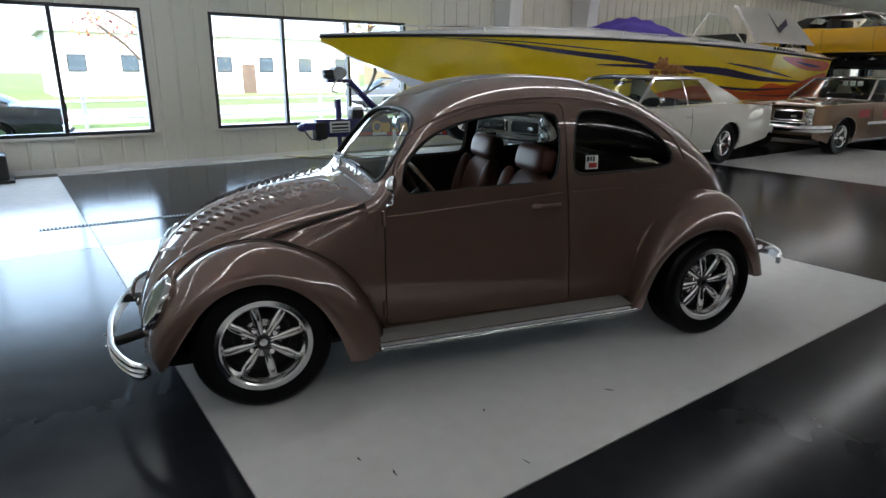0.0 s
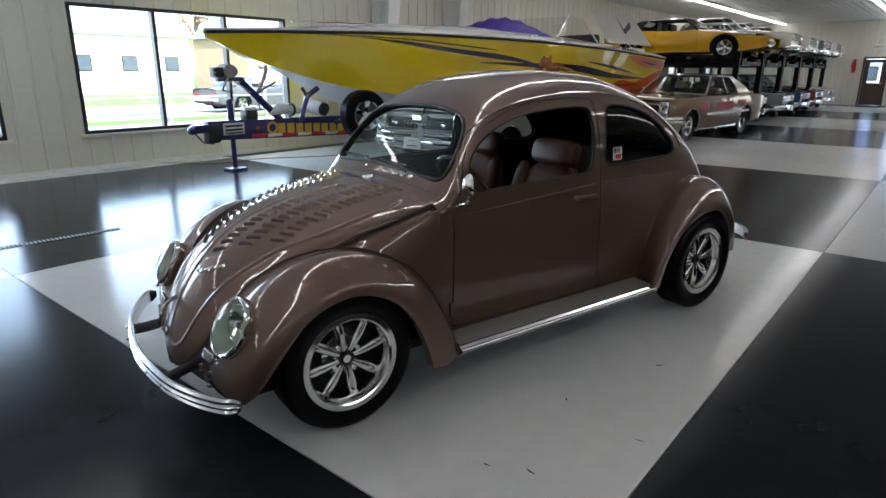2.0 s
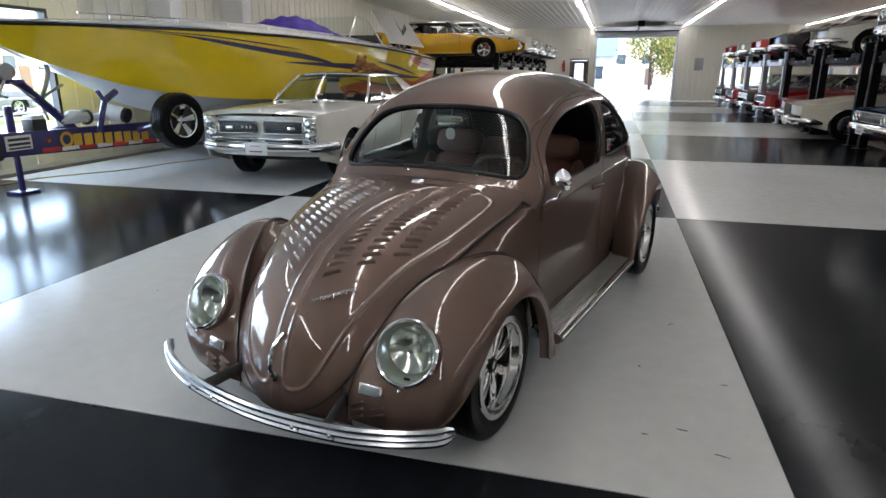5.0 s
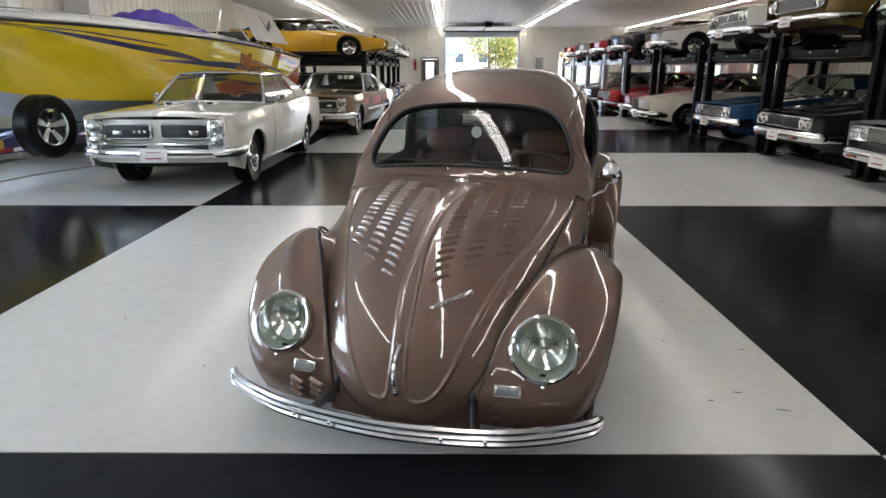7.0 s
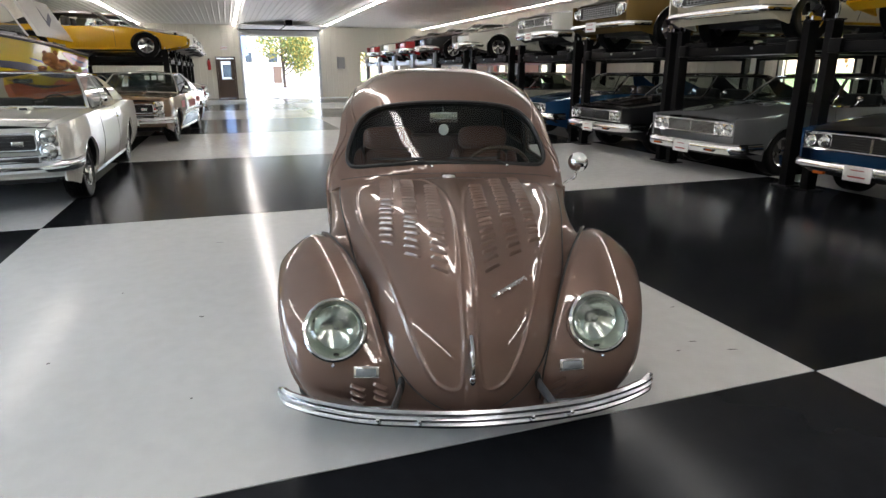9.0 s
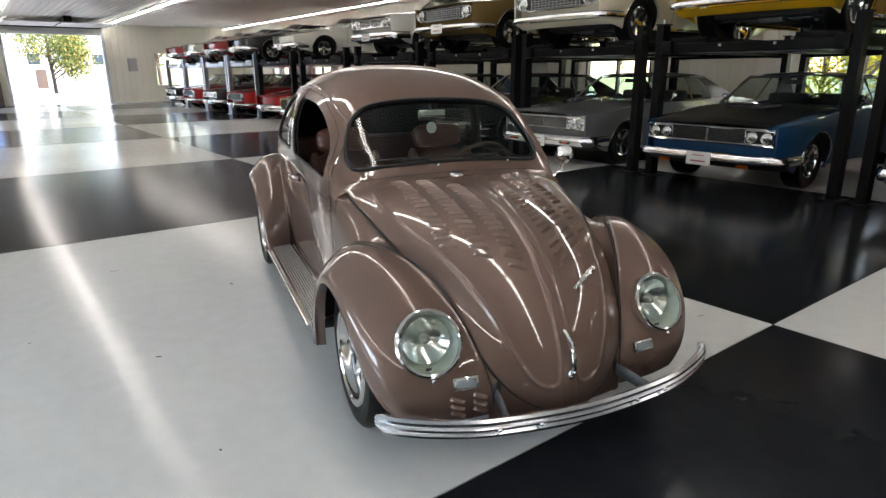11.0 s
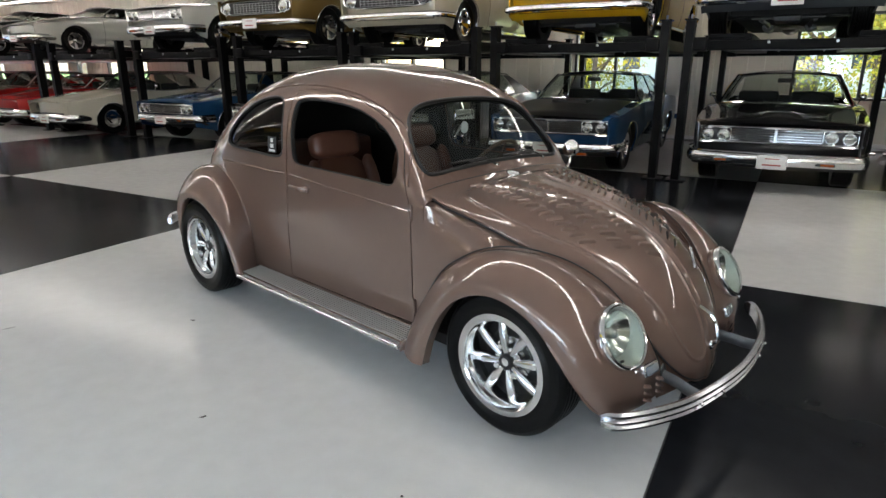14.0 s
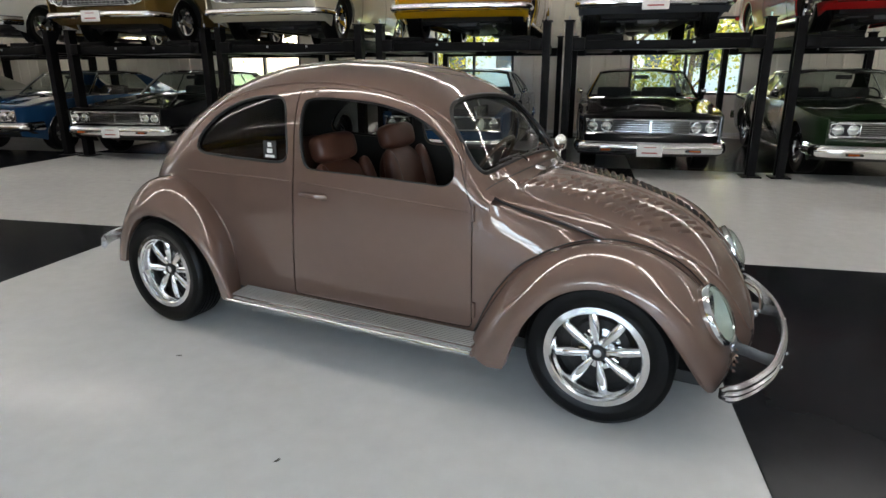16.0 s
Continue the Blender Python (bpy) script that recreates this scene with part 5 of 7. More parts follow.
DISH = mesh_of("rim", G().lathe([(0.203, 0.095), (0.200, 0.104), (0.188, 0.098), (0.182, 0.082), (0.16, 0.086), (0.12, 0.075), (0.09, 0.085), (0.05, 0.095), (0.001, 0.098)], None, 40), CHROME)


def car_wheel(car, s, y, z, style="spoke", turn=0):
    sg = 1 if y > 0 else -1
    wh = new("wheel")
    wh.parent = car
    wh.matrix_local = Matrix.Translation(C(s, y, z)) @ pose(0, 0, 0, -90 * sg, 0, 0) @ pose(0, 0, 0, 0, 0, turn)
    part("tyre", None, None, wh, data=CT)
    if style == "dish":
        part("rim", None, None, wh, "bright dished wheel cover", data=DISH)
    else:
        part("rim", None, None, wh, data=CRIM)
        part("rim_lip", None, None, wh, data=CLIP)
        part("cap", None, None, wh, data=CCAP)
        for k in range(5):
            part("spoke", None, None, wh, data=CSP).matrix_local = pose(0, 0, 0, 0, 0, 72 * k)
    return wh


def lamp(car, p, r, n=Vector((1, 0, 0)), name="headlight", lens=None):
    m = Matrix.Translation(p) @ n.to_track_quat("Z", "Y").to_matrix().to_4x4()
    h = part(name, G().lathe([(r * 1.14, -0.03), (r * 1.14, 0.010), (r * 1.06, 0.016), (r * 0.98, 0.008)], m, 24), CHROME, car, "chrome-ringed round lamp")
    part("lens", G().lathe([(r, 0.004), (r * 0.8, 0.014), (r * 0.4, 0.022), (0.0005, 0.025)], m, 24), lens or FROST, h)
    return h


def muscle(label, m, body, hood=None, roof=None, L=4.95, W=1.88, H=1.36, wb=2.95, fo=0.90, nose=0.80, belt=0.93, tail=0.86, cowl=0.72, rake=0.52, top=1.25, back=0.75,
           grille="quad", wheel="spoke", scoop=0, plate=True, soft=False, group="", category="car", under=False, seats=SALOON, vent=True, bumper=True, name="coupe", round_nose=0.0, bz=0.40, bh=1.3):
    """A two-door car: sheets for the sides, tops for bonnet and boot, a cabin with glass, chrome front, wheels."""
    car = thing(name, label, category, m, group)
    hood, roof = hood or body, roof or body
    bh = 0.75 if grille == "sport" else bh
    s0, s1, w = -fo, L - fo, W / 2
    ZSH = ([s0, s0 + 0.25, cowl, cowl + 0.9, wb - 0.2, wb + 0.3, s1], [nose - 0.02, nose, belt - 0.015, belt - 0.02, belt + 0.015, belt - 0.005, tail])
    WPL = ([s0, s0 + 0.18, s0 + 0.7, 1.0, wb, s1 - 0.4, s1], [w * (0.90 - round_nose), w * (0.955 - 0.6 * round_nose), w * 0.985, w, w * 0.995, w * 0.965, w * 0.90])
    zsh = lambda s: lerp(s, *ZSH)

    def ylow(s, z):
        d = (z - 0.64) / 0.36
        return lerp(s, *WPL) * (1 - 0.045 * d * d * (1.4 if z < 0.64 else 1.0))

    surf_ = lambda sg: (lambda s, z: C(s, sg * ylow(s, z), z))

    def nrm_(x, y, z):
        s, sg = -x, (1 if y > 0 else -1)
        e = 0.004
        return Vector((sg * 0 + (ylow(s + e, z) - ylow(s - e, z)) / (2 * e), sg, -(ylow(s, z + e) - ylow(s, z - e)) / (2 * e))).normalized()

    R = 0.385
    def arch(c):
        pts = []
        a0 = math.asin((0.335 - 0.22) / R)
        for k in range(15):
            a = math.pi + a0 - (math.pi + 2 * a0) * k / 14
            pts.append((c + R * math.cos(a), 0.335 + R * math.sin(a) * (0.93 if math.sin(a) > 0 else 1)))
        return pts
    lowline = [(s0 + 0.01, 0.44), (s0 + 0.05, 0.33)] + arch(0) + arch(wb) + [(s1 - 0.05, 0.36), (s1, 0.46)]
    upline = [(s1 - (s1 - s0) * k / 30, zsh(s1 - (s1 - s0) * k / 30)) for k in range(31)]
    outline = [tuple(Vector(a).lerp(Vector(b), j / max(1, int((Vector(b) - Vector(a)).length / 0.12)))) for a, b in zip(lowline, lowline[1:]) for j in range(max(1, int((Vector(b) - Vector(a)).length / 0.12)))] + [lowline[-1]] + upline
    outline = [p for i, p in enumerate(outline) if (Vector(p) - Vector(outline[i - 1])).length > 0.004]
    for sg in (1, -1):
        g, nn = sheet(outline, [], 0.13, surf_(sg), nrm_, lip=0.02)
        sd = part("side_panel", g, body, car, normals=nn)
        # wheel house
        for c in (0, wb):
            part("wheel_house", G().grid([[C(c + (R + 0.01) * math.cos(a), sg * yy, 0.335 + (R + 0.01) * 0.95 * math.sin(a)) for a in [math.pi * k / 12 for k in range(13)]] for yy in (w * 0.955, 0.45)]), DARK, sd)
            part("arch_trim", G().tube([C(p[0], sg * (ylow(p[0], p[1]) + 0.002), p[1]) for p in arch(c)[1:-1]], 0.006, 6), CHROME if vent else body, sd)
        # door seams, handle, sill trim
        for ds in (cowl + 0.02, cowl + 1.22):
            part("door_seam", G().tube([C(ds, sg * (ylow(ds, z) - 0.001), z) for z in [0.27 + (zsh(ds) - 0.30) * k / 8 for k in range(9)]], 0.004, 5), SEAL, sd)
        part("handle", G().tube([C(cowl + 1.02, sg * (ylow(cowl + 1.02, 0.80) + 0.015), 0.80), C(cowl + 1.17, sg * (ylow(cowl + 1.17, 0.80) + 0.015), 0.80)], 0.011, 8), CHROME, sd, "chrome door handle")
        part("sill_trim", G().box(C((wb) / 2, sg * (ylow(wb / 2, 0.245) + 0.001), 0.243), (wb - 2 * R - 0.06, 0.012, 0.035)), CHROME if vent else body, sd)
        # wing mirror
        part("wing_mirror", G().blob(C(cowl + 0.42, sg * (w * 0.93 + 0.05), belt + 0.10), (0.03, 0.05, 0.04), None, 12, 8).tube([C(cowl + 0.42, sg * w * 0.92, belt), C(cowl + 0.42, sg * (w * 0.93 + 0.045), belt + 0.08)], 0.008, 6), CHROME, sd)

    # bonnet between its wings, boot, scuttle
    def top_sheet(name, sa, sb, ya, yb, material, crown=0.045, n=22, k=13, bulge=0.0):
        rows = []
        for i in range(n):
            s = sa + (sb - sa) * i / (n - 1)
            ye = ylow(s, zsh(s))
            rows.append([])
            for j in range(k):
                y = (ya + (yb - ya) * j / (k - 1))
                if abs(y) > 0.999:
                    y = math.copysign(1, y)
                z = zsh(s) + crown * (1 - abs(y) ** 2.5) + bulge * math.exp(-((y / 0.28) ** 4)) * math.sin(math.pi * i / (n - 1)) ** 0.5
                if s < s0 + 0.16 and name != "boot_lid":
                    z -= (0.05 + round_nose * 0.25) * ((s0 + 0.16 - s) / 0.16) ** 2
                rows[-1].append(C(s, y * ye, z))
        return part(name, G().grid(rows), material, car, smooth=50)

    top_sheet("wing_top", s0, cowl + 0.05, 0.86, 1, body, k=4)
    top_sheet("wing_top", s0, cowl + 0.05, -1, -0.86, body, k=4)
    hd = top_sheet("hood", s0 + 0.02, cowl - 0.06, -0.853, 0.853, hood, bulge=0.02)
    top_sheet("scuttle", cowl - 0.052, cowl + 0.12, -0.855, 0.855, body, n=5)
    part("hood_gap", G().grid([[C(s, y * ylow(s, zsh(s)), zsh(s) + 0.01) for y in (-0.88, 0, 0.88)] for s in (s0 + 0.05, 0.0, cowl + 0.08)]), SEAL, hd)
    if grille == "stack":
        part("hood_peak", G().tube([C(s0 + 0.03 + (cowl - 0.12 - s0) * k / 14, 0, zsh(s0 + 0.03 + (cowl - 0.12 - s0) * k / 14) + 0.030 + 0.012 * min(1, k / 2)) for k in range(15)], 0.030, 10, flat=0.9), hood, hd)
    if scoop:
        for sg in ((1, -1) if scoop == 2 else (0,)):
            wd = 0.13 if scoop == 2 else 0.26
            c = C(cowl - 0.55, sg * 0.27, zsh(cowl - 0.55) + 0.055)
            part("scoop", G().box(c, (0.42 if scoop == 1 else 0.20, wd * 2 if scoop == 1 else wd, 0.055), bevel=0.022), hood, hd)
            part("scoop_mouth", G().box(c + Vector((0.205 if scoop == 1 else 0.095, 0, 0.004)), (0.02, (wd * 2 if scoop == 1 else wd) - 0.05, 0.026)), SEAL, hd)
    c0, c1 = cowl + rake, cowl + rake + top
    c2 = min(c1 + back, s1 - 0.35)
    top_sheet("quarter_top", cowl + 0.10, c2 + 0.04, 0.84, 1, body, k=4, n=26)
    top_sheet("quarter_top", cowl + 0.10, c2 + 0.04, -1, -0.84, body, k=4, n=26)
    top_sheet("boot_lid", c2 - 0.02, s1, -1, 1, body, n=16)

    # cabin
    yb_, yt = w * 0.84, w * 0.655
    zr = H - 0.055
    bl = lambda sg: C(cowl + 0.05, sg * yb_, belt + 0.005)
    tl = lambda sg: C(c0, sg * yt, zr)
    rr_ = lambda sg: C(c1, sg * yt * 0.98, zr - 0.01)
    rb_ = lambda sg: C(c2, sg * yb_ * 0.90, belt + 0.025)

    def pane_rows(p, q, r, s, n, bow):
        """Four corners p q (low, left to right), r s (high): a sheet bowed out."""
        rows = []
        for i in range(7):
            t = i / 6
            a, b = p.lerp(r, t), q.lerp(s, t)
            rows.append([a.lerp(b, j / 10) + n * bow * 4 * (j / 10) * (1 - j / 10) for j in range(11)])
        return rows
    gw = part("windscreen", G().grid(pane_rows(bl(1), bl(-1), tl(1), tl(-1), Vector((1, 0, 0.3)), 0.10)), CARGLASS, car, "clear windscreen")
    part("screen_trim", G().tube([p for p in pane_rows(bl(1), bl(-1), tl(1), tl(-1), Vector((1, 0, 0.3)), 0.10)[6]], 0.014, 8), CHROME, gw)
    part("screen_trim", G().tube([p for p in pane_rows(bl(1), bl(-1), tl(1), tl(-1), Vector((1, 0, 0.3)), 0.10)[0]], 0.012, 8), CHROME, gw)
    gb = part("rear_window", G().grid(pane_rows(rb_(1), rb_(-1), rr_(1), rr_(-1), Vector((-1, 0, 0.3)), 0.08)), CARGLASS, car, "curved rear window")
    rows = []
    for i in range(13):
        t = i / 12
        a, b = tl(1).lerp(rr_(1), t), tl(-1).lerp(rr_(-1), t)
        f = 0.10 * (1 - t) - 0.08 * t
        row = []
        for j in range(17):
            u = j / 16
            p = a.lerp(b, u)
            p.z += 0.055 * (1 - abs(2 * u - 1) ** 2.6) + 0.012 * math.sin(math.pi * t)
            p.x += (0.10 * (1 - t) ** 2 - 0.08 * t**2) * 4 * u * (1 - u)
            row.append(p)
        rows.append(row)
    part("roof", G().grid(rows), roof, car, smooth=60)
    part("headlining", G().grid([[p - Vector((0, 0, 0.03)) for p in r[::2]] for r in rows[::2]]), SALOON, car)
    for sg in (1, -1):
        part("pillar", G().tube([bl(sg), bl(sg).lerp(tl(sg), 0.5) + Vector((0.005, sg * 0.012, 0)), tl(sg)], 0.022, 8), CHROME if not soft else roof, car)
        part("roof_rail", G().tube([tl(sg) + Vector((0, sg * 0.004, -0.004)), tl(sg).lerp(rr_(sg), 0.5) + Vector((0, sg * 0.02, 0.008)), rr_(sg) + Vector((0, sg * 0.004, -0.004))], 0.018, 8), CHROME, car)
        # rear roof pillar: a broad sail from roof to quarter
        q0, q1 = C(c1 - 0.26, sg * yt * 0.99, zr), C(c1 - 0.02, sg * (w * 0.86), belt + 0.01)
        rows = []
        for i in range(8):
            t = i / 7
            a, b = q0.lerp(q1, t), rr_(sg).lerp(C(c2, sg * w * 0.86, belt + 0.01), t)
            rows.append([a.lerp(b, j / 6) + Vector((0, sg * 0.03 * math.sin(math.pi * t), 0)) for j in range(7)])
        part("sail_panel", G().grid(rows), roof, car, smooth=60)
        # side glass
        a, b = C(cowl + 0.16, sg * w * 0.865, belt + 0.01), C(c1 - 0.05, sg * w * 0.865, belt + 0.01)
        c, d = C(c0 + 0.06, sg * yt * 1.0, zr - 0.01), C(c1 - 0.26, sg * yt * 1.0, zr - 0.01)
        if vent:
            sgw = part("side_window", G().grid([[a.lerp(c, t).lerp(b.lerp(d, t), u / 6) for u in range(7)] for t in (0, 0.5, 1)]), CARGLASS, car, "side glass")
            part("window_post", G().tube([a.lerp(b, 0.62), c.lerp(d, 0.62)], 0.010, 6), CHROME, sgw)
    # seats and dash
    part("dash", G().box(C(cowl + 0.30, 0, belt - 0.06), (0.28, w * 1.55, 0.16), bevel=0.05), SALOON, car)
    for sg in (1, -1):
        st = part("front_seat", G().box(C(cowl + 1.22, sg * 0.36, 0.80), (0.15, 0.56, 0.54), bevel=0.06), seats, car)
        part("cushion", G().box(C(cowl + 0.95, sg * 0.36, 0.52), (0.5, 0.56, 0.16), bevel=0.05), seats, st)
    part("rear_bench", G().box(C(c1 + 0.02, 0, 0.78), (0.16, 1.2, 0.42), bevel=0.06), seats, car)
    dm_ = Matrix.Translation(C(cowl + 0.58, 0.36, belt - 0.0)) @ Vector((-0.85, 0, 0.5)).to_track_quat("Z", "Y").to_matrix().to_4x4()
    part("steering_wheel", G().tube([dm_ @ Vector((0.18 * math.cos(a), 0.18 * math.sin(a), 0)) for a in [2 * math.pi * k / 24 for k in range(24)]], 0.012, 6, True), SEAL, car)
    part("inner_mirror", G().box(C(c0 - 0.02, 0, zr - 0.07), (0.02, 0.22, 0.06), bevel=0.015), SEAL, car)
    # chassis
    part("floor_pan", G().box(C((s0 + s1) / 2 + 0.1, 0, 0.30), (s1 - s0 - 0.9, w * 1.30, 0.12), bevel=0.03).box(C(cowl - 0.02, 0, 0.56), (0.04, w * 1.7, 0.62)).box(C(c2, 0, 0.56), (0.04, w * 1.6, 0.62)).box(C(s0 + 0.30, 0, 0.50), (0.05, w * 1.6, 0.36)), DARK, car)
    part("floor_pan", G().box(C((s0 + s1) / 2 + 0.3, 0, 0.38), (s1 - s0 - 0.4, w * 1.05, 0.06)), DARK, car)
    if under:
        part("front_axle", G().cyl(C(0, -w * 0.8, 0.30), C(0, w * 0.8, 0.30), 0.035, 10).box(C(0.05, 0, 0.27), (0.14, 0.8, 0.10), bevel=0.03), IRON, car)
        part("oil_pan", G().box(C(0.10, 0, 0.24), (0.5, 0.30, 0.12), bevel=0.05), IRON, car)
        part("rear_axle", G().cyl(C(wb, -w * 0.8, 0.31), C(wb, w * 0.8, 0.31), 0.04, 10).blob(C(wb, 0, 0.30), (0.15, 0.15, 0.14)), IRON, car)
        for sg in (1, -1):
            part("exhaust_pipe", G().tube([C(0.4, sg * 0.30, 0.24), C(1.2, sg * 0.25, 0.22), C(wb - 0.5, sg * 0.30, 0.22), C(wb + 0.3, sg * 0.45, 0.30)], 0.03, 8).cyl(C(1.5, sg * 0.27, 0.22), C(2.1, sg * 0.27, 0.22), 0.07, 12), IRON, car)
            part("control_arm", G().tube([C(-0.25, sg * 0.35, 0.27), C(0, sg * 0.70, 0.24), C(0.25, sg * 0.35, 0.27)], 0.025, 6), IRON, car)
    # front face
    yn = ylow(s0, nose - 0.1)
    rows = []
    for i in range(9):
        z = 0.36 + (nose - 0.05 - 0.36) * i / 8
        lean = 0.045 * ((z - 0.30) / 0.5 - 1) ** 2
        rows.append([C(s0 + lean + 0.05 + (0.10 + 0.4 * round_nose) * abs(u) ** 3, u * ylow(s0, z) * 1.0, z) for u in [-1 + 2 * j / 14 for j in range(15)]])
    part("front_panel", G().grid(rows), body, car, smooth=60)
    rows = []
    for i in range(9):
        z = 0.34 + (tail - 0.34) * i / 8
        rows.append([C(s1 - 0.02 - 0.04 * abs(u) ** 3, u * ylow(s1, z), z) for u in [-1 + 2 * j / 10 for j in range(11)]])
    part("rear_panel", G().grid(rows), body, car, smooth=60)
    part("tail_light", G().box(C(s1 - 0.005, 0.55, tail - 0.2), (0.02, 0.42, 0.10), bevel=0.01), RED, car)
    part("tail_light", G().box(C(s1 - 0.005, -0.55, tail - 0.2), (0.02, 0.42, 0.10), bevel=0.01), RED, car)
    fx = s0 + 0.02
    if grille in ("quad", "bars", "fine"):
        z0, z1 = nose - 0.235, nose - 0.06
        gr = part("grille", G().box(C(fx + 0.03, 0, (z0 + z1) / 2), (0.05, yn * 1.86, z1 - z0), bevel=0.01), SEAL, car, "black grille inset")
        fr = [C(fx, sg * yv, zv) for sg, yv, zv in ((1, yn * 0.95, z0), (1, yn * 0.95, z1), (-1, yn * 0.95, z1), (-1, yn * 0.95, z0))]
        part("grille_surround", G().tube(dense([tuple(p) for p in fr], 0.2), 0.013, 6, True), CHROME, gr, "chrome surround")
        nb = {"quad": 5, "bars": 6, "fine": 9}[grille]
        for k in range(nb):
            z = z0 + (z1 - z0) * (k + 1) / (nb + 1)
            part("bar", G().box(C(fx + 0.004, 0, z), (0.012, yn * 1.08, 0.006)), MATTE_BLACK if hood is MATTE_BLACK else CHROME, gr, smooth=0)
        part("bar", G().box(C(fx + 0.002, 0, (z0 + z1) / 2), (0.014, 0.03, z1 - z0)), ALU, gr, smooth=0)
        for sg in (1, -1):
            part("lamp_bezel", G().box(C(fx + 0.012, sg * yn * 0.755, (z0 + z1) / 2), (0.03, yn * 0.40, z1 - z0 - 0.02), bevel=0.02), MATTE_BLACK if grille != "fine" else ALU, gr)
            q = [(sg * yn * 0.555, z0 + 0.012), (sg * yn * 0.555, z1 - 0.012), (sg * yn * 0.945, z1 - 0.012), (sg * yn * 0.945, z0 + 0.012)]
            part("lamp_surround", G().tube([C(fx - 0.006, p[0], p[1]) for p in dense(sharp_loop(q, 0.03, 3), 0.2)], 0.008, 6, True), CHROME, gr)
            for k in (0, 1):
                lamp(car, C(fx - 0.008, sg * (yn * 0.845 - k * yn * 0.195), (z0 + z1) / 2), 0.060)
    elif grille == "stack":
        z0, z1 = nose - 0.34, nose - 0.10
        for sg in (1, -1):
            gr = part("grille", G().box(C(fx + 0.025, sg * yn * 0.40, (z0 + z1) / 2 + 0.03), (0.06, yn * 0.66, (z1 - z0) * 0.62), bevel=0.03), SEAL, car, "split black grille half")
            q = [(sg * yn * 0.075, z0 + 0.07), (sg * yn * 0.075, z1), (sg * yn * 0.735, z1), (sg * yn * 0.735, z0 + 0.07)]
            part("grille_surround", G().tube([C(fx - 0.005, p[0], p[1]) for p in dense(sharp_loop(q, 0.04), 0.1)], 0.013, 6, True), CHROME, gr, "chrome surround")
            part("grille_lamp", G().box(C(fx - 0.012, sg * yn * 0.54, (z0 + z1) / 2 + 0.02), (0.02, 0.11, 0.055), bevel=0.012), FROST, gr)
            for k in range(4):
                part("bar", G().box(C(fx - 0.008, sg * yn * 0.40, z0 + 0.095 + 0.034 * k), (0.008, yn * 0.60, 0.006)), MATTE_BLACK, gr, smooth=0)
            hb = part("lamp_bezel", G().box(C(fx + 0.02, sg * yn * 0.865, (z0 + z1) / 2 + 0.01), (0.10, yn * 0.235, 0.33), bevel=0.035), CHROME, car, "stacked chrome lamp bezel")
            lamp(car, C(fx - 0.035, sg * yn * 0.865, (z0 + z1) / 2 + 0.085), 0.068)
            lamp(car, C(fx - 0.035, sg * yn * 0.865, (z0 + z1) / 2 - 0.065), 0.068)
        part("letter_bars", G().box(C(fx - 0.014, -0.13, (z0 + z1) / 2 + 0.035), (0.008, 0.03, 0.03)).box(C(fx - 0.014, -0.19, (z0 + z1) / 2 + 0.035), (0.008, 0.03, 0.03)).box(C(fx - 0.014, 0.19 - 0.44, (z0 + z1) / 2 + 0.035), (0.008, 0.03, 0.03)), ALU, car, "plain pale badge bars")
    elif grille == "sport":
        z0, z1 = nose - 0.26, nose - 0.06
        q = [(-yn * 0.93, z0 + 0.05), (-yn * 0.93, z1 - 0.02), (-yn * 0.6, z1), (yn * 0.6, z1), (yn * 0.93, z1 - 0.02), (yn * 0.93, z0 + 0.05), (yn * 0.6, z0), (-yn * 0.6, z0)]
        lp = [C(fx, p[0], p[1]) for p in dense(sharp_loop(q, 0.05), 0.1)]
        gr = part("grille", G().prism(lp, (-0.03, 0, 0)), SEAL, car, "black full-width grille")
        part("grille_surround", G().tube(lp, 0.012, 6, True), CHROME, gr, "chrome surround")
        for k in range(5):
            part("bar", G().box(C(fx - 0.004, 0, z0 + 0.03 + 0.035 * k), (0.008, yn * 1.15, 0.007)), GREY, gr, smooth=0)
        for k in range(14):
            part("bar", G().box(C(fx - 0.002, -yn * 0.56 + yn * 1.12 * k / 13, (z0 + z1) / 2), (0.008, 0.006, z1 - z0 - 0.03)), GREY, gr, smooth=0)
        for sg in (1, -1):
            lamp(car, C(fx - 0.008, sg * yn * 0.76, (z0 + z1) / 2), 0.085)
            lamp(car, C(fx + 0.03, sg * yn * 0.55, 0.37), 0.045, name="parking_light")
    elif grille == "plain":
        for sg in (1, -1):
            lamp(car, C(fx + 0.09 + 0.2 * round_nose, sg * yn * 0.80, nose - 0.13), 0.085, Vector((1, 0, 0.2)))
        part("grille", G().box(C(fx + 0.05, 0, 0.45), (0.04, yn * 1.1, 0.09), bevel=0.03), SEAL, car)
    if bumper:
        zb_ = bz
        pa = spline([C(s0 + 0.42, yn + 0.075, zb_), C(s0 + 0.12, yn + 0.06, zb_), C(s0 - 0.01, yn * 0.92, zb_), C(s0 - 0.065, yn * 0.5, zb_), C(s0 - 0.085, 0, zb_), C(s0 - 0.065, -yn * 0.5, zb_), C(s0 - 0.01, -yn * 0.92, zb_), C(s0 + 0.12, -yn - 0.06, zb_), C(s0 + 0.42, -yn - 0.075, zb_)], 48)
        sec = [(0, -0.058), (0.018, -0.055), (0.034, -0.034), (0.038, 0.0), (0.032, 0.022), (0.020, 0.036), (0.022, 0.044), (0.010, 0.053), (-0.012, 0.053), (-0.02, 0.03), (-0.02, -0.04)]
        sec = [(a, b * bh) for a, b in sec]
        rows = []
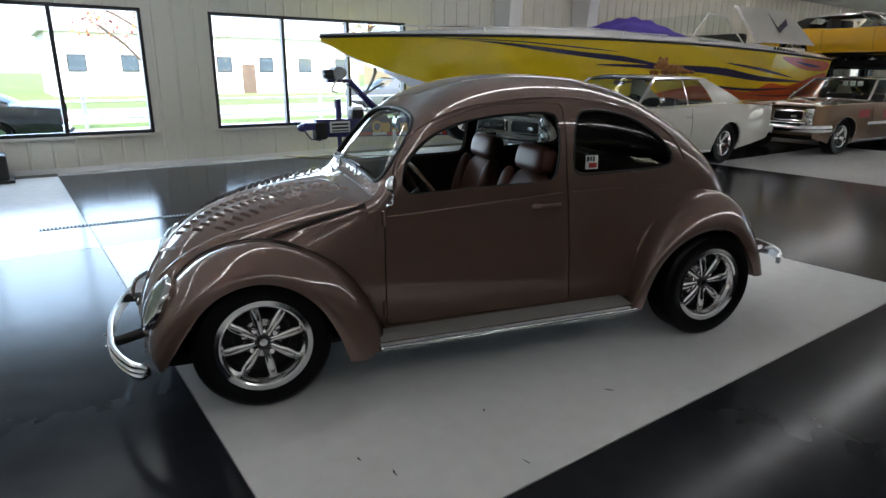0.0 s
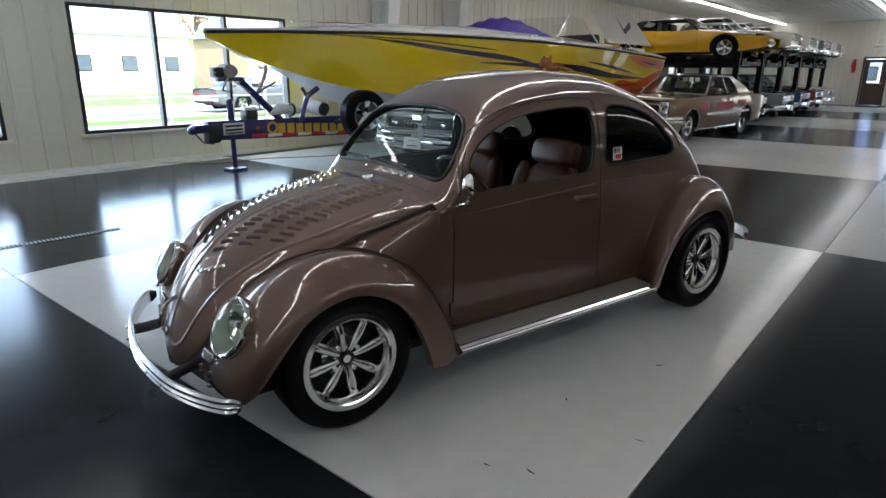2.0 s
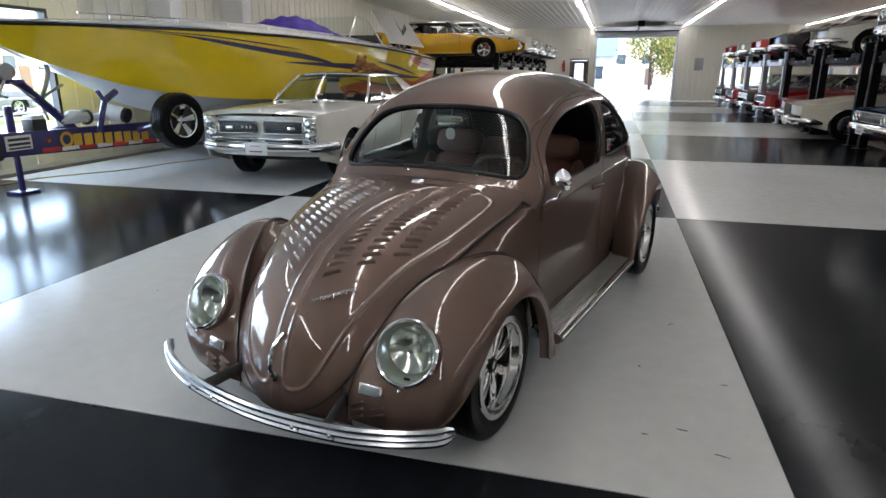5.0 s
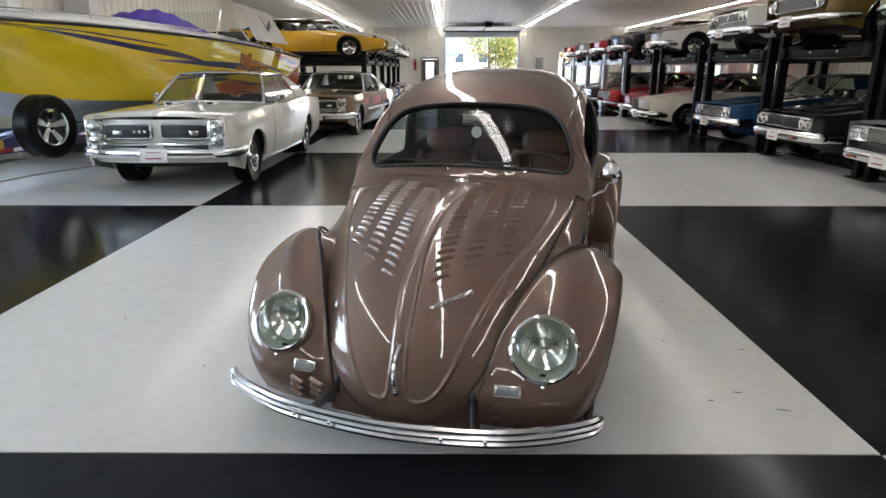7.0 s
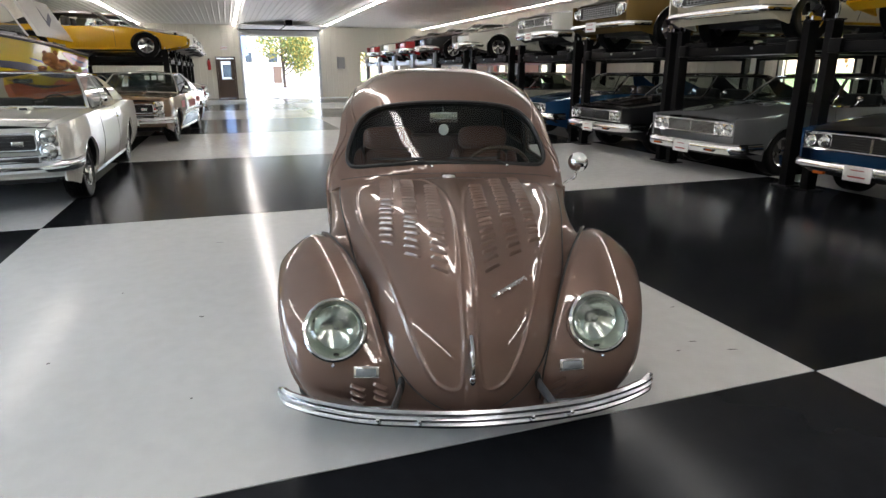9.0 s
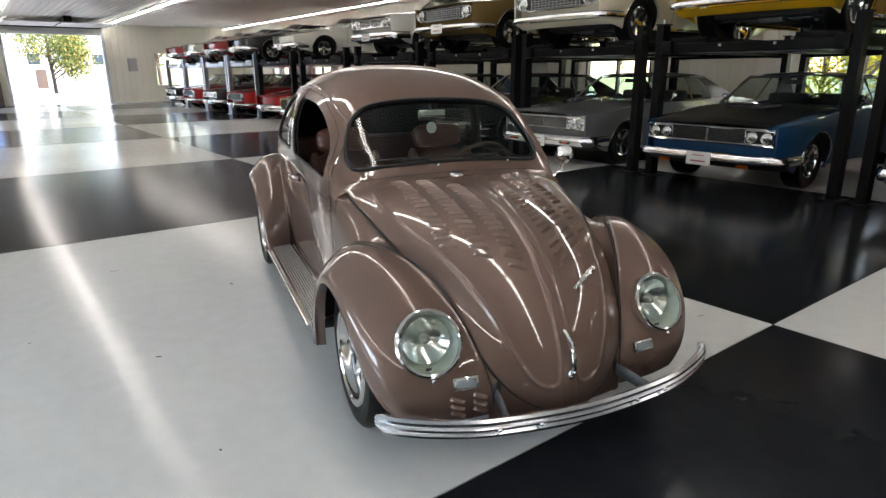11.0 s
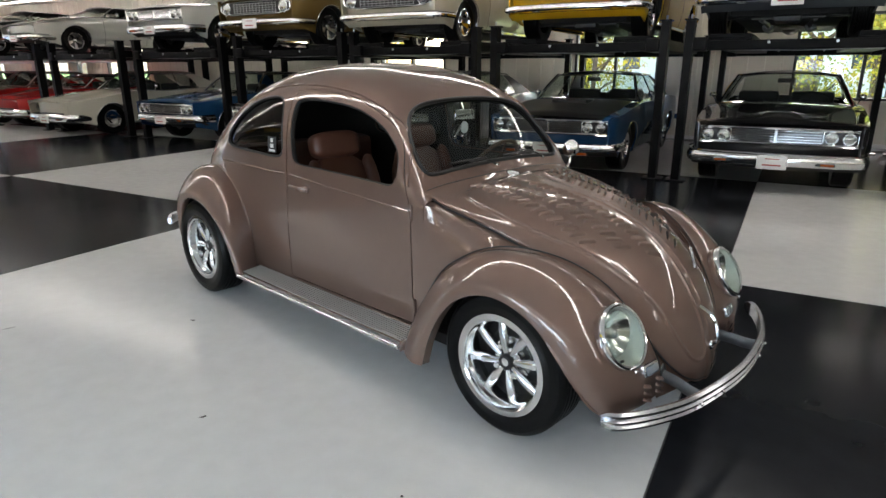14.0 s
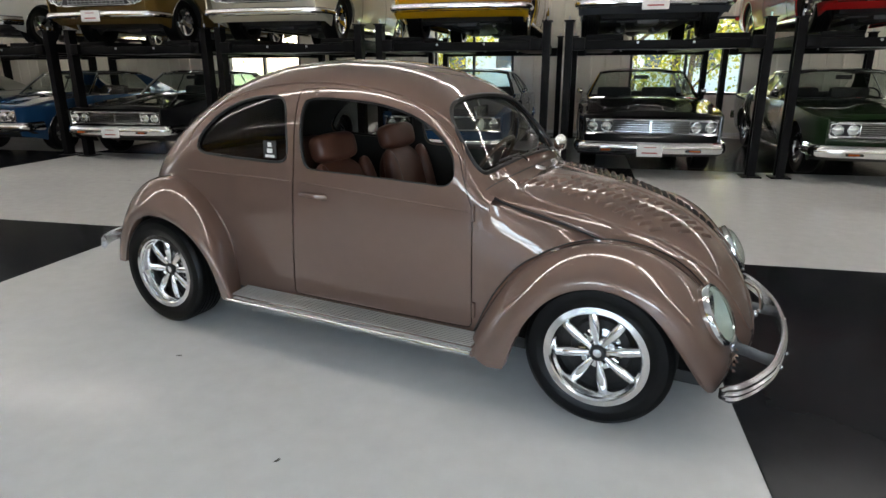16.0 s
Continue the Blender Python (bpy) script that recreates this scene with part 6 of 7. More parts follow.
        for i, p in enumerate(pa):
            t = (pa[min(47, i + 1)] - pa[max(0, i - 1)]).normalized()
            n = Vector((-t.y, t.x, 0))
            n = n if n.dot(p - Vector((-1.5, 0, zb_))) > 0 else -n
            rows.append([p + n * q[0] + Vector((0, 0, q[1])) for q in sec])
        bp = part("front_bumper", G().grid(rows, close_v=True).fan(rows[0]).fan(rows[-1]), CHROME, car, "chrome front bumper", smooth=30)
        for sg in (1, -1):
            if bh > 1.1:
                sm_ = Matrix.Translation(C(s0 - 0.076, sg * yn * 0.52, zb_ - 0.030)) @ pose(0, 0, 0, 0, 0, sg * -7)
                part("slot", G().box((0, 0, 0), (0.05, 0.36, 0.034), sm_, bevel=0.01), SEAL, bp, "dark bumper slot")
                part("turn_signal", G().box((0.003, sg * 0.105, 0), (0.05, 0.13, 0.026), sm_, bevel=0.008), AMBER, bp, "amber signal lamp")
            elif grille == "stack":
                part("slot", G().box(C(s0 - 0.052, sg * yn * 0.44, zb_ + 0.062), (0.05, yn * 0.62, 0.040), bevel=0.012), SEAL, bp, "dark slot over the bumper bar")
                part("upper_bar", G().tube([C(s0 + 0.01, sg * yn * 0.97, zb_ + 0.105), C(s0 - 0.040, sg * yn * 0.75, zb_ + 0.095), C(s0 - 0.060, sg * yn * 0.40, zb_ + 0.092), C(s0 - 0.075, sg * yn * 0.02, zb_ + 0.100)], 0.016, 8), CHROME, bp, "upper chrome bumper bar")
            elif grille != "sport":
                part("turn_signal", G().box(C(s0 - 0.045, sg * yn * 0.60, zb_ - 0.085), (0.05, 0.13, 0.035), bevel=0.01), AMBER, bp, "amber signal lamp")
        if plate:
            pl = part("plate", G().box(C(s0 - 0.125, 0, zb_ - 0.03), (0.012, 0.31, 0.155), bevel=0.004), PLATE, car, "white dealer plate with red bars")
            part("print", G().box(C(s0 - 0.132, 0, zb_ + 0.01), (0.004, 0.15, 0.009)).box(C(s0 - 0.132, 0, zb_ - 0.06), (0.004, 0.19, 0.016)), RED_BAR, pl, smooth=0)
        pa2 = [p + Vector((-0.05, 0, -0.06)) for p in pa[6:42]]
        part("valance", G().grid([pa2, [p + Vector((-0.14, 0, -0.07)) for p in pa2]]), body if grille in ("sport", "stack") else DARK, car, smooth=60)
        rows = []
        for i, y in enumerate([-1 + 2 * k / 16 for k in range(17)]):
            p = C(s1 + 0.06 - 0.10 * abs(y) ** 3, y * (ylow(s1, 0.5) + 0.05), 0.50)
            rows.append([p + Vector((-q[0], 0, q[1])) for q in sec])
        part("rear_bumper", G().grid(rows, close_v=True), CHROME, car, smooth=30)
    for s in (0, wb):
        for sg in (1, -1):
            car_wheel(car, s, sg * (w * 0.80), 0.335, wheel, 17 * sg + 23 * s)
    return car


SOUTH = lambda x, nose_y, fo, z=0.0: pose(x, nose_y - fo, z, 0, 0, 90)   # nose toward +y

P = dict(
    black=paint("black paint", (0.006, 0.006, 0.007)), blue=paint("blue metallic paint", (0.008, 0.062, 0.165), metal=0.3), green=paint("dark green paint", (0.010, 0.030, 0.008), metal=0.2),
    silver=paint("silver grey paint", (0.20, 0.21, 0.22), metal=0.5), cream=paint("cream paint", (0.62, 0.57, 0.44)), white=paint("white car paint", (0.68, 0.67, 0.61)), gold=paint("gold metallic paint", (0.17, 0.105, 0.025), metal=0.4),
    yellow=paint("yellow paint", (0.72, 0.40, 0.01)), grey=paint("slate paint", (0.09, 0.10, 0.115), metal=0.3), red=paint("red paint", (0.42, 0.008, 0.008)), brown=paint("bronze brown paint", (0.20, 0.125, 0.072), metal=0.4), dove=paint("ivory paint", (0.60, 0.57, 0.47)),
    maroon=paint("dark red paint", (0.16, 0.008, 0.010)))

DECK = 1.755
GL = "cars under the lifts"
GU = "cars on the lifts"
muscle("dark green two-door coupe with quad lamps parked beside a lift", SOUTH(-2.42, -2.12, 0.9), P["green"], group=GL, grille="bars")
muscle("glossy black coupe with quad headlights and wide chrome bumper", SOUTH(0.44, -2.12, 0.9), P["black"], roof=VINYL, group=GL, grille="quad")
muscle("dark blue coupe with a matt black hood and scoop", SOUTH(3.17, -2.12, 0.9), P["blue"], hood=MATTE_BLACK, roof=VINYL, group=GL, grille="quad", scoop=1, bh=0.95)
muscle("silver grey coupe with bright bumper and small hood vents", SOUTH(5.87, -2.12, 0.9), P["silver"], roof=VINYL, group=GL, grille="fine", scoop=2)
muscle("black coupe with quad lamps and a white plate", SOUTH(8.42, -2.15, 0.9), P["black"], group=GL, grille="bars", scoop=2, bz=0.47)
muscle("bright blue coupe with a fine chrome grille", SOUTH(11.1, -2.15, 0.9), P["blue"], group=GL, grille="fine", bz=0.48)
muscle("ivory sports coupe with a smooth grille-less nose", SOUTH(14.42, -1.75, 0.9), P["dove"], group=GL, grille="plain", wheel="dish", nose=0.76, round_nose=0.10, H=1.36)
muscle("red convertible sports car with a dark top under a lift", SOUTH(17.3, -2.2, 0.9), P["red"], roof=VINYL, group=GL, grille="plain", nose=0.74, round_nose=0.08, H=1.28)
muscle("red coupe with round lamps under a lift", SOUTH(20.0, -2.2, 0.9), P["red"], group=GL, grille="sport")
muscle("black coupe under a lift", SOUTH(22.7, -2.2, 0.9), P["black"], group=GL, grille="fine")
muscle("red coupe with white roof under a lift", SOUTH(25.4, -2.2, 0.9), P["red"], roof=P["white"], group=GL, grille="sport")
muscle("black coupe with chrome bumper under the far lift", SOUTH(28.1, -2.2, 0.9), P["black"], group=GL, grille="quad")

muscle("bright red coupe raised on a lift", SOUTH(-2.3, -2.15, 0.9, DECK), P["red"], group=GU, grille="sport", under=True)
muscle("slate grey coupe raised on a lift", SOUTH(0.52, -2.15, 0.9, DECK), P["grey"], group=GU, grille="sport", under=True, nose=0.78)
muscle("yellow coupe raised on a lift", SOUTH(2.97, -2.15, 0.9, DECK), P["yellow"], hood=MATTE_BLACK, group=GU, grille="sport", under=True, nose=0.78, plate=False)
muscle("cream white coupe raised on a lift", SOUTH(5.78, -2.15, 0.9, DECK), P["cream"], group=GU, grille="sport", under=True, nose=0.78, plate=False)
muscle("gold coupe with white plate raised on a lift", SOUTH(8.36, -2.05, 0.9, DECK), P["gold"], group=GU, grille="sport", under=True, nose=0.78)
muscle("white coupe with a wide black grille raised on a lift", SOUTH(11.35, -2.35, 0.9, DECK), P["white"], group=GU, grille="fine", under=True, nose=0.80)
muscle("white sports convertible with a low nose raised on a lift", SOUTH(17.0, -2.75, 0.9, DECK), P["white"], roof=VINYL, group=GU, grille="plain", under=True, nose=0.72, round_nose=0.10, H=1.24, L=4.5, wb=2.5)
muscle("black sports car raised on a lift", SOUTH(20.0, -2.4, 0.9, DECK), P["black"], group=GU, grille="plain", under=True, nose=0.72, round_nose=0.1, H=1.24)
muscle("red sports car raised on a lift", SOUTH(22.7, -2.4, 0.9, DECK), P["red"], roof=P["white"], group=GU, grille="plain", under=True, nose=0.72, round_nose=0.1, H=1.24)
muscle("white sports car raised on a lift", SOUTH(25.4, -2.4, 0.9, DECK), P["white"], group=GU, grille="plain", under=True, nose=0.72, round_nose=0.1, H=1.24)
muscle("red sports car raised on the far lift", SOUTH(28.1, -2.4, 0.9, DECK), P["red"], group=GU, grille="plain", under=True, nose=0.72, round_nose=0.1, H=1.24)

# the two cars by the boat
gto = muscle("glossy white two-door hardtop with split black grilles and stacked lamps", pose(6.62, 6.58, 0, 0, 0, 180), P["white"], L=5.45, W=1.86, wb=3.10, fo=0.90, nose=0.92, belt=0.97, tail=0.90, H=1.42, cowl=0.80, rake=0.60, top=1.35, back=0.85, grille="stack", scoop=2, name="hardtop", bz=0.50, bh=1.1)
race = muscle("bronze-brown drag racing hardtop with cream roof, hood scoop and red markings", pose(12.75, 6.02, 0, 0, 0, 174), P["brown"], roof=P["cream"], L=5.2, W=1.86, wb=2.95, fo=0.90, nose=0.90, belt=0.95, H=1.40, cowl=0.80, rake=0.60, top=1.25, grille="stack", scoop=1, name="hardtop", bz=0.50, bh=1.1)
for k, (s, z, w_, h_) in enumerate([(0.35, 0.74, 0.35, 0.14), (1.2, 0.72, 0.9, 0.16), (2.35, 0.76, 0.5, 0.12)]):
    for sg in (1, -1):
        part("marking", G().box(C(s + w_ / 2, sg * 0.926, z), (w_, 0.006, h_)), RED_BAR, race, "red painted marking")
for sg in (1, -1):
    part("marking", G().box(C(1.9, sg * 0.926, 0.56), (2.4, 0.006, 0.05)), WHITE, race, "white side stripe")
for k in range(3):
    part("letter_bar", G().box(C(1.21, 0.40 - 0.14 * k, 1.27), (0.004, 0.10, 0.09), pose(0, 0, 0, 0, 0, 0)), WHITE, race)

# raised row along the north side: noses toward -y
NORTH = lambda x, nose_y, fo, z=0.0: pose(x, nose_y + fo, z, 0, 0, -90)
GN = "cars on the north lifts"
muscle("yellow sports convertible with a black soft top raised on a lift", NORTH(18.6, 5.05, 1.05, DECK), P["yellow"], roof=VINYL, soft=True, group=GN, grille="plain", bumper=False, vent=False, nose=0.60, belt=0.82, tail=0.88, H=1.20, L=4.6, wb=2.66, fo=1.05, under=True, round_nose=0.14, name="convertible")
for k, (x, cu, cl) in enumerate([(21.3, "white", "silver"), (24.0, "white", "blue"), (26.7, "silver", "maroon"), (29.4, "white", "white")]):
    muscle("%s coupe raised on a north lift" % cu, NORTH(x, 5.0, 0.9, DECK), P[cu], group=GN, grille="quad", under=True)
    muscle("%s coupe under a north lift" % cl, NORTH(x, 5.0, 0.9), P[cl], group=GN, grille="fine")
muscle("black coupe under the first north lift", NORTH(18.6, 5.2, 0.9), P["black"], group=GN, grille="fine")


# ---------------------------------------------------------------- four-post lifts
def lift(x, y0, y1, width, material, label, m=None):
    """Posts at the corners, cross beams, two runways with ramps; runs along y from its front y0 to its back y1."""
    lf = thing("car_lift", label, "car lift", group="four-post car lifts")
    dy = 1 if y1 > y0 else -1
    for sx in (-1, 1):
        for yy in (y0, y1):
            px = x + sx * width / 2
            post = part("post", G().prism([(px - 0.05, yy - 0.075, 0), (px + 0.05, yy - 0.075, 0), (px + 0.05, yy - 0.045, 0), (px - 0.02, yy - 0.045, 0), (px - 0.02, yy + 0.045, 0), (px + 0.05, yy + 0.045, 0), (px + 0.05, yy + 0.075, 0), (px - 0.05, yy + 0.075, 0)], (0, 0, 1.96)), material, lf, smooth=0)
            part("base_plate", G().box((px, yy, 0.008), (0.24, 0.26, 0.016), bevel=0.004), material, post)
            part("cap", G().box((px, yy, 1.968), (0.14, 0.18, 0.016)), material, post)
            part("cap_bolt", G().cyl((px, yy, 1.97), (px, yy, 2.03), 0.012, 8), GALV, post)
            for k in range(14):
                part("rung", None, None, post, data=bpy.data.meshes.get("rung") or mesh_of("rung", G().box((0, 0, 0), (0.075, 0.012, 0.03)), IRON, 0)).location = (px + 0.01, yy - 0.074, 0.55 + 0.095 * k)
    for yy in (y0, y1):
        bm_ = part("cross_beam", G().box((x, yy, 1.665), (width + 0.02, 0.12, 0.11), bevel=0.008), material, lf)
        for k in range(4):
            part("bolt", G().cyl((x - width * 0.42 + width * 0.28 * k, yy - dy * 0.06, 1.69), (x - width * 0.42 + width * 0.28 * k, yy - dy * 0.075, 1.69), 0.016, 8), GALV, bm_)
        for sx in (-1, 1):
            part("end_bracket", G().box((x + sx * (width / 2 - 0.13), yy - dy * 0.02, 1.68), (0.16, 0.20, 0.16), bevel=0.02), material, bm_)
    for sx in (-1, 1):
        rx = x + sx * 0.76
        rw = part("runway", G().box((rx, (y0 + y1) / 2, 1.70), (0.48, abs(y1 - y0) + 0.1, 0.10), bevel=0.006).box((rx - 0.23, (y0 + y1) / 2, 1.765), (0.02, abs(y1 - y0), 0.05)).box((rx + 0.23, (y0 + y1) / 2, 1.765), (0.02, abs(y1 - y0), 0.05)), material, lf)
        part("wheel_stop", G().box((rx, y0 - dy * 0.04, 1.765), (0.46, 0.04, 0.06), bevel=0.01), material, rw)
    part("cable", G().tube([(x - width / 2 + 0.05, y0 + dy * 0.1, 1.62), (x, y0 + dy * 0.1, 1.60), (x + width / 2 - 0.05, y0 + dy * 0.1, 1.62)], 0.006, 6), GALV, lf)
    part("drip_tray", G().box((x, (y0 + y1) / 2 + 0.3, 1.70), (0.95, 2.4, 0.03)), GREY, lf)
    return lf


for x, wd in ((-2.45, 2.42), (0.32, 2.42), (2.98, 2.32), (5.55, 2.2), (8.1, 2.4), (10.95, 2.5), (14.0, 2.5), (17.1, 2.5)):
    lift(x, -2.50, -6.75, wd, STEEL_BLACK, "black four-post car lift with raised runways")
for x in (19.9, 22.6, 25.3, 28.0):
    lift(x, -2.50, -6.75, 2.5, GALV, "bright steel four-post car lift")
for x in (18.6, 21.3, 24.0, 26.7, 29.4):
    lift(x, 5.62, 9.85, 2.5, STEEL_BLACK, "black four-post car lift with raised runways")
# ---------------------------------------------------------------- speedboat on its trailer
HULL_Y = paint("hull yellow", (0.86, 0.62, 0.006))
HULL_G = mat("hull grey", (0.62, 0.63, 0.64), 0.3, coat=0.6)
GEL = mat("white gelcoat", (0.74, 0.74, 0.72), 0.25, coat=0.7, vary=0.04)
PURPLE = mat("purple stripe", (0.012, 0.008, 0.06), 0.3, coat=0.8)
ORANGE = mat("orange flame paint", (0.62, 0.10, 0.01), 0.3, coat=0.8, vary=0.3, scale=3)
CANVAS = mat("purple canvas", (0.045, 0.02, 0.24), 0.8, vary=0.2, scale=10, bump=0.002, bump_scale=30)
FRAME_BLUE = mat("purple-blue trailer paint", (0.022, 0.018, 0.11), 0.3, coat=0.6)
GOLD_INK = mat("gold letter vinyl", (0.65, 0.38, 0.04), 0.4)

BOAT_M = Matrix.Translation((4.27, 9.35, 0)) @ pose(0, 0, 0, 0, 0, math.degrees(math.atan2(-0.75, 12.83)))
boat = thing("speedboat", "long yellow speedboat with purple and orange stripes and a white deck", "boat", BOAT_M)
BU = [0, 0.5, 1.2, 2.2, 3.5, 5.0, 7.0, 9.5, 12.8]
SH_Y, SH_Z = [0.015, 0.20, 0.45, 0.74, 0.98, 1.12, 1.20, 1.24, 1.20], [1.955, 1.975, 1.995, 2.015, 2.03, 2.03, 2.01, 1.94, 1.78]
CH_Y, CH_Z = [0.010, 0.06, 0.20, 0.46, 0.72, 0.88, 0.98, 1.03, 1.00], [1.90, 1.66, 1.42, 1.16, 1.00, 0.93, 0.88, 0.86, 0.85]
KE_Z = [1.88, 1.68, 1.38, 0.93, 0.70, 0.60, 0.56, 0.54, 0.54]
hull = lambda u, t: (lerp(u, BU, CH_Y) + (lerp(u, BU, SH_Y) - lerp(u, BU, CH_Y)) * (t ** 0.85), lerp(u, BU, CH_Z) + (lerp(u, BU, SH_Z) - lerp(u, BU, CH_Z)) * t)
US = [12.8 * (k / 60) ** 1.25 for k in range(61)]
for sg in (-1, 1):
    part("topside", G().grid([[(u, sg * hull(u, t)[0], hull(u, t)[1]) for t in [k / 12 for k in range(13)]] for u in US]), HULL_Y, boat, smooth=60)
    part("bottom", G().grid([[(u, sg * lerp(u, BU, CH_Y) * k / 6, lerp(u, BU, KE_Z) + (lerp(u, BU, CH_Z) - lerp(u, BU, KE_Z)) * (k / 6)) for k in range(7)] for u in US]), HULL_G, boat, smooth=60)
    part("rub_rail", G().tube([(u, sg * (lerp(u, BU, SH_Y) + 0.008), lerp(u, BU, SH_Z)) for u in US], 0.022, 8), SEAL, boat, "black rub rail")
    part("pinstripe", G().tube([(u, sg * (lerp(u, BU, SH_Y) + 0.012), lerp(u, BU, SH_Z) + 0.035) for u in US], 0.012, 6), GEL, boat)
    sf = lambda u, t: Vector((u, sg * (hull(u, t)[0] + 0.005), hull(u, t)[1]))
    nf = lambda x, y, z: Vector((0, sg, 0.35)).normalized()

    def stripe(name, pts, material, off=0.0):
        lp = [(p.x, p.y) for p in spline([(a, b, 0) for a, b in pts], 60, True)]
        g, nn = sheet(lp, [], 0.25, lambda u, t: sf(max(0, min(12.8, u)), max(0.01, min(0.985, t))) + Vector((0, sg * off, 0)), nf, lip=0.003)
        return part(name, g, material, boat)

    stripe("stripe", [(1.6, 0.955), (3.0, 0.89), (4.4, 0.80), (5.6, 0.74), (6.6, 0.62), (5.0, 0.69), (3.6, 0.79), (2.4, 0.91)], PURPLE)
    stripe("stripe", [(1.2, 0.97), (3.0, 0.93), (4.6, 0.86), (5.4, 0.815), (4.6, 0.84), (3.0, 0.915)], PURPLE)
    stripe("stripe", [(4.9, 0.60), (6.5, 0.63), (8.4, 0.63), (10.0, 0.50), (11.9, 0.42), (10.0, 0.40), (8.2, 0.51), (6.4, 0.56)], PURPLE)
    stripe("stripe", [(7.6, 0.35), (9.5, 0.25), (11.5, 0.27), (9.5, 0.20)], PURPLE, 0.006)
    stripe("stripe", [(5.3, 0.30), (6.6, 0.40), (8.2, 0.42), (6.6, 0.36)], PURPLE)
    stripe("stripe", [(8.6, 0.72), (10.0, 0.66), (11.3, 0.50), (10.0, 0.60)], PURPLE)
    stripe("stripe", [(9.6, 0.13), (11.0, 0.10), (12.4, 0.16), (11.0, 0.07)], PURPLE, 0.006)
    stripe("flame", [(6.2, 0.02), (7.9, 0.30), (9.6, 0.18), (10.4, 0.36), (11.3, 0.33), (12.4, 0.62), (12.75, 0.62), (12.75, 0.02), (10.0, 0.015)], ORANGE, 0.002)
    stripe("flame", [(10.6, 0.92), (11.5, 0.72), (12.5, 0.70), (12.75, 0.80), (12.6, 0.93), (11.6, 0.95)], ORANGE, 0.002)
    stripe("stripe", [(11.2, 0.86), (11.9, 0.78), (12.4, 0.80), (11.9, 0.84)], PURPLE, 0.006)
part("transom", G().grid([[(12.8, y * f, z) for y, z in ((-1.0, 0.85), (1.0, 0.85))] for f, z in ((1, 0),)] + [[(12.8, -1.2, 1.78), (12.8, 1.2, 1.78)]]), HULL_Y, boat)
rows = []
for u in US:
    ye, ze = lerp(u, BU, SH_Y), lerp(u, BU, SH_Z)
    c = 0.20 * min(1, u / 5) + 0.02
    rows.append([(u, ye * k, ze + c * (1 - abs(k) ** 2.2) * min(1, ye / 0.9) + 0.05 * (1 - abs(k) ** 8)) for k in [-1 + 2 * j / 20 for j in range(21)]])
part("deck", G().grid(rows), GEL, boat, "smooth white deck", smooth=60)
part("grab_rail", G().tube([(u, -(lerp(u, BU, SH_Y) * 0.86), lerp(u, BU, SH_Z) + 0.15) for u in [1.2 + 0.4 * k for k in range(15)]], 0.012, 6), CHROME, boat, "thin steel deck rail")
for k in range(6):
    u = 1.6 + 1.0 * k
    part("rail_post", G().cyl((u, -lerp(u, BU, SH_Y) * 0.86, lerp(u, BU, SH_Z) + 0.04), (u, -lerp(u, BU, SH_Y) * 0.86, lerp(u, BU, SH_Z) + 0.15), 0.009, 6), CHROME, boat)
# cockpit cover: draped canvas, bunched at its fore end
rows = []
for i in range(34):
    t = i / 33
    h = 0.50 * math.sin(math.pi * min(1, 0.06 + t * 1.02)) ** 0.7 * (1 - 0.55 * t)
    rows.append([(5.95 + 2.2 * t, 0.95 * k, 2.12 + h * (1 - abs(k) ** 2.5) + (0.035 * math.sin(9 * k + 11 * t) + 0.022 * math.sin(17 * k - 23 * t + 1)) * math.sin(math.pi * t) ** 0.5 * (1 - k * k)) for k in [-1 + 2 * j / 32 for j in range(33)]])
part("cockpit_cover", G().grid(rows), CANVAS, boat, "crumpled purple canvas cover", smooth=60)
# wind deflector
WF = [(7.6, -1.0, 2.10), (8.5, -0.98, 2.12), (9.8, -1.0, 2.08)]
ws_ = part("windshield", G().grid([[(7.85 + 0.05 * k, -1.0, 2.14), (8.25 + 0.02 * k, -0.86, 2.62)] for k in range(0, 30, 3)]), CARGLASS, boat, "slanted clear windshield")
part("frame", G().tube([(7.6, -1.0, 2.16), (8.25, -0.86, 2.66), (8.85, -0.86, 2.60), (9.35, -1.0, 2.10)], 0.018, 8), GEL, ws_)
part("windshield", G().grid([[(7.7, y, 2.24), (8.25, y * 0.88, 2.64)] for y in (-1.0, -0.5, 0, 0.5, 1.0)]), CARGLASS, boat)
part("seat_back", G().box((9.6, 0, 2.16), (0.3, 1.7, 0.30), bevel=0.08), SEAL, boat)
# open engine hatch
hs = part("engine_hatch", G().box((10.9, 0, 1.99), (2.2, 1.9, 0.10), pose(0, 0, 0, 0, 0, 0), bevel=0.03), GEL, boat, "white engine cover")
part("side_wall", G().prism([(9.75, -1.10, 2.12), (9.05, -0.95, 2.84), (11.0, -0.95, 2.84), (12.1, -1.10, 2.10)], (0, 0.06, 0)), GEL, hs, "raised white hatch side with a blue flash")
part("flash", G().prism([(10.2, -0.975, 2.74), (10.55, -1.035, 2.45), (10.9, -0.99, 2.66), (10.95, -1.02, 2.52), (10.6, -1.06, 2.34)], (0, 0.01, 0)), PURPLE, hs)
for k in range(7):
    part("vent_slot", G().box((10.35 + 0.13 * k, -1.155, 1.995 - 0.012 * k), (0.07, 0.012, 0.075), pose(0, 0, 0, 0, 0, 0)), SEAL, boat)
part("name_bars", G().box((8.0, -1.13, 2.085), (0.7, 0.01, 0.035)), GREY, boat, "plain grey letter bars")

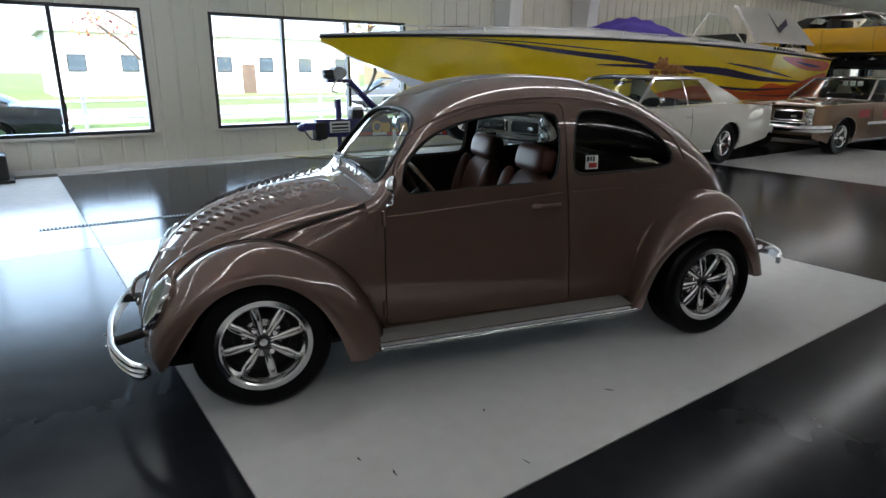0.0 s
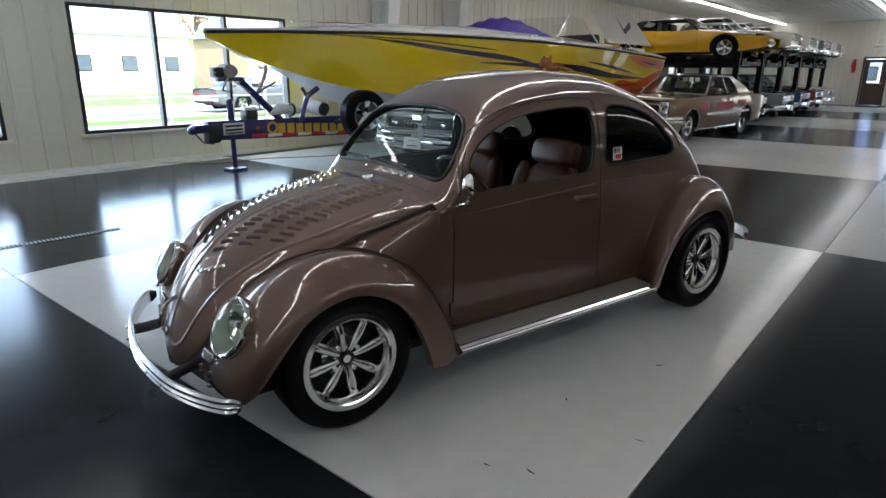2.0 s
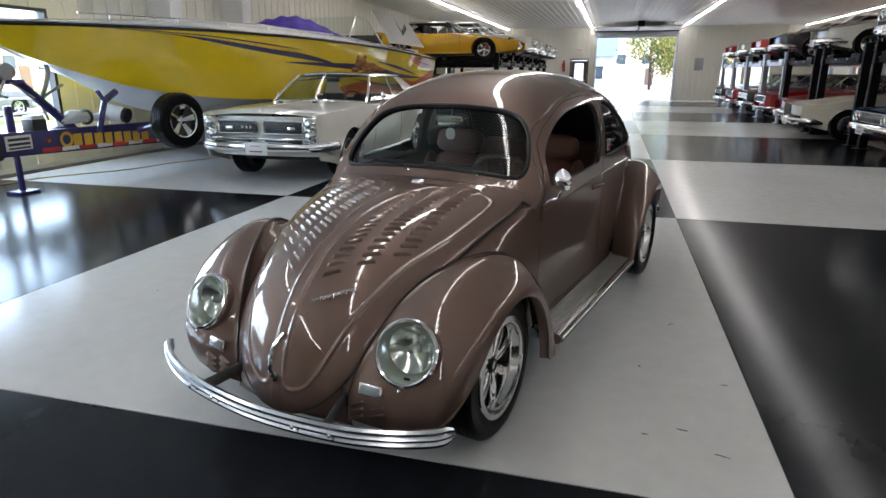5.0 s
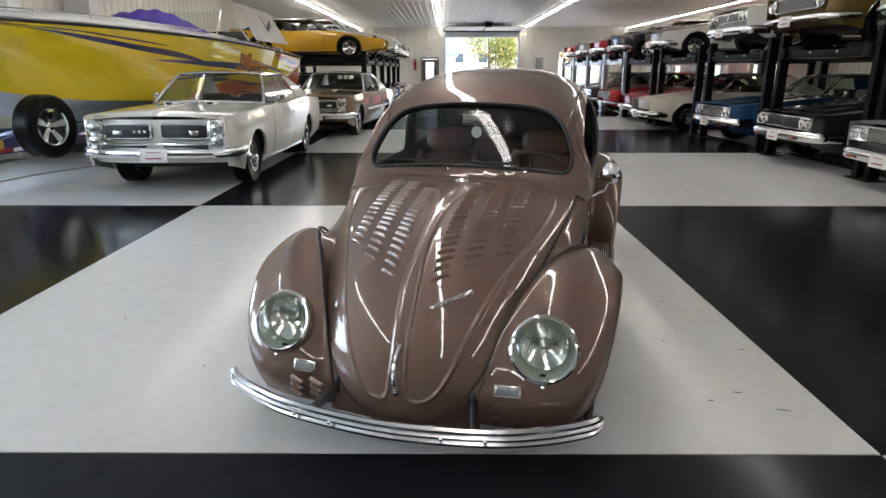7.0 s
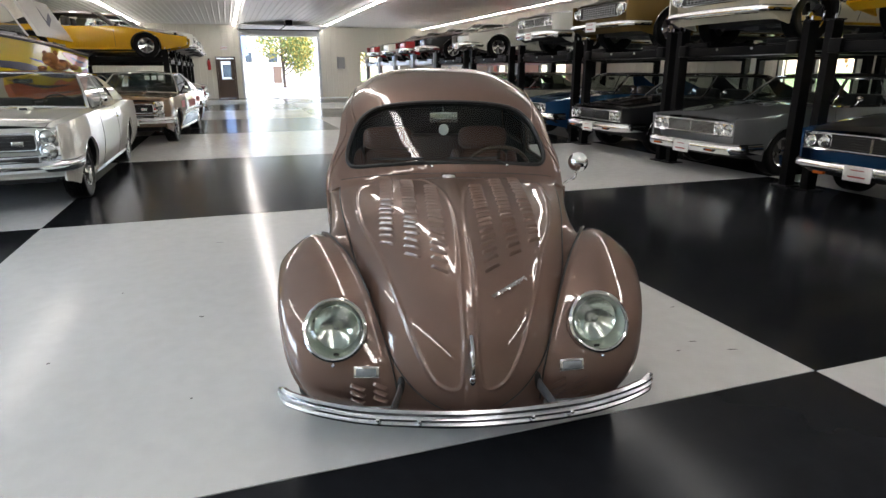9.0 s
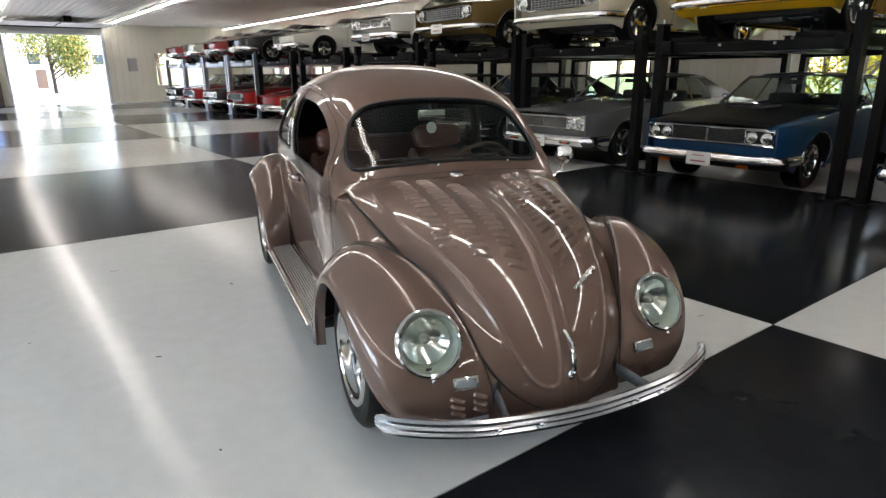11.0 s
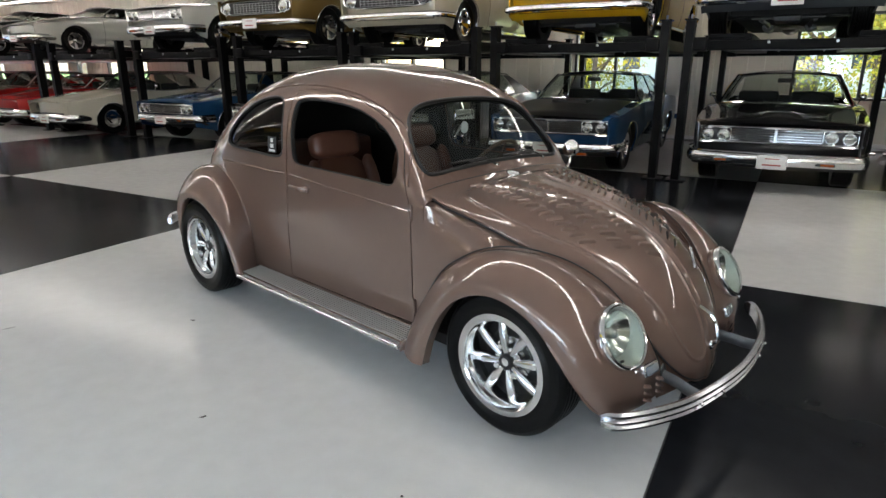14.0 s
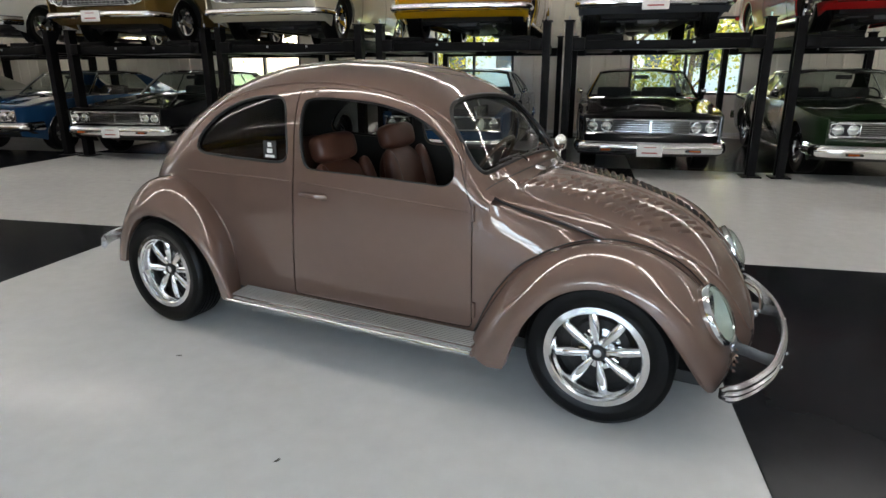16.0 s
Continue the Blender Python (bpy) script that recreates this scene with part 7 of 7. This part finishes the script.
# trailer
tr = thing("boat_trailer", "purple-blue boat trailer with a jack, winch post and spare wheel", "trailer", Matrix.Identity(4))
part("tongue", G().prism([(3.95, 8.95, 0.74), (3.95, 8.95, 0.47), (7.2, 8.82, 0.36), (7.2, 8.82, 0.69)], (0.005, 0.11, 0)), FRAME_BLUE, tr, smooth=20)
part("coupler", G().box((3.86, 9.0, 0.64), (0.26, 0.14, 0.12), bevel=0.03).blob((3.74, 9.0, 0.62), (0.08, 0.07, 0.06)).tube([(3.75, 9.0, 0.60), (3.85, 8.95, 0.45), (4.0, 8.95, 0.42), (4.1, 8.95, 0.5)], 0.012, 6), FRAME_BLUE, tr)
part("surge_brake", G().box((4.02, 8.99, 0.56), (0.2, 0.16, 0.26), bevel=0.04), SEAL, tr)
pl_ = part("warning_plate", G().box((4.33, 8.925, 0.615), (0.34, 0.012, 0.17)), PLATE, tr, "small white sign with dark bars")
part("print", G().box((4.33, 8.917, 0.655), (0.28, 0.004, 0.03)).box((4.33, 8.917, 0.60), (0.28, 0.004, 0.03)).box((4.33, 8.917, 0.555), (0.28, 0.004, 0.02)), INK, pl_, smooth=0)
jk = part("jack", G().cyl((4.38, 9.06, 0.02), (4.38, 9.06, 1.02), 0.035, 14).cyl((4.38, 9.06, 0.45), (4.38, 9.06, 1.03), 0.048, 14), FRAME_BLUE, tr, "upright jack on a foot plate")
part("foot_plate", G().box((4.38, 9.06, 0.018), (0.26, 0.24, 0.035), bevel=0.008), FRAME_BLUE, jk)
part("crank", G().tube([(4.38, 9.06, 1.0), (4.30, 9.0, 1.02), (4.28, 8.98, 0.9)], 0.012, 6), IRON, jk)
part("marker_light", G().box((4.72, 8.91, 0.60), (0.06, 0.02, 0.045), bevel=0.01), AMBER, tr)
wpz = part("winch_post", G().tube([(5.18, 8.97, 0.70), (4.58, 9.05, 1.29)], 0.055, 8).box((4.40, 9.06, 1.305), (0.42, 0.15, 0.06), bevel=0.01), FRAME_BLUE, tr, "slanted winch post")
part("winch", G().box((4.22, 9.05, 1.40), (0.14, 0.16, 0.14), bevel=0.02).box((4.16, 8.965, 1.43), (0.10, 0.02, 0.03)).box((4.16, 8.965, 1.375), (0.10, 0.02, 0.03)), SEAL, wpz, "black winch bracket")
part("bow_roller", G().cyl((4.37, 8.95, 1.42), (4.37, 9.16, 1.42), 0.095, 18).blob((4.45, 9.05, 1.42), (0.08, 0.11, 0.085)), GREY, wpz, "grey winch drum")
part("cable", G().tube(spline([(4.36, 8.97, 1.36), (4.26, 8.96, 1.22), (4.24, 8.97, 1.16), (4.34, 8.98, 1.13)], 12), 0.016, 6).tube(spline([(4.40, 8.97, 1.30), (4.56, 8.98, 1.20), (4.74, 9.0, 1.10)], 10), 0.010, 6), mat("pale webbing", (0.42, 0.40, 0.34), 0.8), wpz)
part("strap", G().tube(spline([(4.88, 9.03, 0.84), (4.84, 9.05, 1.06), (4.98, 9.1, 1.24), (5.10, 9.15, 1.42), (5.13, 9.2, 1.50)], 16), 0.032, 6, flat=0.35).tube([(5.20, 9.06, 1.26), (4.98, 9.07, 1.16), (4.80, 9.05, 1.06)], 0.018, 6), mat("grey webbing", (0.25, 0.24, 0.2), 0.8), tr)
# gold letter bars along the tongue
for k in range(8):
    x = 5.14 + 0.165 * k
    y = 8.95 - 0.04 * (x - 3.95)
    part("letter_bar", G().box((x, y - 0.006, 0.575 - 0.018 * k * 0.5), (0.13, 0.006, 0.15), pose(0, 0, 0, 0, 0, 0)), GOLD_INK, tr, smooth=0)
part("emblem", G().lathe([(0.06, 0.0), (0.08, 0.006), (0.10, 0.0)], Matrix.Translation((4.98, 8.905, 0.59)) @ pose(0, 0, 0, 90, 0, 0), 24), GOLD_INK, tr)
for k in range(9):
    x = 4.62 + 0.27 * k
    part("reflective_tape", G().box((x + 0.13, 8.945 - 0.04 * (x - 3.82), 0.463 - 0.0335 * (x - 4.5) + 0.03), (0.26, 0.006, 0.05)), (RED, PLATE)[k % 2], tr, smooth=0)
for sg in (-1, 1):
    part("frame_rail", G().tube([(6.9, 8.86, 0.55), (8.0, 8.95 + sg * 0.75 - 0.1, 0.52), (15.5, 8.6 + sg * 0.78, 0.50)], 0.06, 8), FRAME_BLUE, tr)
    part("bunk", G().box((11.5, 8.9 + sg * 0.42, 0.64), (8.0, 0.16, 0.10)), SEAL, tr)
    for xw in (11.6, 12.5, 13.4):
        wh = new("wheel")
        wh.parent = tr
        wh.matrix_local = Matrix.Translation((xw, 8.78 + sg * 0.95, 0.335)) @ pose(0, 0, 0, 90 if sg < 0 else -90, 0, 0)
        part("tyre", None, None, wh, data=CT)
        part("rim", None, None, wh, data=DISH)
        part("axle", G().cyl((xw, 8.2, 0.335), (xw, 9.4, 0.335), 0.04, 8), FRAME_BLUE, tr) if sg > 0 else None
    for xb in (7.8, 10.5, 14.5):
        part("cross_member", G().tube([(xb, 8.1, 0.50), (xb, 9.6, 0.50)], 0.045, 8), FRAME_BLUE, tr) if sg > 0 else None
        part("bunk_post", G().box((xb, 8.9 + sg * 0.42, 0.56), (0.08, 0.08, 0.14)), FRAME_BLUE, tr)
bk = part("guide_bracket", G().tube([(5.48, 8.86, 0.64), (5.55, 8.85, 0.86), (5.63, 8.84, 1.06)], 0.038, 8).tube([(5.63, 8.84, 1.05), (5.82, 8.82, 1.16)], 0.045, 8).tube([(5.62, 8.84, 1.04), (5.53, 8.85, 1.17)], 0.028, 8), FRAME_BLUE, tr, "forked guide bracket")
part("roller", G().box((5.82, 8.82, 1.20), (0.15, 0.16, 0.13), pose(0, 0, 0, 0, -28, 0), bevel=0.03), FRAME_BLUE, bk)
part("pad", G().box((5.77, 8.82, 1.265), (0.10, 0.14, 0.05), pose(0, 0, 0, 0, -28, 0), bevel=0.015), SEAL, bk)
sp = new("spare_wheel")
sp.parent = tr
tagged(sp, "black spare tyre on a bright rim")
sp.matrix_local = Matrix.Translation((6.17, 8.14, 0.755)) @ pose(0, 0, 0, 90, 0, -12) @ Matrix.Diagonal((1.15, 1.15, 1.1, 1))
part("tyre", None, None, sp, data=CT)
part("rim", None, None, sp, data=CRIM)
part("rim_lip", None, None, sp, data=CLIP)
part("cap", None, None, sp, data=CCAP)
for k in range(5):
    part("spoke", None, None, sp, data=CSP).matrix_local = pose(0, 0, 0, 0, 0, 72 * k + 12)
part("spare_arm", G().tube([(6.17, 8.25, 0.755), (6.2, 8.86, 0.60)], 0.04, 8), FRAME_BLUE, tr)
rl = thing("rolled_cover", "rolled white boat cover lying on the trailer tongue", "cover")
rows = []
for i in range(20):
    t = i / 19
    r = 0.085 * (1 + 0.25 * math.sin(7 * t)) * min(1, 4 * t + 0.3, 4 * (1 - t) + 0.3)
    rows.append([(4.98 + 0.74 * t, 8.93 + r * math.cos(a), 0.77 + r * 0.9 + r * 0.8 * math.sin(a)) for a in [2 * math.pi * k / 14 for k in range(14)]])
part("roll", G().grid(rows, close_v=True), mat("white cloth", (0.62, 0.63, 0.64), 0.7, vary=0.3, scale=10, bump=0.004, bump_scale=20), rl, smooth=60)
part("strap", G().tube([(5.36, 8.93 + 0.10 * math.cos(a), 0.845 + 0.085 * math.sin(a)) for a in [2 * math.pi * k / 16 for k in range(16)]], 0.02, 6, True), SEAL, rl)
tk = thing("round_tank", "small white tank with a black end on the trailer", "tank")
part("shell", G().cyl((5.79, 9.02, 0.90), (5.85, 8.76, 0.84), 0.115, 20), GEL, tk)
part("end_cap", G().cyl((5.85, 8.76, 0.84), (5.86, 8.71, 0.828), 0.102, 20), SEAL, tk)
bx = thing("battery_box", "black plastic battery box on the trailer tongue", "box")
part("case", G().box((4.66, 9.02, 0.79), (0.20, 0.18, 0.15), bevel=0.02), SEAL, bx)
part("tray", G().box((4.66, 9.02, 0.88), (0.17, 0.15, 0.06), bevel=0.01), WHITE, bx)
co_ = part("power_cable", G().tube(spline([(4.0, 10.5, 0.01), (4.6, 9.9, 0.01), (5.3, 9.75, 0.01), (6.2, 9.2, 0.01), (7.0, 9.0, 0.01), (7.9, 8.6, 0.01)], 40), 0.009, 6), mat("tan cable", (0.35, 0.26, 0.12), 0.5))
tagged(co_, "thin tan power cable lying on the floor", "cable")

# plush tiger on the white hardtop's roof: one plain shape
TIGER = mat("striped plush", (0.30, 0.13, 0.04), 0.95, vary=0.75, scale=34, bump=0.006, bump_scale=90)
g = G().blob((0.0, 0, 0.10), (0.30, 0.14, 0.10)).blob((-0.26, 0.03, 0.19), (0.13, 0.13, 0.12)).blob((-0.38, 0.04, 0.16), (0.06, 0.07, 0.05)).blob((-0.24, 0.12, 0.30), (0.03, 0.04, 0.045)).blob((-0.24, -0.06, 0.30), (0.03, 0.04, 0.045))
g.blob((-0.30, -0.13, 0.04), (0.14, 0.05, 0.045)).blob((-0.32, 0.16, 0.04), (0.14, 0.05, 0.045)).blob((0.20, -0.15, 0.05), (0.12, 0.06, 0.05)).blob((0.22, 0.15, 0.05), (0.12, 0.06, 0.05)).tube(spline([(0.28, 0, 0.10), (0.42, -0.05, 0.05), (0.55, -0.02, 0.04), (0.62, 0.06, 0.05)], 12), 0.03, 8)
tg = part("plush_toy", g, TIGER, None, smooth=60)
tg.matrix_world = pose(9.0, 6.35, 1.425, 0, 0, -12) @ Matrix.Diagonal((0.78, 0.78, 0.78, 1))
tagged(tg, "brown striped plush animal toy lying on the white car roof", "plush toy")
# dark heater by the wall
ht = thing("box", "low dark box against the window wall", "box")
part("case", G().box((-0.35, 10.2, 0.19), (0.75, 0.45, 0.36), bevel=0.04), SEAL, ht)
part("base", G().box((-0.35, 10.18, 0.02), (0.85, 0.52, 0.04), bevel=0.01), SEAL, ht)

# ---------------------------------------------------------------- outdoors
GRASS = mat("lawn", (0.11, 0.17, 0.045), 0.9, vary=0.35, scale=0.8, bump=0.02, bump_scale=20)
ASPHALT = mat("pale worn asphalt", (0.26, 0.26, 0.25), 0.85, vary=0.2, scale=1)
PAVE = mat("light concrete", (0.42, 0.415, 0.40), 0.8, vary=0.12, scale=0.7)
APRON = mat("grey concrete", (0.20, 0.20, 0.19), 0.8, vary=0.12, scale=0.7)
SIDING = mat("white siding", (0.72, 0.72, 0.70), 0.6, vary=0.06)
BLUE_ROOF = mat("blue metal roof", (0.08, 0.15, 0.33), 0.4)
BRICK = mat("tan masonry", (0.38, 0.28, 0.2), 0.8, vary=0.2)
BARK = mat("bark", (0.09, 0.065, 0.05), 0.9, vary=0.4, scale=12)
gr_ = part("ground", G().add([(-400, -400, -0.16), (400, -400, -0.16), (400, 400, -0.16), (-400, 400, -0.16)], [(0, 1, 2, 3)]), GRASS, smooth=0)
tagged(gr_, "open lawn round the building", "lawn", kind="structure")
tagged(part("road", G().box((20, 26.2, -0.15), (300, 8, 0.06)), ASPHALT, smooth=0), "grey asphalt street beyond the lawn", "road", kind="structure")
tagged(part("parking_lot", G().box((3, 17.2, -0.15), (60, 5.2, 0.05)), PAVE, smooth=0), "pale paved parking strip outside the windows", "parking lot", kind="structure")
tagged(part("apron", G().box((60, 2, -0.10), (51.4, 44, 0.10)), APRON, smooth=0), "pale concrete apron outside the overhead door", "pavement", kind="structure")


def tree(x, y, h, colors, label, seed, spread=0.42, leaves=1500, low=0.25):
    rng = random.Random(seed)
    t = thing("tree", label, "tree", Matrix.Translation((x, y, -0.16)))
    g = G().tube([(0, 0, 0), (0.05, 0.02, h * 0.2), (0.0, 0.08, h * 0.45), (0.1, 0, h * 0.7)], 0.022 * h, 8)
    tips = []
    for k in range(11):
        a, z = rng.uniform(0, 6.28), h * rng.uniform(low, 0.65)
        e = Vector((math.cos(a) * h * spread * rng.uniform(0.5, 0.85), math.sin(a) * h * spread * rng.uniform(0.5, 0.85), z + h * rng.uniform(0.1, 0.3)))
        g.tube([(0, 0, z), e * 0.5 + Vector((0, 0, z * 0.5 + 0.1)), e], 0.009 * h, 6)
        tips.append(e)
    part("trunk", g, BARK, t)
    tips.append(Vector((0, 0, h * 0.85)))
    for ci, col in enumerate(colors):
        g = G()
        for k in range(leaves // len(colors)):
            c = rng.choice(tips) + Vector((rng.gauss(0, 1), rng.gauss(0, 1), rng.gauss(0, 0.8))) * h * 0.10
            q = Euler((rng.uniform(0, 6), rng.uniform(0, 6), rng.uniform(0, 6))).to_matrix()
            s = 0.5 * h * rng.uniform(0.014, 0.028)
            g.add([c + q @ Vector(p) * s for p in ((-1, -0.5, 0), (0, -0.9, 0.2), (1, -0.3, 0), (0.6, 0.7, 0.15), (-0.7, 0.8, -0.1))], [(0, 1, 2, 3, 4)])
        tagged(part("crown", g, col, t, smooth=0), kind="stuff")
    return t


LG, LY, LR, LO = (mat(n, c, 0.7, vary=0.4, scale=2) for n, c in (("green leaves", (0.09, 0.13, 0.03)), ("yellow leaves", (0.28, 0.22, 0.04)), ("red leaves", (0.28, 0.07, 0.06)), ("orange leaves", (0.38, 0.17, 0.04))))

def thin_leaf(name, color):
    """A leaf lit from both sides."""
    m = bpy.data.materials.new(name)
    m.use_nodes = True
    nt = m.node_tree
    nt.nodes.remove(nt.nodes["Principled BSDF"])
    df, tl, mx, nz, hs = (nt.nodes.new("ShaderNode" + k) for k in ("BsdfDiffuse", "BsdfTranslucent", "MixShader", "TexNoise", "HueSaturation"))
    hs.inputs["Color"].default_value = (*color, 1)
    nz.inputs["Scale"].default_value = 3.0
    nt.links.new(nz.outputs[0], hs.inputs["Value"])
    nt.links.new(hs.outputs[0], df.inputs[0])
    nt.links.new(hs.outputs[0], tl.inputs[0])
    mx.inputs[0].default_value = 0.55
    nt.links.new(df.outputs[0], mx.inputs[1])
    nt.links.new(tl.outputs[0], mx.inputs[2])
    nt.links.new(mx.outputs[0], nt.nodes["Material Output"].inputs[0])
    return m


# brighter copies of the yellow and green leaves, sunshine put into their colour
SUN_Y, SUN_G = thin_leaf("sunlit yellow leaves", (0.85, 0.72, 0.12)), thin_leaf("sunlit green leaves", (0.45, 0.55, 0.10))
tree(9.9, 66, 8, (LR, LO), "red autumn tree across the street", 1, leaves=2600)
tree(3.95, 21.4, 4.4, (LR, LO), "small red autumn tree on the lawn", 2, spread=0.5, leaves=520, low=0.35)
tree(44, 80, 12, (LO, LG), "orange and green autumn tree across the street", 3, leaves=2600)
tree(26, 86, 12, (LG, LY), "green autumn tree across the street", 4, leaves=2600)
tree(58, 84, 13, (LR, LO), "tall red autumn tree across the street", 5, leaves=2600)
tree(57.7, -0.9, 6.4, (LG, LG, LY), "yellow-green tree outside the overhead door", 6, spread=0.36, leaves=9000, low=0.06)
tree(52, -7.5, 7, (LG, LY), "green tree outside the end wall", 7)
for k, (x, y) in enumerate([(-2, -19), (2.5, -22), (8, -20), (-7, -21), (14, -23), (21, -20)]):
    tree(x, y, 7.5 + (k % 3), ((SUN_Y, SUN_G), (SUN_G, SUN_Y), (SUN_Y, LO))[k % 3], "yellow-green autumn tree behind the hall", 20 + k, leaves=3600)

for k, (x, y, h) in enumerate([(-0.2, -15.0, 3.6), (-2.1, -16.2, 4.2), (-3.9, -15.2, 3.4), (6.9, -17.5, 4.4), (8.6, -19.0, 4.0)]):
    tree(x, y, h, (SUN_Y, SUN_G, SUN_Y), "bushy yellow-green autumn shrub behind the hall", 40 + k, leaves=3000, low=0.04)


def house(x, y, sx, sy, h, wall_m, roof_m, label, rz=0, name="house"):
    hb = thing(name, label, "building", Matrix.Translation((x, y, -0.16)) @ pose(0, 0, 0, 0, 0, rz))
    part("wall", G().box((0, 0, h / 2), (sx, sy, h)), wall_m, hb, smooth=0)
    part("roof", G().prism([(-sx / 2 - 0.3, -sy / 2 - 0.4, h), (-sx / 2 - 0.3, sy / 2 + 0.4, h), (-sx / 2 - 0.3, 0, h + sy * 0.22)], (sx + 0.6, 0, 0)), roof_m, hb, smooth=0)
    n = max(2, int(sx / 3))
    for k in range(n):
        xx = -sx / 2 + sx * (k + 0.5) / n
        wn = part("window", G().box((xx, -sy / 2 - 0.02, h * 0.52), (1.1, 0.06, 1.1)), BLACK_TRIM, hb, smooth=0)
        part("pane", G().box((xx, -sy / 2 - 0.055, h * 0.52), (0.95, 0.02, 0.95)), mat("dark pane", (0.05, 0.07, 0.09), 0.1) if k == 0 else bpy.data.materials["dark pane"], wn, smooth=0)
    part("door", G().box((sx * 0.08, -sy / 2 - 0.03, 1.05), (1.0, 0.08, 2.1)), BROWN_DOOR, hb, smooth=0)
    return hb


house(14, 52, 22, 9, 4.0, SIDING, GREY, "long white commercial building across the street")
house(-8, 50, 12, 8, 3.6, BRICK, GREY, "tan house across the street")
house(40, 55, 16, 9, 4.5, BRICK, GREY, "tan building across the street")
house(2, -42, 26, 9, 4.0, SIDING, GREY, "white building behind the hall", 180)
eh = house(65, 9.8, 15, 10, 3.0, SIDING, BLUE_ROOF, "white building with a blue roof beyond the apron", -90)
house(84, 0, 24, 10, 6.0, SIDING, GREY, "tall white building beyond the apron", -90)
# fence rails and posts outside the windows
for z in (0.14, 0.60):
    tagged(part("fence_rail", G().tube([(-20, 20.4, z), (40, 20.4, z)], 0.04, 6), GALV), "long thin fence rail along the lot", "fence", kind="structure")
for k in range(16):
    fp = part("bollard", G().cyl((-16 + 3.6 * k, 20.4, -0.16), (-16 + 3.6 * k, 20.4, 0.74), 0.06, 8).blob((-16 + 3.6 * k, 20.4, 0.74), (0.07, 0.07, 0.05)), GALV)
    tagged(fp, "grey fence post beside the lot", "post", group="fence posts")
muscle("black car parked outside the window", pose(-2.9, 15.4, -0.12, 0, 0, 172), P["black"], name="sedan", grille="fine", vent=False)
muscle("dark grey coupe parked in the street outside the window", pose(16.1, 23.4, -0.12, 0, 0, 2), P["grey"], name="sedan", grille="fine", vent=False, wheel="spoke")
muscle("dark blue car parked beyond the lot", pose(-9, 36, -0.12, 0, 0, 20), P["blue"], name="sedan", grille="fine", vent=False)
